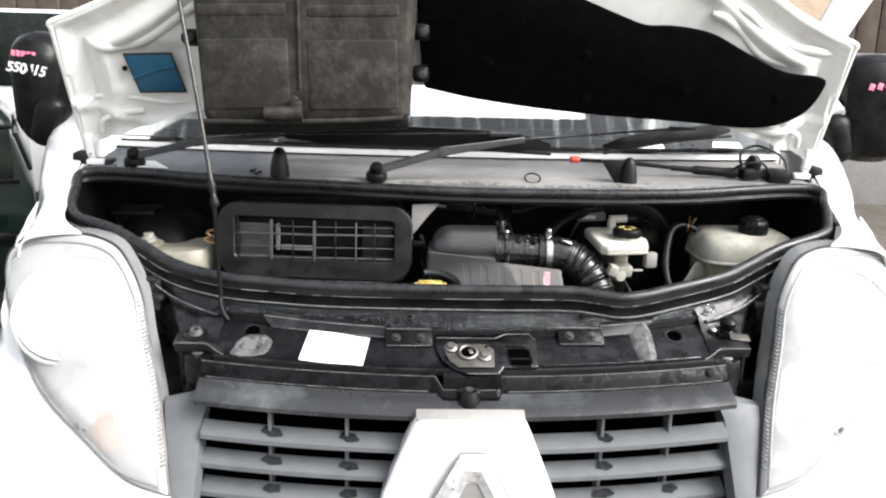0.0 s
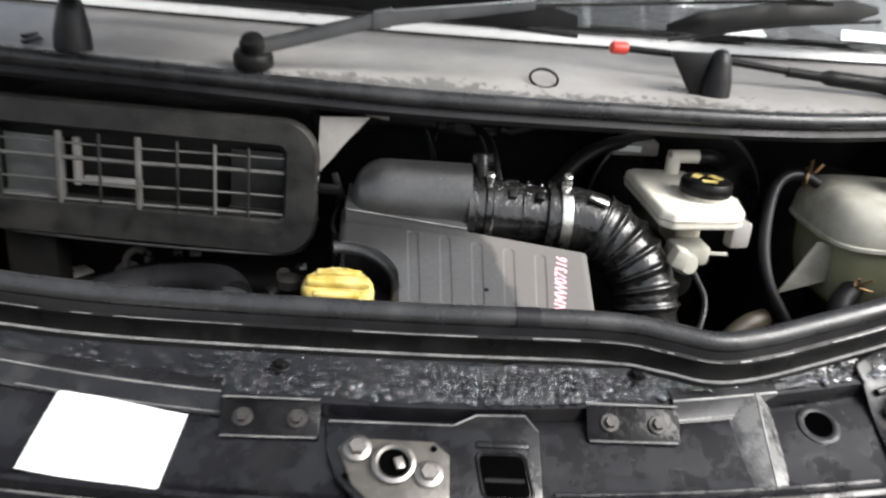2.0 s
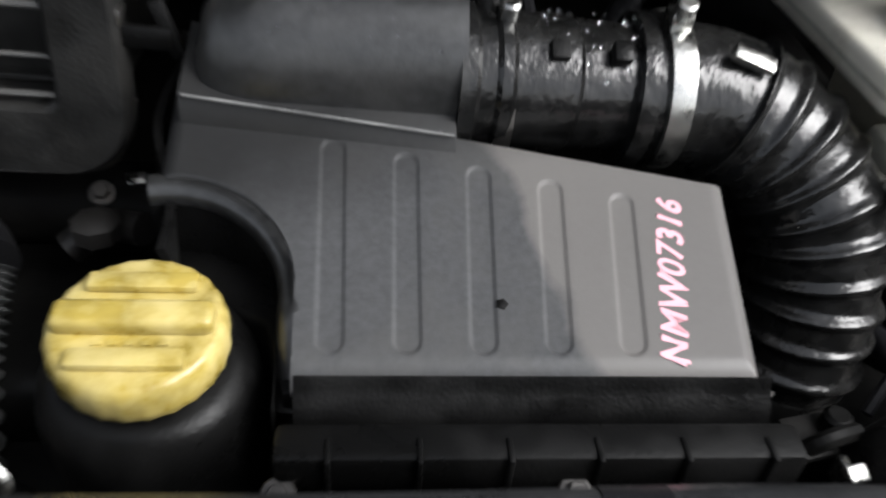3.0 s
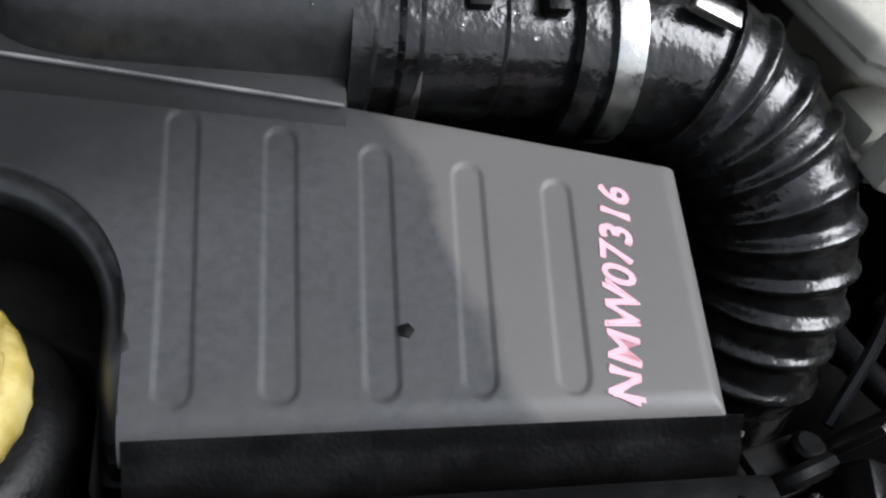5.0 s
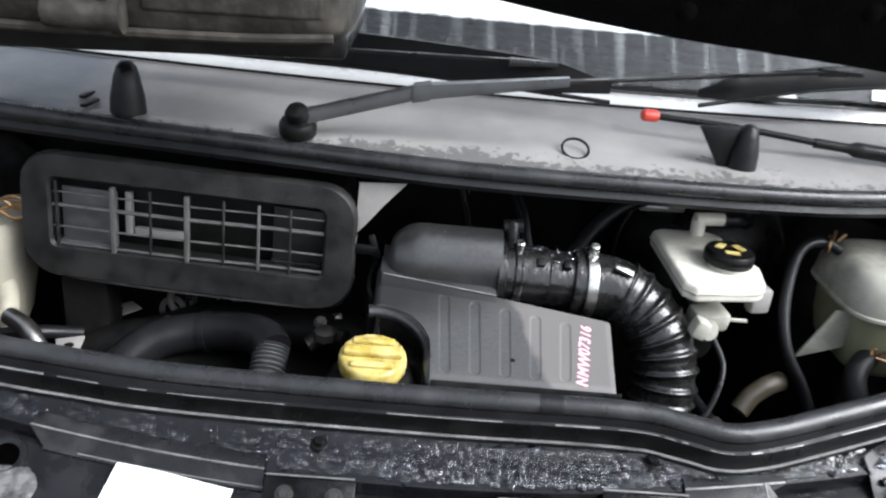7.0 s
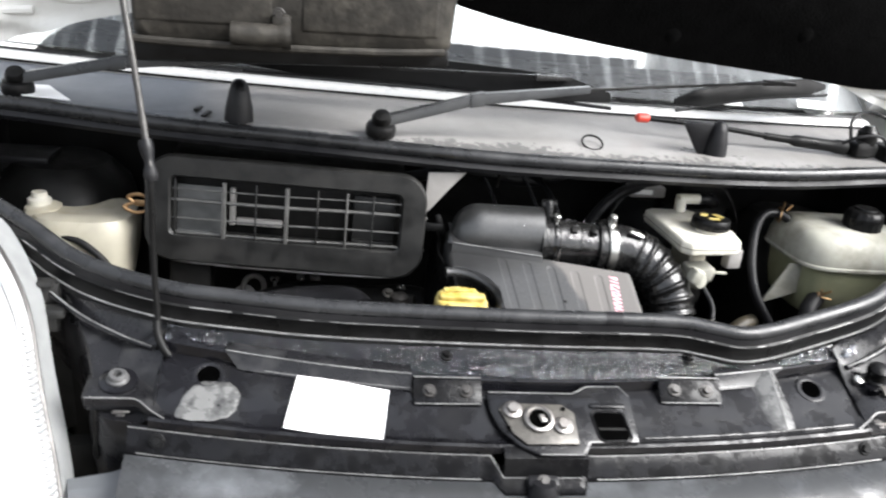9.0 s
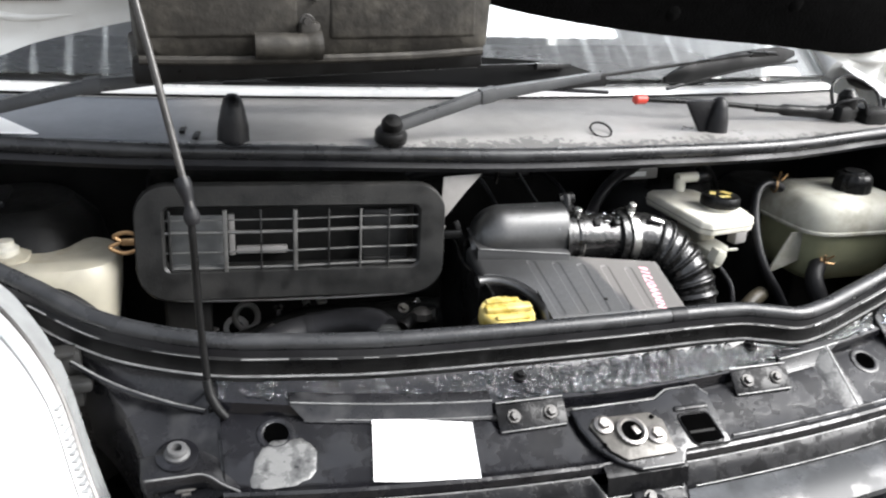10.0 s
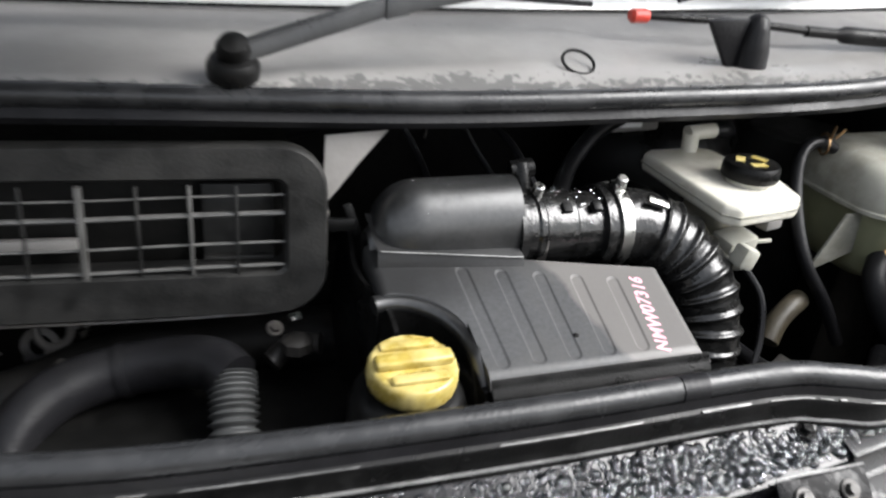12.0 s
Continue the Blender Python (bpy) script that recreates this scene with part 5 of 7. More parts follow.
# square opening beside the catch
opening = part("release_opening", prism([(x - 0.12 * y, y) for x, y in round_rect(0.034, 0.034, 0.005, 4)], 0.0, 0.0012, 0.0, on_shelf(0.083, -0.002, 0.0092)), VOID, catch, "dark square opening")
part("opening_frame", tube([on_shelf(0.083, -0.002, 0.0098) @ Vector((x - 0.12 * y, y, 0.0)) for x, y in round_rect(0.038, 0.038, 0.007, 4) + round_rect(0.038, 0.038, 0.007, 4)[:1]], 0.0014, 80, 8), TRIM, opening)
part("opening_lip", box(0.083, 0.021, shelf_z(0.083, 0.021) + 0.0095, 0.042, 0.006, 0.006, 0.002, (26, 0, 0)), PANEL, opening)
part("inner_bar", box(0.083, -0.006, shelf_z(0.083, -0.006) + 0.0105, 0.030, 0.003, 0.001, 0.0, (26, 0, 0)), DARK, opening)
part("panel_bead", tube([(x, lip(x)[0] + 0.0085, shelf_z(x, lip(x)[0] + 0.0085) + 0.0008) for x in np.linspace(0.122, 0.385, 14)], 0.0018, 60, 8), PANEL, slam)

for sgn in (-1, 1):
    x, y = sgn * 0.352, 0.058
    pock = part("hole_pressing", lathe([(0.0185, -0.0015), (0.0175, 0.0006), (0.0140, 0.0012), (0.0120, 0.0004), (0.0112, -0.004)], 36, Matrix.Translation((x, y, shelf_z(x, y) + 0.001)) @ SLOPE, caps=False), PANEL, slam, "pressed rim of a round hole")
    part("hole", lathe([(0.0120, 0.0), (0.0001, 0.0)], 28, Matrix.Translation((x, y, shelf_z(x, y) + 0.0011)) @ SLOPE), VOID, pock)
    if sgn < 0:
        rows = []
        for r in (0.02, 0.3, 0.55, 0.75, 0.9, 1.0):
            row = []
            for a in np.linspace(0, 2 * math.pi, 48, endpoint=False):
                w = r * (1 + 0.045 * math.sin(3 * a + 1) + 0.02 * math.sin(7 * a) + 0.02 * math.sin(13 * a))
                u, v = math.copysign(abs(math.cos(a)) ** 0.7, math.cos(a)), math.copysign(abs(math.sin(a)) ** 0.7, math.sin(a))
                xx, yy = x + 0.004 + w * u * (0.029 - 0.006 * v) + 0.006 * v * w, y - 0.029 + 0.0235 * w * v
                row.append((xx, yy, shelf_z(xx, yy) + 0.0016 - (0.0012 if r == 1.0 else 0.0)))
            rows.append(row)
        part("rubbed_patch", loft(rows, True), WORN, pock, "pale rubbed paint in front of the hole")
    # folded gussets on both sides of the hole
    for xg, lean_x, mt in ((0.298, 0.036, WORN),) if sgn > 0 else ():
        rows = []
        for t in np.linspace(0, 1, 8):
            yy = lip(sgn * xg)[0] + 0.008 + (step(sgn * xg)[0] - lip(sgn * xg)[0] - 0.010) * t
            zz = shelf_z(sgn * xg, yy)
            h = 0.002 + 0.013 * t
            rows.append([(sgn * (xg - lean_x * 0.7), yy, zz - 0.002), (sgn * (xg - 0.002), yy, zz + h), (sgn * (xg + 0.003), yy, zz + h + 0.0006), (sgn * (xg + lean_x * 0.5), yy, zz - 0.002)])
        gus = part("gusset_fold", loft(rows), mt, slam, "worn folded gusset beside a hole", 25)
        if sgn > 0:
            part("edge_glint", tube([Vector(r[1]).lerp(Vector(r[2]), 0.5) for r in rows], 0.0009, 20, 6), EDGE, gus)
    # corner web from the shelf up along the seal
    side = [p for p in strips[-1] if 0.41 < sgn * p.x < 0.70]
    side.sort(key=lambda p: -abs(p.x))
    xe = 0.402
    (ya, za), (yb, zb) = lip(xe), step(xe)
    tail = [(sgn * xe, yb + 0.012, zb + 0.012), (sgn * xe, yb, zb - 0.002)] + [(sgn * xe, ya + (yb - ya) * k, shelf_z(xe, ya + (yb - ya) * k) + 0.0008) for k in (0.7, 0.4, 0.05)]
    inner = smooth_line(side[::6] + tail, 60)
    outer = smooth_line([(sgn * x, y, z) for x, y, z in ((0.675, 0.225, 1.030), (0.61, 0.205, 1.015), (0.56, 0.183, 1.000), (0.518, 0.150, 0.980), (0.494, 0.115, 0.958), (0.480, 0.085, 0.940), (0.473, 0.060, 0.926), (0.468, 0.040, 0.915), (0.452, 0.022, 0.908), (0.425, 0.012, 0.910))], 60)
    rows = [[p + Vector((0, 0, 0.003)) for p in inner]]
    for k in (0.0, 0.12, 0.3, 0.5, 0.7, 0.88, 0.97, 1.0):
        rows.append([a.lerp(c, k) + Vector((0, 0, -0.007 * math.sin(math.pi * k) * min(1.0, 3 * (a - c).length / 0.1) - (0.003 if k == 1.0 else 0.0))) for a, c in zip(inner, outer)])
    rows.append([c + Vector((sgn * 0.002, 0, -0.03)) for c in outer])
    rows.append([c + Vector((sgn * -0.004, 0.004, -0.10)) for c in outer])
    part("corner_web", loft(rows), WEB, van, "gloss-black corner of the front panel")
    part("web_rib", tube([(sgn * 0.56, 0.170, 0.997), (sgn * 0.50, 0.125, 0.975), (sgn * 0.45, 0.100, 0.962), (sgn * 0.415, 0.088, 0.955)], 0.0035, 24, 8), PANEL, van)
    part("edge_glint", tube([(sgn * 0.56, 0.168, 1.0002), (sgn * 0.50, 0.123, 0.9782), (sgn * 0.45, 0.098, 0.9652), (sgn * 0.415, 0.086, 0.9582)], 0.0011, 30, 6), EDGE, van)
    bx, by, bz = (-0.442, 0.046, 0.950) if sgn < 0 else (0.449, 0.076, 0.954)
    foot = part("buffer_seat", lathe([(0.021, -0.012), (0.019, 0.0), (0.015, 0.001), (0.001, 0.001)], 28, Matrix.Translation((bx, by, bz - 0.011)) @ pose(0, 0, 0, 14, 0, 0)), PANEL, van)
    part("rubber_buffer", lathe([(0.0115, 0.0), (0.0115, 0.003), (0.0095, 0.005), (0.0092, 0.008), (0.0082, 0.0092), (0.0048, 0.0092), (0.0043, 0.002), (0.001, 0.002)], 24, Matrix.Translation((bx, by, bz - 0.011)) @ pose(0, 0, 0, 14, 0, 0)), BUFFER if sgn < 0 else BLACK, foot, "rubber buffer on the corner")
    if sgn > 0:
        part("buffer_head", lathe([(0.012, 0.0), (0.0135, 0.004), (0.0135, 0.012), (0.009, 0.016), (0.001, 0.017)], 20, Matrix.Translation((bx, by, bz - 0.003)) @ pose(0, 0, 0, 14, 0, 0)), BLACK, foot)
        part("buffer_plate", box(bx + 0.014, by - 0.022, bz - 0.014, 0.034, 0.016, 0.003, 0.001, (24, 6, 0)), CATCH, foot, "worn metal plate under the buffer")
        part("buffer_nut", lathe([(0.006, 0.0), (0.006, 0.005), (0.004, 0.006), (0.001, 0.006)], 12, Matrix.Translation((bx - 0.025, by - 0.002, bz - 0.010)) @ pose(0, 0, 0, 25, 0, 0)), BRIGHT, foot)
    brow = [Vector((sgn * x, y, z)) for x, y, z in ((0.474, 0.030, 0.930), (0.470, 0.022, 0.931), (0.440, 0.022, 0.931), (0.420, 0.022, 0.930), (0.404, 0.013, 0.923), (0.390, 0.006, 0.918))]
    part("web_front", loft([[p + Vector((0, 0.030, 0.006)) for p in brow], [p + Vector((0, 0.003, 0.001)) for p in brow], brow, [p + Vector((0, -0.001, -0.004)) for p in brow], [p + Vector((0, 0.004, -0.016)) for p in brow]]), WEB, van)
    part("edge_glint", tube([p + Vector((0, 0, 0.0006)) for p in brow[1:]], 0.0010, 40, 6), EDGE, van)
    ang = part("corner_bracket", join(box(sgn * 0.436, 0.034, 0.900, 0.050, 0.006, 0.046, 0.003), box(sgn * 0.462, 0.050, 0.885, 0.006, 0.05, 0.06, 0.003)), BLACK, van)
    bolt("bolt", sgn * 0.436, 0.030, 0.905, 0.011, ang, pose(0, 0, 0, 90, 0, 0), True, STEEL)

# trim between cross panel and grille
GX = sorted([-0.425 + 0.85 * i / 80 for i in range(81)] + [-0.0535, -0.0400, 0.0470, 0.0540])
rows = []
for x in GX:
    ya, za = lip(x)
    e = 0.016 * max(0.0, min(1.0, (0.0535 + x) / 0.0135 if x < 0 else (0.0540 - x) / 0.007))
    za -= 1.0 * e
    rows.append([(x, ya + 0.0, za - 0.007), (x, ya - 0.004 - e, za - 0.0085), (x, ya - 0.006 - e, za - 0.010), (x, ya - 0.012 - e, za - 0.020 + 0.35 * e), (x, ya - 0.016 - e, za - 0.0275 + 0.7 * e), (x, ya - 0.019 - e, za - 0.028 + 0.7 * e), (x, ya - 0.020 - e, za - 0.033 + 0.6 * e)])
trim = part("grille_top_trim", loft(rows), TRIM, van, "black trim strip above the grille")
part("edge_glint", tube([row[1] for row in rows], 0.0008, 260, 6), EDGE, trim)
for part_x in ((-0.42, -0.056), (0.056, 0.42)):
    part("edge_glint", tube([row[5] for row in rows if part_x[0] < row[0][0] < part_x[1]], 0.0007, 100, 6), EDGE, trim)
for x in (-0.395, 0.395):
    bolt("push_clip", x, lip(x)[0] - 0.0105, lip(x)[1] - 0.0165, 0.008, trim, pose(0, 0, 0, 62, 0, 0), True, BLACK)
part("rubber_tab", join(lathe([(0.017, 0.0), (0.018, 0.012), (0.016, 0.03), (0.012, 0.04), (0.001, 0.041)], 20, Matrix.Translation((0.0, -0.052, 0.846))), box(0, -0.046, 0.880, 0.034, 0.014, 0.014, 0.004, (25, 0, 0))), RUBBER, trim, "black rubber stop above the badge")
bolt("bolt", 0.0, -0.050, 0.884, 0.008, trim, pose(0, 0, 0, 40, 0, 0))

grille = part("grille", join(*[loft([[(x, lip(x)[0] - 0.014, lip(x)[1] - 0.032) for x in GX], [(x, lip(x)[0] - 0.022, lip(x)[1] - 0.030) for x in GX], [(x, lip(x)[0] - 0.060, lip(x)[1] - 0.046) for x in GX],
                                     [(x, lip(x)[0] - 0.064, lip(x)[1] - 0.050) for x in GX], [(x, lip(x)[0] - 0.064, lip(x)[1] - 0.057) for x in GX], [(x, lip(x)[0] - 0.058, lip(x)[1] - 0.060) for x in GX]])]), SOAKED, van, "grey plastic grille with wet slats")
UPRIGHTS = (-0.310, -0.190, 0.212, 0.322)
drip = random.Random(8)
for k in range(6):
    for sgn in (-1, 1):
        xs = np.linspace(sgn * (0.088 + 0.014 * k), sgn * 0.416, 24)
        rows = []
        for y0, z0 in ((-0.036, -0.0925), (-0.039, -0.0912), (-0.062, -0.1005), (-0.067, -0.104), (-0.068, -0.111), (-0.062, -0.113), (-0.038, -0.098)):
            rows.append([(x, lip(x)[0] + y0 - 0.006 * k, lip(x)[1] + z0 - 0.0455 * k) for x in xs])
        slat = part("slat", loft(rows + rows[:1]), GRILLE, grille)
        for xu in UPRIGHTS:
            if xu * sgn > 0 and drip.random() < 0.8:
                wide, out = drip.uniform(0.011, 0.017), []
                for r in (0.05, 0.6, 1.0):
                    ring = []
                    for a in np.linspace(0, 2 * math.pi, 22, endpoint=False):
                        w = r * (1 + 0.16 * math.sin(2 * a + k) + 0.10 * math.sin(5 * a + 3 * xu))
                        px, u = xu + 0.004 + wide * w * math.cos(a), 0.55 + 0.42 * w * math.sin(a)
                        u = max(0.0, min(0.97, u))
                        ring.append((px, lip(px)[0] - 0.039 - 0.023 * u - 0.006 * k, lip(px)[1] - 0.0912 - 0.0093 * u - 0.0455 * k + 0.0007))
                    out.append(ring)
                part("wet_stain", loft(out, True), STAIN, slat, "dark drip stain")
for x in UPRIGHTS:
    part("upright", box(x, lip(x)[0] - 0.035, 0.73, 0.005, 0.03, 0.26, 0.001), GRILLE, grille)
for sgn in (-1, 1):
    rows = []
    for z in np.linspace(0.44, 0.876, 20):
        y = skin_y(0.46, max(z, 0.6)) + 0.006
        inner = 0.414 - 0.02 * max(0, z - 0.83) / 0.05
        rows.append([(sgn * inner, y + 0.035, z), (sgn * (inner + 0.004), y + 0.0, z), (sgn * 0.44, y - 0.004, z), (sgn * (0.458 + 0.20 * max(0, z - 0.74)), y + 0.0, z), (sgn * (0.466 + 0.20 * max(0, z - 0.74)), y + 0.03, z)])
    rows = [[(px, py, min(pz, 0.876 - cut)) for (px, py, pz), cut in zip(r, (0.0, 0.004, 0.018, 0.030, 0.036))] for r in rows]
    part("grille_side", thick(loft(rows), 0.003), GRILLE, grille, "grey plastic grille end")
# black board added behind the slats in place of real depth shade
part("grille_shade", box(0, 0.03, 0.66, 0.86, 0.02, 0.42, 0.0), VOID, van, "black board for the shade behind the grille")
part("lower_bumper", thick(loft([[(x, -0.145 + 0.16 * x * x - d, z) for x in np.linspace(-0.5, 0.5, 30)] for d, z in ((0.0, 0.60), (0.02, 0.58), (0.03, 0.50), (0.02, 0.32), (-0.06, 0.28))]), 0.004), WHITE, van)
# badge shield
shield = []
for z, w in ((0.858, 0.080), (0.853, 0.085), (0.80, 0.108), (0.74, 0.132), (0.66, 0.150), (0.58, 0.150)):
    y = -0.098 - 0.10 * (0.858 - z)
    shield.append([(-w, y + 0.035, z), (-w, y + 0.004, z), (-w + 0.004, y, z), (-0.03, y - 0.006, z), (0.03, y - 0.006, z), (w - 0.004, y, z), (w, y + 0.004, z), (w, y + 0.035, z)])
shield.insert(0, [(x, y + 0.035, z) for x, y, z in shield[0]])
badge_base = part("badge_shield", loft(shield), WHITE, van, "white painted shield in the grille")
DI = [(0.0, 0.105), (0.018, 0.105), (0.075, 0.0), (0.018, -0.105), (-0.018, -0.105), (-0.075, 0.0), (-0.018, 0.105)][1:]
MD = Matrix.Translation((0.003, -0.128, 0.709)) @ pose(0, 0, 0, 84, 0, 0)
part("badge_recess", prism([(x * 1.035, y * 1.02) for x, y in DI], 0.0, 0.002, 0.0, MD), GREYPL, badge_base)
dia = bmesh.new()
outer = [dia.verts.new((x, y, 0.004)) for x, y in DI]
peak = [dia.verts.new((x * 0.72, y * 0.78, 0.012)) for x, y in DI]
inner = [dia.verts.new((x * 0.48, y * 0.56, 0.004)) for x, y in DI]
for a, b in ((outer, peak), (peak, inner)):
    for i in range(6):
        dia.faces.new((a[i], a[(i + 1) % 6], b[(i + 1) % 6], b[i]))
dia.transform(MD)
part("shield_lip", box(0.0, -0.088, 0.8615, 0.166, 0.022, 0.004, 0.0015, (25, 0, 0)), GREYPL, badge_base)
part("badge", dia, BADGE, badge_base, "chrome diamond-shaped badge")

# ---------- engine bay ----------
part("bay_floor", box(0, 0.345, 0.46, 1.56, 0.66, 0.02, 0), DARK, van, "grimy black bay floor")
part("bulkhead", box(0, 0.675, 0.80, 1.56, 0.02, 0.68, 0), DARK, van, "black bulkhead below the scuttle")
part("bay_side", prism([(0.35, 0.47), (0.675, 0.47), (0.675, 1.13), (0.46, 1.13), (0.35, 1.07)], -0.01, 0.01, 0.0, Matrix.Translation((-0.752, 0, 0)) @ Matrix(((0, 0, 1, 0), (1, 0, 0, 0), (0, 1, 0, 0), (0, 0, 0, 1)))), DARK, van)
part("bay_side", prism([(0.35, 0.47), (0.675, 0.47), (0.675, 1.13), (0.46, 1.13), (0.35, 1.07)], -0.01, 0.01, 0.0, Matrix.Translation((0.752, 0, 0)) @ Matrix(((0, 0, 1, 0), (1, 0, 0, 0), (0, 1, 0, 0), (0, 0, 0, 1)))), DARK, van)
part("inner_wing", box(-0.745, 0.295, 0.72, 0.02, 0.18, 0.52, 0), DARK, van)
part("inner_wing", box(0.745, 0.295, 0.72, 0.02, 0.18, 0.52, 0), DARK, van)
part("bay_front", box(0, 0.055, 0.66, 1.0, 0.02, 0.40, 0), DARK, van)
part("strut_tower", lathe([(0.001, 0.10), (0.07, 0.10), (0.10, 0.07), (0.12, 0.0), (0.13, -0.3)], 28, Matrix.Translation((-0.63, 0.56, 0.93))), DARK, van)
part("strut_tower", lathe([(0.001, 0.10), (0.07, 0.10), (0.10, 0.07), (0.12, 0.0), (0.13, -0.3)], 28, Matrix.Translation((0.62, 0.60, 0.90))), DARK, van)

# label on the cross panel
LB = [(-0.2585, 0.0570), (-0.1590, 0.0420), (-0.1680, -0.0150), (-0.2700, -0.0030)]
bm = bmesh.new()
N = 8
grid = [[None] * (N + 1) for _ in range(N + 1)]
for i in range(N + 1):
    for j in range(N + 1):
        u, v = i / N, j / N
        x = (1 - v) * ((1 - u) * LB[0][0] + u * LB[1][0]) + v * ((1 - u) * LB[3][0] + u * LB[2][0])
        y = (1 - v) * ((1 - u) * LB[0][1] + u * LB[1][1]) + v * ((1 - u) * LB[3][1] + u * LB[2][1])
        grid[i][j] = bm.verts.new((x, y, shelf_z(x, y) + 0.0035 + 0.001 * math.sin(5 * u + 3 * v)))
for i in range(N):
    for j in range(N):
        bm.faces.new((grid[i][j], grid[i + 1][j], grid[i + 1][j + 1], grid[i][j + 1]))
tagged(part("paper_label", thick(bm, 0.0006), PAPER), "blank white paper label on the black panel", "label")

# loose papers behind the windscreen and on the scuttle
for x, d, w, h, a in ((0.435, 0.034, 0.085, 0.020, 4), (0.630, 0.036, 0.070, 0.018, -3)):
    m = Matrix.Translation((x, screen_y(x) + d * 0.80, 1.168 + d * 0.66)) @ pose(0, 0, 0, 39.5, 0, a)
    tagged(part("paper_sheet", prism([(-w / 2, -h / 2), (w / 2, -h / 2), (w / 2 - 0.006, h / 2), (-w / 2 + 0.004, h / 2)], 0.004, 0.0045, 0.0, m), PAPER), "white paper slip stuck on the wet windscreen", "paper", "papers on the windscreen")
bm = prism([(-0.668, 0.500), (-0.628, 0.505), (-0.576, 0.415), (-0.640, 0.425)], 0.0, 0.0012, 0.0, Matrix.Translation((0, 0, 1.1495)))
tagged(part("paper_scrap", bm, PAPER), "white paper scrap on the grey scuttle", "paper")

# ---------- air filter housing ----------
filt = thing("air_filter_housing", (0.07, 0.26, 0.80), "dusty black plastic air filter housing marked with paint pen", "air filter")


def lid_plane(y):
    return 0.962 + 0.30 * (y - 0.205)


def lid_front(x):
    if x >= 0.002:
        return 0.196
    r2 = 0.058 ** 2 - (x + 0.056) ** 2
    return 0.232 + math.sqrt(max(r2, 0.0))


def lid_back(x):
    return interp(x, [(-0.062, 0.348), (0.066, 0.322), (0.072, 0.318), (0.196, 0.294)])


def lid_z(x, y):
    e = min(y - lid_front(x) if x >= 0.002 else 1.0, x + 0.062 if x < 0 else 1.0, 0.200 - x, 2.2 * (lid_back(x) - y) if x > 0.07 else 1.0)
    q = 1 - min(1.0, max(0.0, e) / 0.009)
    z = lid_plane(y) - 0.009 * (1 - math.sqrt(1 - 0.96 * q * q))
    for k in range(5):
        cx = 0.0170 + 0.0310 * k + (y - 0.208) * (0.028 * k - 0.02)
        top = 0.306 - 0.0068 * k
        dy = max(0.2105 - y, y - top, 0.0)
        d = math.hypot(x - cx, dy)
        z -= 0.0010 / (1 + math.exp(min(60.0, (d - 0.0054) / 0.00022)))
    return z


rows = []
NXL, NYL = 330, 100
for i in range(NXL + 1):
    x = -0.062 + 0.262 * i / NXL
    y0, y1 = lid_front(x), lid_back(x)
    row = [(x, y0 - 0.0012, lid_z(x, y0) - 0.004), (x, y0 - 0.0008, lid_z(x, y0) - 0.0015)]
    for j in range(NYL + 1):
        y = y0 + (y1 - y0) * j / NYL
        xx = x - (0.006 * (0.288 - y) / 0.09 if x > 0.15 else 0) * (x - 0.15) / 0.046
        row.append((xx, y, lid_z(x, y)))
    row.append((x, y1 + 0.001, lid_z(x, y1) - 0.02))
    rows.append(row)
rows = [[(x - 0.002, y, min(z, 0.95) - 0.01) for x, y, z in rows[0]]] + rows + [[(x + 0.002, y, z - 0.02) for x, y, z in rows[-1]]]
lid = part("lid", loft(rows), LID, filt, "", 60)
skirt = [[(x, lid_front(x) - 0.0032 - d, lid_z(x, lid_front(x)) + dz) for x in np.linspace(0.0, 0.1985, 60)] for d, dz in ((-0.0052, 0.0046), (-0.0042, 0.0032), (-0.0030, 0.0006), (-0.0010, -0.0030), (0.0020, -0.0060), (0.0050, -0.0125), (0.0066, -0.022), (0.0070, -0.045))]
arc = [(-0.056 + 0.0515 * math.cos(a), 0.232 + 0.0515 * math.sin(a)) for a in np.linspace(radians(100), 0.0, 30)] + [(-0.0045, 0.215), (-0.0045, 0.188)]
part("cap_recess", loft([[(x, y, lid_plane(y) + dz) for x, y in arc] for dz in (-0.008, -0.03, -0.08)]), BLACK, filt, "glossy black wall round the oil filler")
part("rounded_rim", tube([(-0.056 + (x + 0.056) * 1.135, 0.232 + (y - 0.232) * (1.135 if y > 0.232 else 0.70), lid_plane(y) - 0.0081 - (0.016 if y < 0.19 else 0.0)) for x, y in arc], 0.0078, 110, 14), SNORKEL, lid, "wet rounded edge round the oil filler")
part("lid_skirt", loft(skirt), BLACK, filt, "glossy black edge below the lid")
# raised snorkel on the lid
rows = []
for i in range(25):
    t = i / 24
    x = -0.052 + 0.128 * t
    k = math.sqrt(max(0.0, 1 - max(0.0, (0.30 - t) / 0.30) ** 2)) * 0.55 + 0.45
    r = 0.046 * k
    ring = []
    for a in np.linspace(-18, 205, 22):
        ring.append((x, 0.354 - r * math.cos(radians(a)) * (0.76 if a < 90 else 0.95), 1.010 + 0.001 - (0.046 - r) * 0.5 + r * math.sin(radians(a))))
    rows.append([(x, ring[0][1] - 0.002, 0.998)] + ring + [(x, ring[-1][1], 0.94)])
rows = [[(x, 0.352 + (y - 0.352) * 0.9, 0.99 + (z - 0.99) * 0.75) for x, y, z in [(p[0] - 0.006, p[1], p[2]) for p in rows[0]]]] + rows
bm = loft(rows)
bmesh.ops.contextual_create(bm, geom=[v for v in bm.verts][-24:])
part("snorkel", bm, SNORKEL, lid)
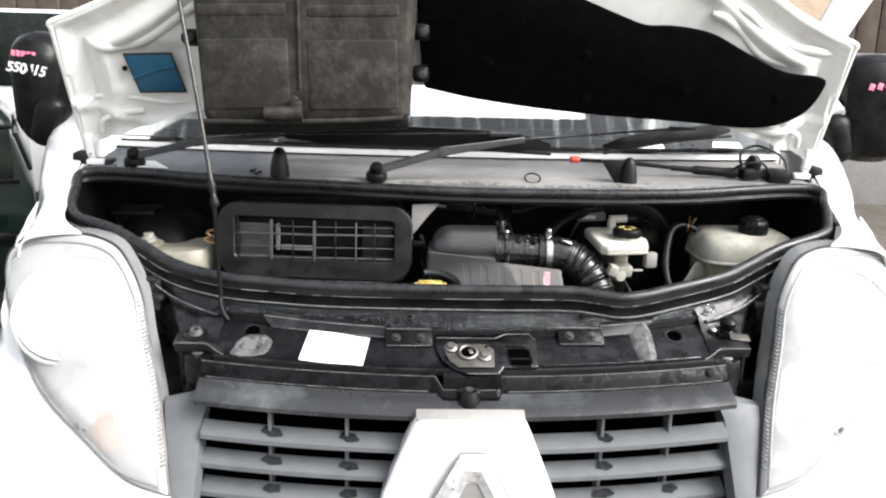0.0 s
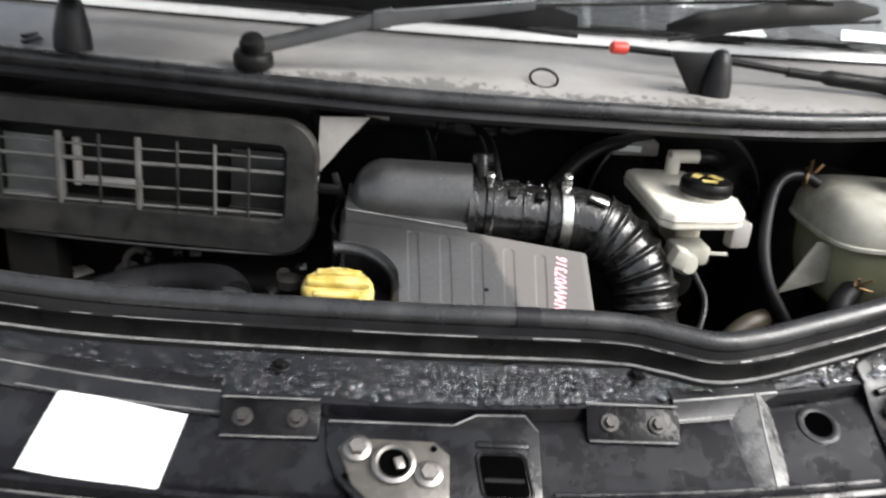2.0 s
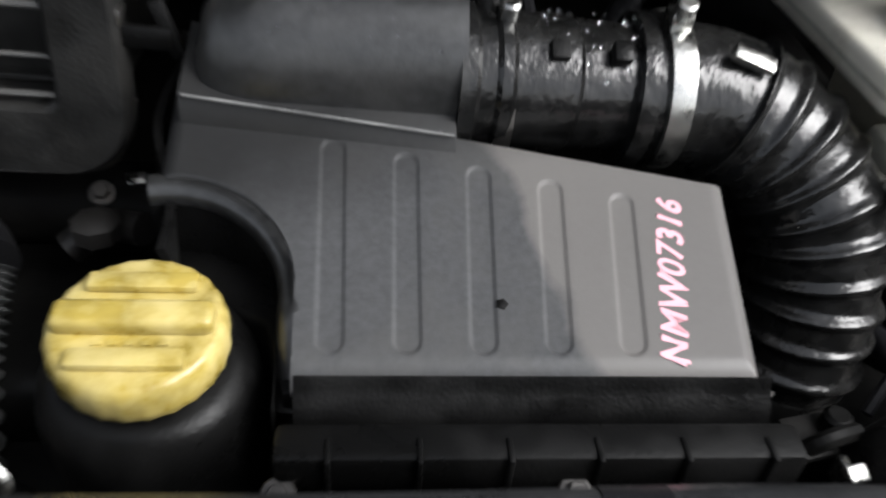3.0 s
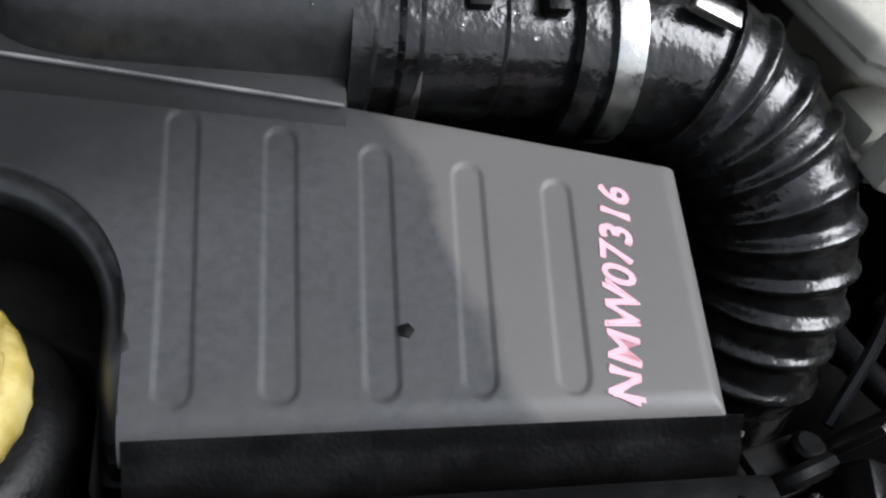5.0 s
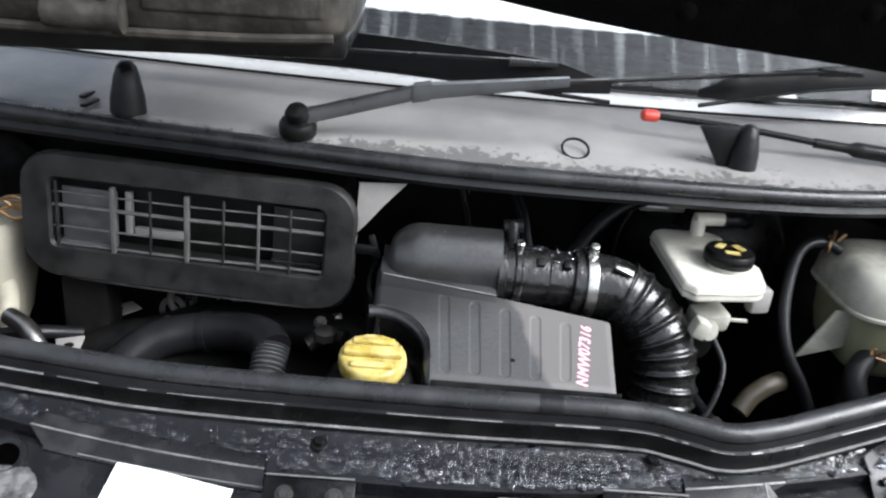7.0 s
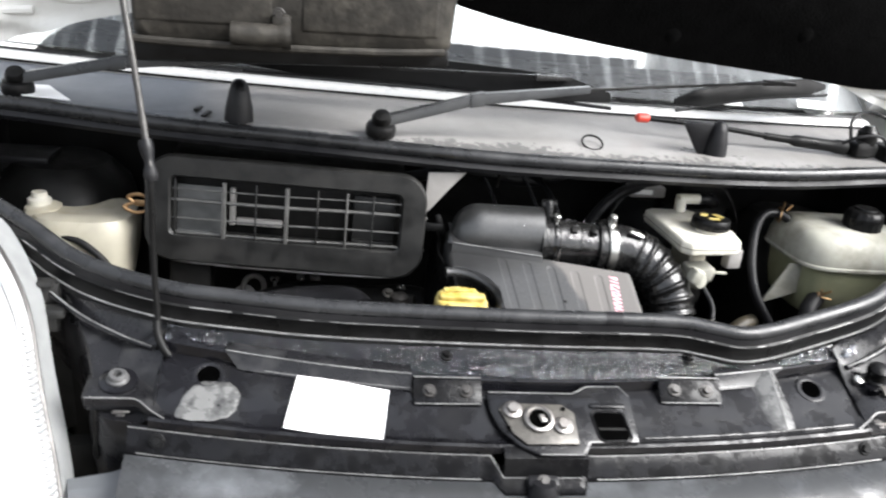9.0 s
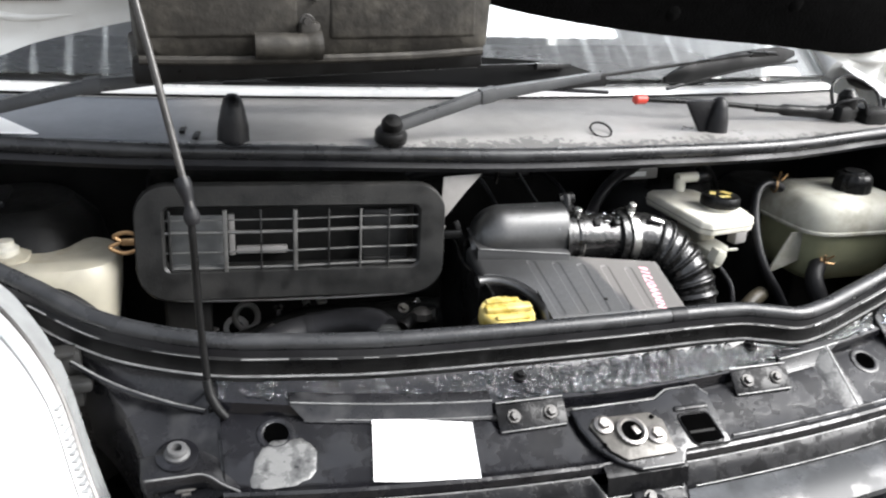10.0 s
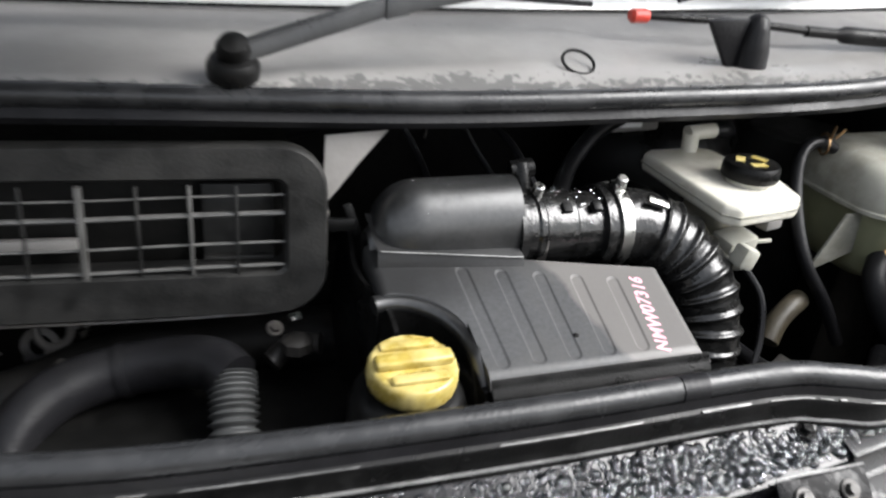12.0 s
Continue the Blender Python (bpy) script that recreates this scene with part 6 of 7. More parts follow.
ledge = [[(x, 0.3195 - 0.105 * (x + 0.05) - d, 1.0105 - 0.075 * (x + 0.05) - e) for x in np.linspace(-0.056, 0.072, 20)] for d, e in ((-0.05, -0.012), (-0.004, -0.0005), (-0.001, 0.0), (0.0, 0.0015), (0.0015, 0.016))]
part("step_edge", loft(ledge), LID, lid)
# bright line of the step drawn as a pale tube
part("edge_glint", tube([(x, 0.3195 - 0.105 * (x + 0.05) - 0.0008, 1.0105 - 0.075 * (x + 0.05) - 0.0002) for x in np.linspace(-0.054, 0.071, 12)], 0.0009, 40, 6), EDGE, lid)
part("snorkel_face", box(0.0755, 0.345, 0.998, 0.005, 0.05, 0.04, 0.002, (8, 0, 0)), BLACK, lid)
# housing below the lid
low = [(-0.058, 0.262), (-0.012, 0.236), (-0.002, 0.196), (0.195, 0.194), (0.190, 0.275), (0.07, 0.31), (-0.06, 0.40)]
part("housing", prism(low, 0.72, 0.948, 0.004), BLACK, filt)
flange = part("clip_flange", box(0.10, 0.171, 0.941, 0.205, 0.018, 0.020, 0.003), BLACK, filt)
for k in range(6):
    part("flange_rib", box(0.018 + 0.034 * k, 0.166, 0.941, 0.0025, 0.012, 0.022, 0.001), BLACK, flange)
for x in (0.0, 0.112):
    bolt("screw", x, 0.159, 0.934, 0.007, flange, pose(0, 0, 0, 30, 0, 0), True, BOLT)
back = []
for i in range(14):
    t = i / 13
    x = -0.058 - 0.014 * math.sin(t * math.pi * 0.5)
    back.append([(x + 0.004 * math.sin(9 * t + j), 0.255 + 0.15 * t, z) for j, z in enumerate((0.972 + 0.03 * t, 0.96, 0.93, 0.88, 0.80))])
part("filter_side", thick(loft(back), 0.004), BLACK, filt, "grimy ribbed side of the housing")
nick = part("lid_nick", lathe([(0.0028, 0.0), (0.0028, 0.0010), (0.0016, 0.0014), (0.0001, 0.0014)], 5, Matrix.Translation((0.0877, 0.2272, lid_plane(0.2272) - 0.0006)) @ pose(0, 0, 0, 17, 0, 0)), DARK, lid)
TEXT = Matrix.Translation((0.1642, 0.2405, lid_plane(0.2405) + 0.0002)) @ pose(0, 0, 0, 16.7, 0, 0) @ pose(0, 0, 0, 0, 0, 81)
writing("paint_pen_writing", "NMW07316", 0.0160, TEXT, PINK, lid, 0.22, 1.08, "pink-white hand-written paint-pen number")



# ---------- intake hose ----------
hose = thing("intake_hose", (0.2, 0.34, 0.84), "wet black corrugated rubber air intake hose", "hose")
part("coupling", tube([(0.072, 0.352, 1.008), (0.12, 0.353, 1.006), (0.168, 0.3545, 1.003)], lambda t: 0.0345 + 0.0035 * (t < 0.10) + 0.002 * (0.20 < t < 0.26) - 0.002 * (t > 0.6), 40, 28), HOSE, hose)
for x in (0.120, 0.150):
    part("coupling_lug", box(x, 0.3315, 1.0335, 0.009, 0.010, 0.007, 0.001, (35, 0, 0)), BLACK, hose)
path = [(0.160, 0.3545, 1.003), (0.196, 0.354, 1.001), (0.222, 0.350, 0.995), (0.250, 0.340, 0.978), (0.270, 0.326, 0.952), (0.278, 0.312, 0.920), (0.278, 0.303, 0.888), (0.276, 0.298, 0.85), (0.276, 0.295, 0.80)]


def corrugated(t):
    r = 0.0365 + 0.003 * (t < 0.03)
    if 0.24 < t < 0.86:
        r += 0.0036 * abs(math.cos((t - 0.24) * math.pi / 0.064)) ** 7 + 0.0012 * math.sin(t * 41) * math.sin(t * 17)
    return r


part("rubber_bend", tube(path, corrugated, 420, 36), HOSE, hose)


def hose_clamp(x, r, w, material):
    m = Matrix.Translation((x, 0.3545, 1.0032)) @ pose(0, 0, 0, 0, 90, 0)
    ring = part("hose_clamp", lathe([(r - 0.001, -w / 2), (r, -w / 2), (r + 0.0006, 0), (r, w / 2), (r - 0.001, w / 2)], 40, m), material, hose, "bright steel hose clamp")
    m = Matrix.Translation((x, 0.350, 1.0032 + r + 0.004))
    part("clamp_screw", join(box(x, 0.350, 1.0032 + r + 0.002, w, 0.014, 0.007, 0.0015), lathe([(0.0052, 0.0), (0.0052, 0.008), (0.004, 0.009), (0.001, 0.009)], 12, m @ pose(0, -0.004, 0.0, 20, 0, 0))), BRIGHT, ring)


hose_clamp(0.180, 0.0402, 0.0115, BRIGHT)
hose_clamp(0.096, 0.0368, 0.0085, STEEL)
part("breather_stub", join(tube([(0.088, 0.360, 1.030), (0.088, 0.366, 1.050), (0.088, 0.372, 1.062)], 0.0085, 8, 14), tube([(0.078, 0.372, 1.056), (0.100, 0.372, 1.058)], 0.009, 6, 14)), BLACK, hose)
part("breather_hose", tube([(0.150, 0.40, 0.955), (0.178, 0.455, 0.982), (0.205, 0.492, 1.005), (0.238, 0.512, 1.033), (0.275, 0.53, 1.046), (0.33, 0.56, 1.05)], 0.0095, 30, 12), RUBBER, hose)
part("vacuum_pipe", tube([(0.112, 0.375, 1.03), (0.105, 0.44, 1.06), (0.085, 0.50, 1.07)], 0.004, 16, 8), RUBBER, hose)
part("hose_tab", box(0.214, 0.330, 1.034, 0.022, 0.008, 0.005, 0.001, (30, 18, -10)), BRIGHT, hose)
part("bracket_foot", join(box(0.240, 0.208, 0.905, 0.035, 0.022, 0.005, 0.0015, (10, 12, 20)), tube([(0.225, 0.20, 0.90), (0.238, 0.198, 0.915), (0.256, 0.205, 0.912)], 0.0045, 12, 8), lathe([(0.007, 0.0), (0.007, 0.006), (0.005, 0.008), (0.001, 0.008)], 14, Matrix.Translation((0.250, 0.212, 0.908)))), DARK, hose)

# ---------- oil filler cap ----------
cap = thing("oil_filler_cap", (-0.056, 0.212, 0.945), "yellow plastic oil filler cap on its black neck", "oil cap")
CAPM = Matrix.Translation((-0.056, 0.212, 0.955)) @ pose(0, 0, 0, 8, 0, 0)
part("cap_body", lathe([(0.0315, 0.0), (0.0335, 0.002), (0.0342, 0.006), (0.0342, 0.014), (0.0328, 0.0180), (0.0305, 0.0195), (0.024, 0.0190), (0.001, 0.0190)], 72, CAPM, 24, 0.010), YELLOW, cap)
grip = join(box(0, 0.0, 0.0220, 0.060, 0.013, 0.009, 0.003, seg=3), box(0, 0.0185, 0.0205, 0.043, 0.009, 0.005, 0.0020), box(0, -0.0185, 0.0205, 0.043, 0.009, 0.005, 0.0020))
grip.transform(CAPM)
part("grip", grip, YELLOW, cap)
mark = join(*[box(-0.012 + 0.006 * i, -0.0105, 0.0196, 0.0035, 0.002, 0.0008, 0.0) for i in range(5)])
mark.transform(CAPM)
part("raised_mark", mark, YELLOW, cap)
part("neck", lathe([(0.046, -0.12), (0.046, -0.022), (0.043, -0.012), (0.038, -0.006), (0.034, -0.004), (0.001, -0.003)], 40, CAPM), BLACK, cap, "black oil filler neck")

# ---------- heater air intake ----------
intake = thing("heater_air_intake", (-0.285, 0.42, 0.92), "black plastic heater air intake frame with wire grid", "air intake")
VM = Matrix.Translation((-0.285, 0.382, 1.016)) @ pose(0, 0, 0, 90, 0, 0) @ pose(0, 0, 0, 0, -5.5, 0) @ pose(0, 0, 0, -4, 0, 0)
# local: x across, y up, z towards the front


def frame_ring(outer, inner, z0, z1, lipz):
    rows = []
    for k, (pts, z) in enumerate(((outer, z0), (outer, z1 - 0.004), ([(x * 0.99, y * 0.97) for x, y in outer], z1), ([(x * 1.02, y * 1.05) for x, y in inner], z1), (inner, z1 - 0.003), (inner, lipz))):
        rows.append([(x, y, z) for x, y in pts])
    bm = loft(rows, True)
    bm.transform(VM)
    return bm


INNER = [(x, y + 0.002) for x, y in round_rect(0.320, 0.083, 0.010, 6)]
part("frame", frame_ring([(x, y - 0.003) for x, y in round_rect(0.392, 0.152, 0.040, 6)], INNER, -0.010, 0.006, -0.03), VENT, intake)
bm = tube([(-0.196, -0.035, -0.006), (-0.188, -0.060, -0.006), (-0.165, -0.079, -0.006), (-0.08, -0.084, -0.006), (0.08, -0.084, -0.006), (0.165, -0.079, -0.006), (0.188, -0.060, -0.006), (0.196, -0.035, -0.006)], 0.0022, 80, 6)
bm.transform(VM)
part("frame_lip", bm, STEEL, intake, "worn shiny lower lip")
for y, r in ((0.0255, 0.0011), (0.0095, 0.0024), (-0.0165, 0.0014), (-0.0375, 0.0018)):
    bm = tube([(-0.160, y, 0.0), (-0.08, y + 0.0005, 0.001), (0.0, y + 0.001, 0.001), (0.08, y + 0.003, 0.0005), (0.160, y + 0.004, 0.0)], r, 24, 6)
    bm.transform(VM)
    part("grid_wire", bm, WIRE, intake)
for k, (x, r) in enumerate(((-0.154, 0.0013), (-0.087, 0.0026), (-0.043, 0.0011), (0.0, 0.0026), (0.043, 0.0011), (0.084, 0.0014), (0.121, 0.0011))):
    bm = box(x, 0.002, -0.002, 2 * r, 2 * r + 0.002, 0.082, 0.0006)
    bm.transform(VM @ pose(0, 0, 0, 0, 0, 0) @ Matrix(((1, 0, 0, 0), (0, 0, 1, 0), (0, 1, 0, 0), (0, 0, 0, 1))))
    part("grid_bar", bm, WIRE if k % 2 else VENT, intake)
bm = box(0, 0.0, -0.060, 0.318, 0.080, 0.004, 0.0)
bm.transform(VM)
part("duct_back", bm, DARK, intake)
for x, w, d, look_of in ((-0.122, 0.066, -0.014, FLAP), (0.122, 0.060, -0.034, VENT)):
    bm = join(box(x, -0.004, d, w, 0.066, 0.004, 0.001), box(x, -0.037, d + 0.004, w, 0.004, 0.012, 0.001))
    bm.transform(VM)
    part("blower_flap", bm, look_of, intake, "grey flap inside the intake")
bm = join(box(-0.042, -0.022, -0.030, 0.066, 0.010, 0.010, 0.002), box(-0.080, 0.0, -0.026, 0.008, 0.055, 0.010, 0.002))
bm.transform(VM)
part("latch_bar", bm, GREYPL, intake, "pale bar inside the intake")
bm = join(tube([(-0.192, 0.008, -0.002), (-0.206, 0.012, 0.0), (-0.220, 0.007, -0.002), (-0.213, -0.001, -0.004), (-0.226, -0.008, -0.004), (-0.210, -0.015, -0.002), (-0.194, -0.012, -0.004)], 0.0026, 40, 8), box(-0.203, -0.002, -0.008, 0.020, 0.010, 0.005, 0.002))
bm.transform(VM)
part("side_clip", bm, GOLD, intake, "rusty spring clip")
bm = join(box(0.206, 0.0, -0.004, 0.030, 0.012, 0.006, 0.002), box(0.218, 0.004, -0.006, 0.008, 0.03, 0.006, 0.002, (0, 0, 20)))
bm.transform(VM)
part("side_clip", bm, BLACK, intake)
part("duct_box", join(box(-0.285, 0.50, 1.01, 0.36, 0.16, 0.12, 0.02)), DARK, intake)
part("intake_leg", box(-0.42, 0.43, 0.80, 0.06, 0.05, 0.3, 0.01), DARK, intake)
# grey triangular bracket beside it
tri_b = prism([(-0.090, 1.093), (-0.036, 1.096), (-0.060, 1.068), (-0.080, 1.042), (-0.092, 1.028)], 0.0, 0.002, 0.0005, Matrix.Translation((0, 0.379, 0)) @ pose(0, 0, 0, 90, 0, 0))
brk = part("bracket", tri_b, GREYPL, van, "bare grey sheet-metal bracket")
part("bracket_fold", prism([(-0.092, 1.03), (-0.088, 1.03), (-0.097, 0.985), (-0.101, 0.985)], 0.0, 0.012, 0.001, Matrix.Translation((0, 0.375, 0)) @ pose(0, 0, 0, 90, 0, 0)), STEEL, brk)

# ---------- engine ----------
engine = thing("engine", (-0.15, 0.36, 0.47), "dark oily engine below the hoses", "engine")
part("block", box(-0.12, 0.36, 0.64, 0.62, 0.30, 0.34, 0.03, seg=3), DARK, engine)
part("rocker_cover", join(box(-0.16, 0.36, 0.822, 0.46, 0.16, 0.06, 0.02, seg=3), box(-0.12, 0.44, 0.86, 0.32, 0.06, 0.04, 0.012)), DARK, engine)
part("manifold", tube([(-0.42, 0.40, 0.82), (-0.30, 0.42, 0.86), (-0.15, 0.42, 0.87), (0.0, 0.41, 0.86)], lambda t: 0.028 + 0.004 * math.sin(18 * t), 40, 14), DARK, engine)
rng = random.Random(4)
for k, x in enumerate((-0.315, -0.245, -0.205, -0.130)):
    bolt("engine_bolt", x, 0.385 + 0.02 * rng.random(), 0.885 + 0.010 * rng.random(), 0.006 + 0.003 * rng.random(), engine, pose(0, 0, 0, 40 * rng.random(), 30 * rng.random(), 0), True, STEEL)
eye_m = Matrix.Translation((-0.352, 0.535, 0.82)) @ pose(0, 0, 0, 70, 0, 0)
part("lifting_eye", join(lathe([(0.011, -0.002), (0.011, 0.002), (0.019, 0.002), (0.019, -0.002), (0.011, -0.002)], 26, eye_m, caps=False), box(-0.352, 0.532, 0.795, 0.034, 0.004, 0.03, 0.001)), STEEL, engine, "grey steel lifting eye")
part("pipe_union", join(tube([(-0.14, 0.36, 0.885), (-0.12, 0.37, 0.895), (-0.095, 0.36, 0.90)], 0.010, 12, 12), lathe([(0.014, 0), (0.014, 0.01), (0.008, 0.014), (0.001, 0.014)], 8, Matrix.Translation((-0.118, 0.352, 0.902)))), BOLT, engine)
part("wire_clip", tube([(-0.105, 0.165, 0.915), (-0.100, 0.168, 0.930), (-0.108, 0.172, 0.938), (-0.112, 0.170, 0.928), (-0.095, 0.162, 0.905)], 0.0022, 20, 6), BRIGHT, engine)
part("starter_lump", lathe([(0.001, 0.05), (0.03, 0.05), (0.045, 0.03), (0.05, -0.06), (0.03, -0.08), (0.001, -0.08)], 24, Matrix.Translation((0.36, 0.30, 0.78)) @ pose(0, 0, 0, 60, 20, 0)), DARK, engine)
part("pulley_lump", lathe([(0.001, 0.03), (0.05, 0.03), (0.055, 0.02), (0.05, 0.01), (0.055, 0.0), (0.05, -0.02), (0.001, -0.02)], 28, Matrix.Translation((0.24, 0.20, 0.80)) @ pose(0, 0, 0, 70, 40, 0)), DARK, engine)
part("wire_loom", tube([(0.20, 0.15, 0.86), (0.26, 0.17, 0.89), (0.33, 0.20, 0.87), (0.42, 0.22, 0.88), (0.50, 0.28, 0.86)], 0.011, 40, 10), RUBBER, engine)
part("wire_loom", tube([(0.30, 0.40, 0.90), (0.33, 0.33, 0.87), (0.36, 0.26, 0.86), (0.44, 0.24, 0.84)], 0.008, 40, 10), RUBBER, engine)
part("sensor_plug", join(box(0.262, 0.190, 0.905, 0.022, 0.03, 0.03, 0.004, (20, 30, 0)), box(0.272, 0.176, 0.915, 0.014, 0.012, 0.014, 0.002, (20, 30, 0))), BLACK, engine)
part("tan_pipe", tube([(0.385, 0.325, 0.862), (0.400, 0.335, 0.878), (0.420, 0.343, 0.890), (0.44, 0.352, 0.893)], 0.012, 20, 14), TAN, engine, "tan plastic pipe")

pipe = thing("coolant_hose", (-0.24, 0.30, 0.84), "matt black coolant hose with corrugated sleeve", "hose")
part("hose_bend", tube([(-0.372, 0.285, 0.78), (-0.366, 0.315, 0.825), (-0.350, 0.343, 0.857), (-0.318, 0.366, 0.874), (-0.270, 0.378, 0.882), (-0.222, 0.366, 0.893), (-0.190, 0.345, 0.900), (-0.176, 0.326, 0.896)], 0.0235, 60, 22), RUBBER, pipe)
part("hose_joint", tube([(-0.268, 0.3778, 0.8825), (-0.260, 0.3768, 0.884)], 0.0248, 4, 22), RUBBER, pipe)
part("corrugated_sleeve", tube([(-0.177, 0.328, 0.899), (-0.178, 0.310, 0.884), (-0.180, 0.285, 0.858), (-0.180, 0.25, 0.80)], lambda t: 0.0190 + 0.0022 * math.cos(t * 95), 160, 20), FLAP, pipe)
part("corrugated_sleeve", tube([(-0.362, 0.325, 0.838), (-0.370, 0.300, 0.805), (-0.374, 0.28, 0.76)], lambda t: 0.0235 + 0.0022 * math.cos(t * 70), 90, 20), VENT, pipe)
eye = part("bracket_eye", tube([(-0.337 + 0.0165 * math.cos(a), 0.529 + 0.006 * math.sin(a), 0.840 + 0.0175 * math.sin(a)) for a in np.linspace(0, 6.283, 25)], 0.0046, 48, 10), GREYPL, engine, "pale metal lifting eye")
part("eye_stem", box(-0.337, 0.522, 0.812, 0.022, 0.006, 0.030, 0.003), GREYPL, eye)
for z, pts in ((0.8435, [(-0.447, 0.463), (-0.397, 0.502), (-0.379, 0.486), (-0.402, 0.458)]), (0.902, [(-0.412, 0.300), (-0.384, 0.312), (-0.378, 0.276), (-0.397, 0.264)])):
    tb = part("steel_tab", prism(pts, z, z + 0.003, 0.0008), GREYPL, engine, "pale metal tab with a hole")
    cx, cy = sum(p[0] for p in pts) / 4, sum(p[1] for p in pts) / 4
    part("tab_hole", lathe([(0.0055, 0.0), (0.0055, 0.0005), (0.0001, 0.0005)], 12, Matrix.Translation((cx, cy, z + 0.0033))), DARK, tb)
part("loom_tube", tube([(-0.46, 0.30, 0.93), (-0.43, 0.28, 0.925), (-0.41, 0.26, 0.90), (-0.40, 0.22, 0.86)], 0.010, 20, 12), STEEL, engine)
part("loom_tube", tube([(-0.50, 0.30, 0.90), (-0.44, 0.31, 0.905), (-0.40, 0.34, 0.89)], 0.008, 20, 12), RUBBER, engine)

# ---------- servo, looms and small metalwork in the dark of the bay ----------
servo = thing("brake_servo", (0.40, 0.62, 0.80), "black round brake servo behind the reservoir", "brake servo")
part("servo_shell", lathe([(0.001, 0.07), (0.05, 0.07), (0.075, 0.055), (0.108, 0.03), (0.120, 0.012), (0.124, 0.0), (0.120, -0.012), (0.10, -0.03), (0.001, -0.03)], 40, Matrix.Translation((0.395, 0.600, 0.945)) @ pose(0, 0, 0, 90, 0, 0)), BLACK, servo)
part("servo_rim", lathe([(0.120, 0.006), (0.126, 0.004), (0.126, -0.004), (0.120, -0.006)], 40, Matrix.Translation((0.395, 0.600, 0.945)) @ pose(0, 0, 0, 90, 0, 0), caps=False), BOLT, servo, "worn folded rim")
loom = thing("wiring_loom", (0.0, 0.62, 1.0), "black taped wiring loom along the bulkhead", "wiring")
part("main_loom", tube([(-0.10, 0.60, 1.02), (0.0, 0.585, 1.045), (0.12, 0.60, 1.03), (0.22, 0.615, 1.05), (0.33, 0.62, 1.035)], 0.011, 50, 10), RUBBER, loom)
for k in range(2):
    a = 0.03 + 0.075 * k
    part("branch_cable", tube([(a, 0.59, 1.04), (a + 0.012, 0.55, 1.02 - 0.01 * k), (a + 0.02, 0.50, 0.985), (a + 0.01, 0.44, 0.95)], 0.0035, 24, 8), RUBBER, loom)
    part("tape_band", tube([(a + 0.028, 0.592, 1.040), (a + 0.042, 0.594, 1.038)], 0.0125, 4, 12), BLACK, loom)
part("loom_clip", box(0.045, 0.52, 1.055, 0.004, 0.012, 0.035, 0.001, (10, 4, 0)), STEEL, loom, "bare steel clip")
part("loom_clip", box(-0.03, 0.545, 1.058, 0.030, 0.008, 0.005, 0.001, (0, 8, 0)), GREYPL, loom)
side = thing("relay_box", (-0.68, 0.56, 0.90), "black relay box with plugs in the corner of the bay", "relay box")
part("box_body", box(-0.685, 0.555, 0.985, 0.085, 0.07, 0.09, 0.008), BLACK, side)
part("box_lid", box(-0.685, 0.552, 1.034, 0.092, 0.076, 0.012, 0.004), RUBBER, side)
for k in range(3):
    part("plug", box(-0.712 + 0.026 * k, 0.512, 1.000, 0.018, 0.016, 0.020, 0.003), BUFFER, side)
    part("plug_cable", tube([(-0.712 + 0.026 * k, 0.505, 0.995), (-0.71 + 0.026 * k, 0.49, 0.97), (-0.70 + 0.024 * k, 0.49, 0.90)], 0.004, 14, 8), RUBBER, side)
for x, y, z, w in ((-0.300, 0.44, 0.893, 0.012), (-0.262, 0.44, 0.897, 0.010), (-0.240, 0.438, 0.898, 0.014), (-0.11, 0.41, 0.90, 0.012), (0.275, 0.185, 0.900, 0.014), (0.245, 0.182, 0.912, 0.010)):
    part("small_clip", join(box(x, y, z, w, 0.008, 0.005, 0.001, (30, 0, 15)), box(x, y + 0.006, z - 0.008, 0.005, 0.012, 0.014, 0.001)), BRIGHT, engine, "bright wet metal clip")
part("fuel_pipe", tube([(-0.33, 0.24, 0.85), (-0.25, 0.235, 0.865), (-0.16, 0.225, 0.86), (-0.10, 0.20, 0.85)], 0.006, 30, 10), DARK, engine)
part("fuel_pipe", tube([(-0.46, 0.22, 0.86), (-0.36, 0.205, 0.85), (-0.24, 0.195, 0.845)], 0.008, 30, 10), RUBBER, engine)
part("hose_bracket", join(box(0.300, 0.235, 0.885, 0.045, 0.004, 0.05, 0.001, (20, 10, 30)), box(0.318, 0.230, 0.905, 0.022, 0.02, 0.004, 0.001, (10, 0, 30))), BOLT, engine)
part("wire_loom", tube([(0.335, 0.335, 0.955), (0.345, 0.31, 0.93), (0.330, 0.28, 0.90), (0.30, 0.25, 0.87)], 0.0035, 30, 8), RUBBER, engine)
part("white_plug", box(0.400, 0.385, 0.985, 0.026, 0.018, 0.032, 0.004, (0, 0, 12)), GREYPL, engine, "grubby grey connector plug")

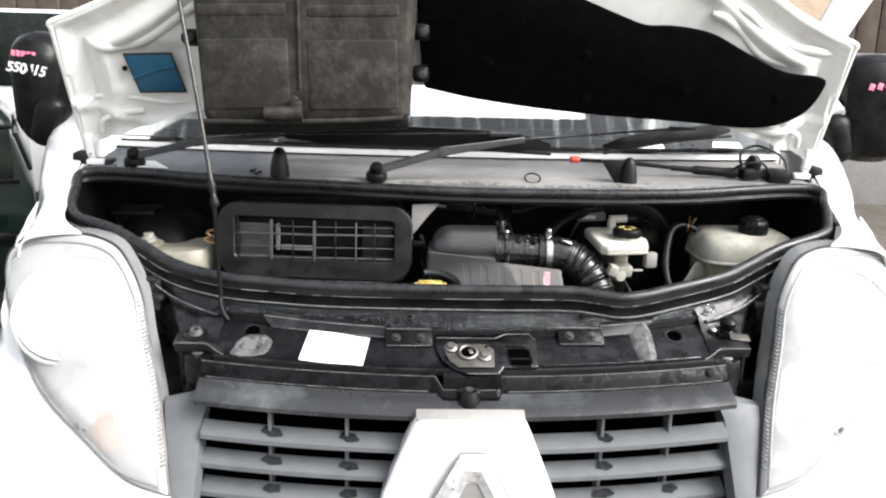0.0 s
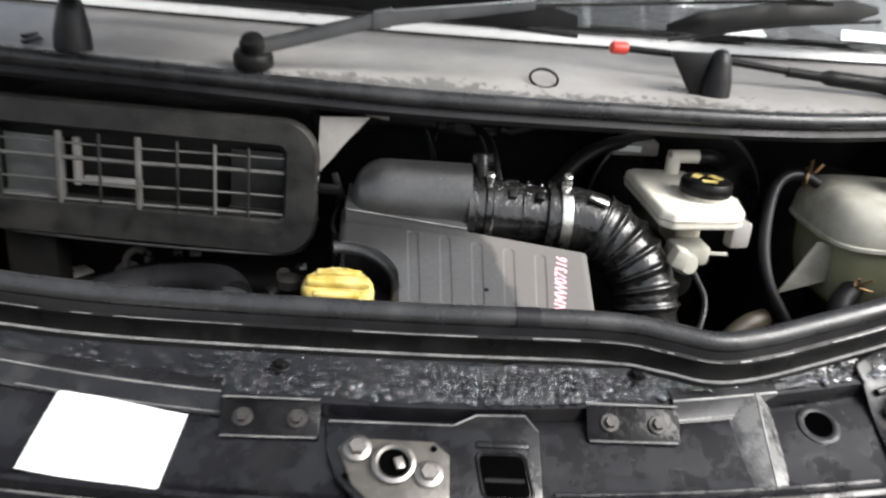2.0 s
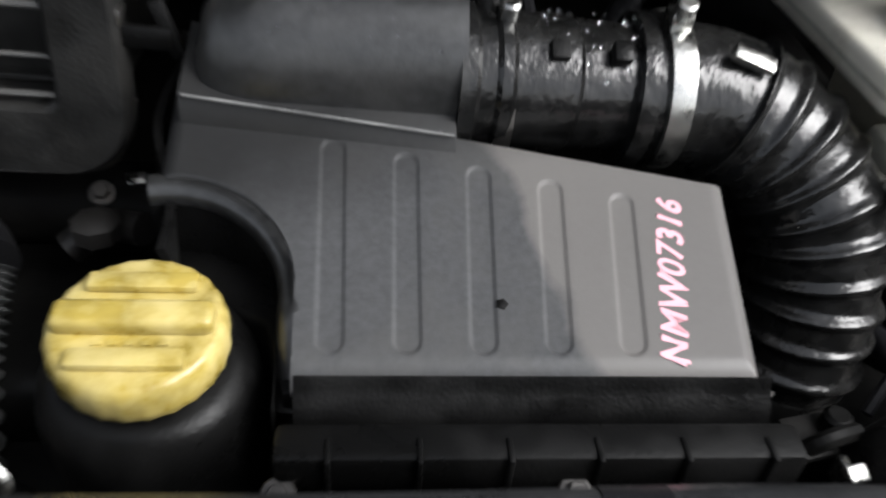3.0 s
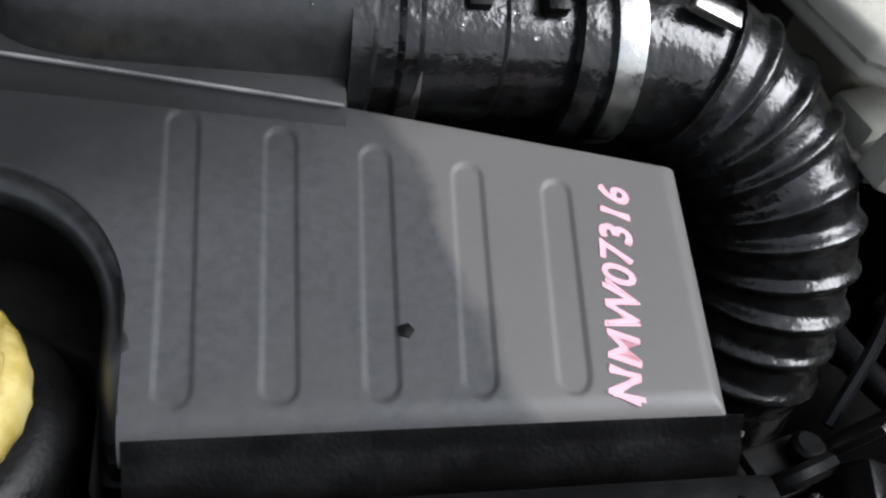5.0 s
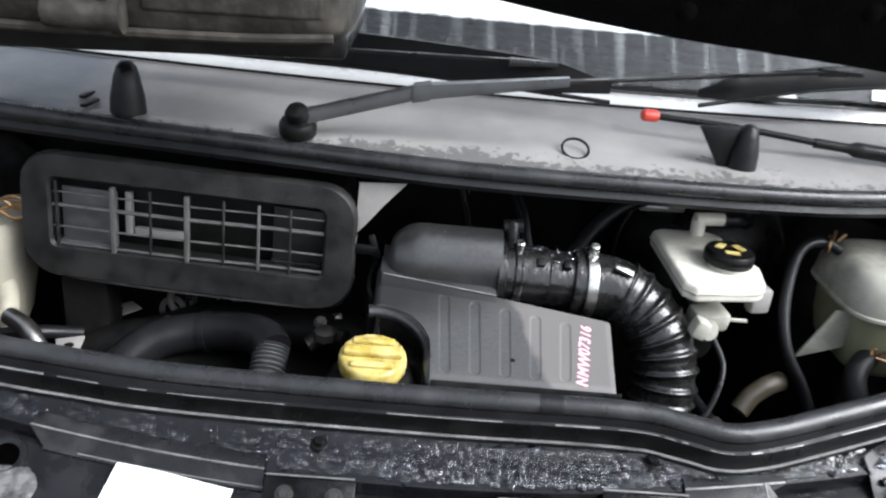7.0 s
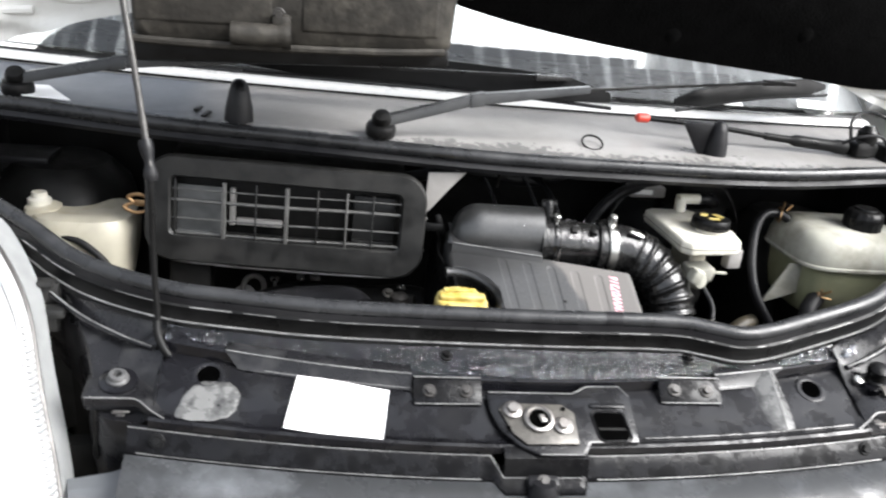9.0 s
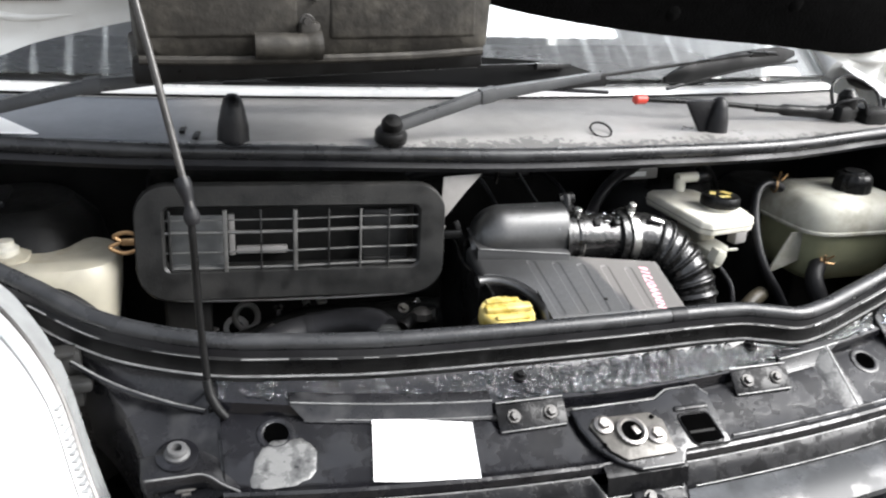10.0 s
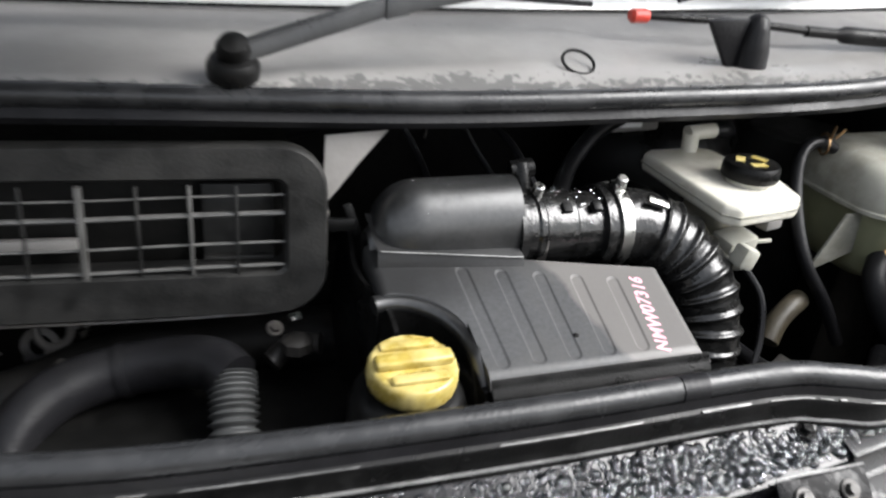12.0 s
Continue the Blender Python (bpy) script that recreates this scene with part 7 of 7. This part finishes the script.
# ---------- brake fluid reservoir ----------
brake = thing("brake_fluid_reservoir", (0.33, 0.40, 0.95), "milky white brake fluid reservoir with a black cap", "reservoir")
RES = [(0.279, 0.318), (0.292, 0.306), (0.365, 0.317), (0.377, 0.327), (0.386, 0.372), (0.372, 0.415), (0.366, 0.462), (0.350, 0.474), (0.290, 0.472), (0.277, 0.462)]
tank = part("tank_top", prism(RES, 1.012, 1.033, 0.005, seg=3), MILK, brake)
part("tank_bottom", prism([(0.322, 0.372), (0.352, 0.372), (0.354, 0.44), (0.322, 0.44)], 0.960, 1.013, 0.008, seg=3), WASHER, brake)
part("tank_flange", prism([(x * 1.012 - 0.004, y * 1.012 - 0.0047) for x, y in RES], 1.0215, 1.0235, 0.0), TANK, brake)
part("filler_neck", lathe([(0.022, 0.0), (0.022, 0.012), (0.001, 0.012)], 28, Matrix.Translation((0.343, 0.368, 1.032))), MILK, brake)
bc = part("cap", lathe([(0.0275, 0.0), (0.0285, 0.002), (0.0285, 0.012), (0.0265, 0.0155), (0.020, 0.0165), (0.001, 0.0165)], 60, Matrix.Translation((0.343, 0.368, 1.0385)), 30, 0.008), BLACK, brake, "black cap with yellow marks")
for k in range(3):
    a = 2 * math.pi * k / 3 + 0.4
    part("cap_mark", box(0.343 + 0.012 * math.cos(a), 0.368 + 0.012 * math.sin(a), 1.0553, 0.016, 0.009, 0.0008, 0.0, (0, 0, math.degrees(a) + 90)), YELLOW, bc)
part("hose_elbow", join(tube([(0.335, 0.462, 1.030), (0.335, 0.464, 1.052)], 0.009, 6, 14), tube([(0.330, 0.464, 1.052), (0.352, 0.466, 1.053), (0.368, 0.468, 1.053)], 0.0085, 8, 14)), MILK, brake)
part("feed_hose", tube([(0.366, 0.468, 1.053), (0.385, 0.472, 1.052), (0.41, 0.50, 1.04), (0.44, 0.56, 1.02)], 0.009, 18, 12), RUBBER, brake)
part("level_plug", join(box(0.330, 0.352, 0.972, 0.045, 0.030, 0.024, 0.005, (10, 0, 15)), lathe([(0.0135, 0.0), (0.0135, 0.010), (0.010, 0.016), (0.001, 0.017)], 20, Matrix.Translation((0.324, 0.342, 0.963)) @ pose(0, 0, 0, 80, 0, 10)), box(0.362, 0.351, 0.972, 0.03, 0.004, 0.004, 0.001)), TANK, brake, "white level sensor plug")
part("master_cylinder", tube([(0.325, 0.66, 0.94), (0.325, 0.50, 0.935), (0.325, 0.36, 0.930)], lambda t: 0.028 - 0.006 * (t > 0.7), 16, 18), DARK, brake)
part("side_plug", box(0.302, 0.30, 0.985, 0.018, 0.02, 0.022, 0.004, (0, 20, 0)), TANK, brake)
blk = thing("connector_block", (0.305, 0.545, 1.03), "pale grey electrical connector block", "connector")
part("connector_body", box(0.308, 0.548, 1.040, 0.062, 0.03, 0.018, 0.003, (0, -2, 0)), GREYPL, blk)
part("connector_label", box(0.300, 0.5315, 1.041, 0.030, 0.001, 0.008, 0.0), PAPER, blk)
part("connector_leg", box(0.308, 0.60, 1.03, 0.03, 0.13, 0.01, 0.002), DARK, blk)

# ---------- coolant expansion tank ----------
exp = thing("coolant_expansion_tank", (0.59, 0.42, 0.90), "yellowed coolant expansion tank half full of green coolant", "coolant tank")


def blob(cx, cy, levels, nseg=44, square=0.46):
    rows = []
    for z, rx, ry in levels:
        ring = []
        for k in range(nseg):
            a = 2 * math.pi * k / nseg
            ca, sa = math.cos(a), math.sin(a)
            ring.append((cx + rx * math.copysign(abs(ca) ** square, ca), cy + ry * math.copysign(abs(sa) ** square, sa), z))
        rows.append(ring)
    return loft(rows, True, True)


part("tank_upper", blob(0.598, 0.415, [(0.993, 0.099, 0.082), (0.999, 0.100, 0.083), (1.016, 0.098, 0.081), (1.030, 0.093, 0.076), (1.039, 0.084, 0.066), (1.043, 0.07, 0.050), (1.044, 0.04, 0.03)]), TANK, exp)
part("seam", blob(0.598, 0.415, [(0.988, 0.099, 0.082), (0.9895, 0.1015, 0.0845), (0.9935, 0.1015, 0.0845), (0.995, 0.099, 0.082)]), TANK, exp)
part("tank_lower", blob(0.602, 0.415, [(0.90, 0.05, 0.04), (0.905, 0.075, 0.055), (0.918, 0.086, 0.068), (0.945, 0.092, 0.075), (0.988, 0.0955, 0.079)]), COOLANT, exp, "green coolant showing through")
part("tank_web", prism([(0.490, 0.986), (0.512, 0.986), (0.512, 0.938), (0.456, 0.918)], 0.0, 0.004, 0.001, Matrix.Translation((0, 0.372, 0)) @ pose(0, 0, 0, 90, 0, 0)), TANK, exp)
ec = part("cap", lathe([(0.026, -0.012), (0.0285, -0.010), (0.029, 0.008), (0.027, 0.016), (0.022, 0.020), (0.001, 0.021)], 60, Matrix.Translation((0.612, 0.395, 1.053)), 15, 0.025), BLACK, exp, "wet black screw cap")
part("cap_top", lathe([(0.018, 0.0), (0.017, 0.003), (0.001, 0.004)], 24, Matrix.Translation((0.612, 0.395, 1.0735))), BLACK, ec)
part("outlet_pipe", tube([(0.505, 0.43, 1.040), (0.486, 0.428, 1.049), (0.464, 0.424, 1.049), (0.448, 0.416, 1.036), (0.438, 0.400, 1.008), (0.430, 0.372, 0.972), (0.436, 0.350, 0.935), (0.460, 0.335, 0.895), (0.48, 0.32, 0.85)], 0.0070, 60, 14), RUBBER, exp, "black rubber hose")
clipm = part("hose_clip", tube([(0.492 + 0.004 * math.cos(a) - 0.004, 0.428 + 0.0118 * math.cos(a), 1.047 + 0.0118 * math.sin(a)) for a in np.linspace(0, 6.2, 16)], 0.0016, 30, 6), GOLD, exp, "brass spring hose clip")
part("clip_ear", join(tube([(0.487, 0.420, 1.056), (0.484, 0.414, 1.072)], 0.0018, 4, 6), tube([(0.494, 0.420, 1.056), (0.498, 0.414, 1.068)], 0.0018, 4, 6)), GOLD, clipm)
part("lower_hose", tube([(0.545, 0.36, 0.938), (0.530, 0.345, 0.935), (0.512, 0.325, 0.92), (0.52, 0.30, 0.885), (0.55, 0.27, 0.84)], 0.0135, 40, 14), RUBBER, exp)
clip2 = part("hose_clip", tube([(0.536 + 0.006 * math.cos(a), 0.350 + 0.014 * math.cos(a), 0.936 + 0.015 * math.sin(a)) for a in np.linspace(0, 6.2, 16)], 0.0017, 30, 6), GOLD, exp, "brass spring hose clip")
part("clip_ear", join(tube([(0.535, 0.338, 0.948), (0.528, 0.330, 0.960)], 0.0016, 4, 6), tube([(0.535, 0.338, 0.948), (0.545, 0.330, 0.958)], 0.0016, 4, 6), tube([(0.535, 0.336, 0.945), (0.548, 0.330, 0.944)], 0.0016, 4, 6)), GOLD, clip2)
part("tank_leg", box(0.60, 0.44, 0.70, 0.10, 0.06, 0.42, 0.01), DARK, exp)
part("drain_ring", lathe([(0.012, 0.0), (0.015, 0.003), (0.018, 0.0), (0.015, -0.003), (0.012, 0.0)], 24, Matrix.Translation((0.655, 0.315, 0.925)) @ pose(0, 0, 0, 20, 0, 0), caps=False), RUBBER, exp)

# ---------- washer fluid tank ----------
wash = thing("washer_fluid_tank", (-0.58, 0.46, 0.85), "grubby cream plastic washer fluid tank", "washer tank")
part("tank_body", blob(-0.572, 0.455, [(0.80, 0.03, 0.04), (0.86, 0.055, 0.055), (0.92, 0.066, 0.064), (0.96, 0.072, 0.068), (0.99, 0.074, 0.068), (1.003, 0.068, 0.062), (1.006, 0.05, 0.045), (1.002, 0.02, 0.02)], 44, 0.72), WASHER, wash)
part("tank_shoulder", blob(-0.628, 0.455, [(0.95, 0.02, 0.03), (0.985, 0.025, 0.04), (1.008, 0.022, 0.034), (1.012, 0.012, 0.02)], 24), WASHER, wash)
part("filler_cap", lathe([(0.016, 0.0), (0.016, 0.008), (0.011, 0.011), (0.010, 0.018), (0.001, 0.019)], 18, Matrix.Translation((-0.632, 0.445, 1.010))), MILK, wash)
part("pump_hose", tube([(-0.60, 0.395, 0.985), (-0.56, 0.385, 0.975), (-0.525, 0.375, 0.945), (-0.52, 0.365, 0.91)], 0.005, 30, 10), RUBBER, wash)
part("tank_spout", tube([(-0.53, 0.43, 0.93), (-0.515, 0.41, 0.915), (-0.505, 0.38, 0.89)], 0.013, 14, 12), WASHER, wash)
part("tank_leg", box(-0.58, 0.46, 0.64, 0.05, 0.05, 0.34, 0.01), DARK, wash)

wash.location.z -= 0.018

# ---------- water drops on the cross panel ----------
unit = bmesh.new()
bmesh.ops.create_uvsphere(unit, u_segments=8, v_segments=5, radius=1.0)
unit.verts.index_update()
UV, UF = [v.co.copy() for v in unit.verts], [[v.index for v in f.verts] for f in unit.faces]
unit.free()
verts, faces = [], []
rng = random.Random(11)
for k in range(2000):
    x = rng.uniform(-0.42, 0.46)
    if k % 4:
        x = rng.gauss(0.13, 0.14)
    if abs(x) > 0.44:
        continue
    ys, zs = step(x)
    yf = y_front(x) - 0.0112
    y = rng.uniform(ys + 0.004, max(yf - 0.002, ys + 0.01))
    y0, z0 = max(yf, ys + 0.012), min(rim_z(yf + 0.0112) - 0.0365, zs + 0.030)
    f = (y - ys) / max(y0 - ys, 1e-4)
    z = zs + (z0 - zs) * (0.5 * f / 0.62 if f < 0.62 else 0.5 + 0.5 * (f - 0.62) / 0.38)
    r = rng.uniform(0.0009, 0.0026) * (0.7 if rng.random() < 0.55 else 1.7)
    m = Matrix.Translation((x, y, z + 0.0004)) @ pose(0, 0, 0, 22, 0, 0) @ Matrix.Diagonal((r * rng.uniform(0.9, 1.5), r * rng.uniform(0.9, 1.3), r * 0.55, 1))
    faces += [[i + len(verts) for i in f] for f in UF]
    verts += [m @ v for v in UV]
for k in range(75):
    a = radians(rng.uniform(25, 115))
    if k % 3:
        x, r0, cy, cz = rng.uniform(0.078, 0.168), 0.0352, 0.353, 1.006
        p = Vector((x, cy - r0 * math.cos(a), cz + r0 * math.sin(a)))
    else:
        x = rng.uniform(-0.02, 0.07)
        p = Vector((x, 0.354 - 0.046 * math.cos(a) * (0.76 if a < 1.57 else 0.95), 1.0112 + 0.046 * math.sin(a)))
    r = rng.uniform(0.0005, 0.0013)
    m = Matrix.Translation(p) @ pose(0, 0, 0, 90 - math.degrees(a), 0, 0) @ Matrix.Diagonal((r * rng.uniform(0.8, 1.6), r, r * 0.6, 1))
    faces += [[i + len(verts) for i in f] for f in UF]
    verts += [m @ v for v in UV]
for k in range(60):
    x = rng.uniform(-0.30, 0.18)
    r = rng.uniform(0.0010, 0.0024)
    m = Matrix.Translation((x, screen_y(x) - 0.030 + rng.uniform(-0.008, 0.008), 1.1535 + 0.0005)) @ Matrix.Diagonal((r * 1.3, r, r * 0.6, 1))
    faces += [[i + len(verts) for i in f] for f in UF]
    verts += [m @ v for v in UV]
me = bpy.data.meshes.new("water_drops")
me.from_pydata(verts, [], faces)
me.polygons.foreach_set("use_smooth", [True] * len(me.polygons))
me.materials.append(WATER)
tagged(new("water_drops", me), "rain drops beaded on the black strip, hose and scuttle", "water drops", kind="stuff")
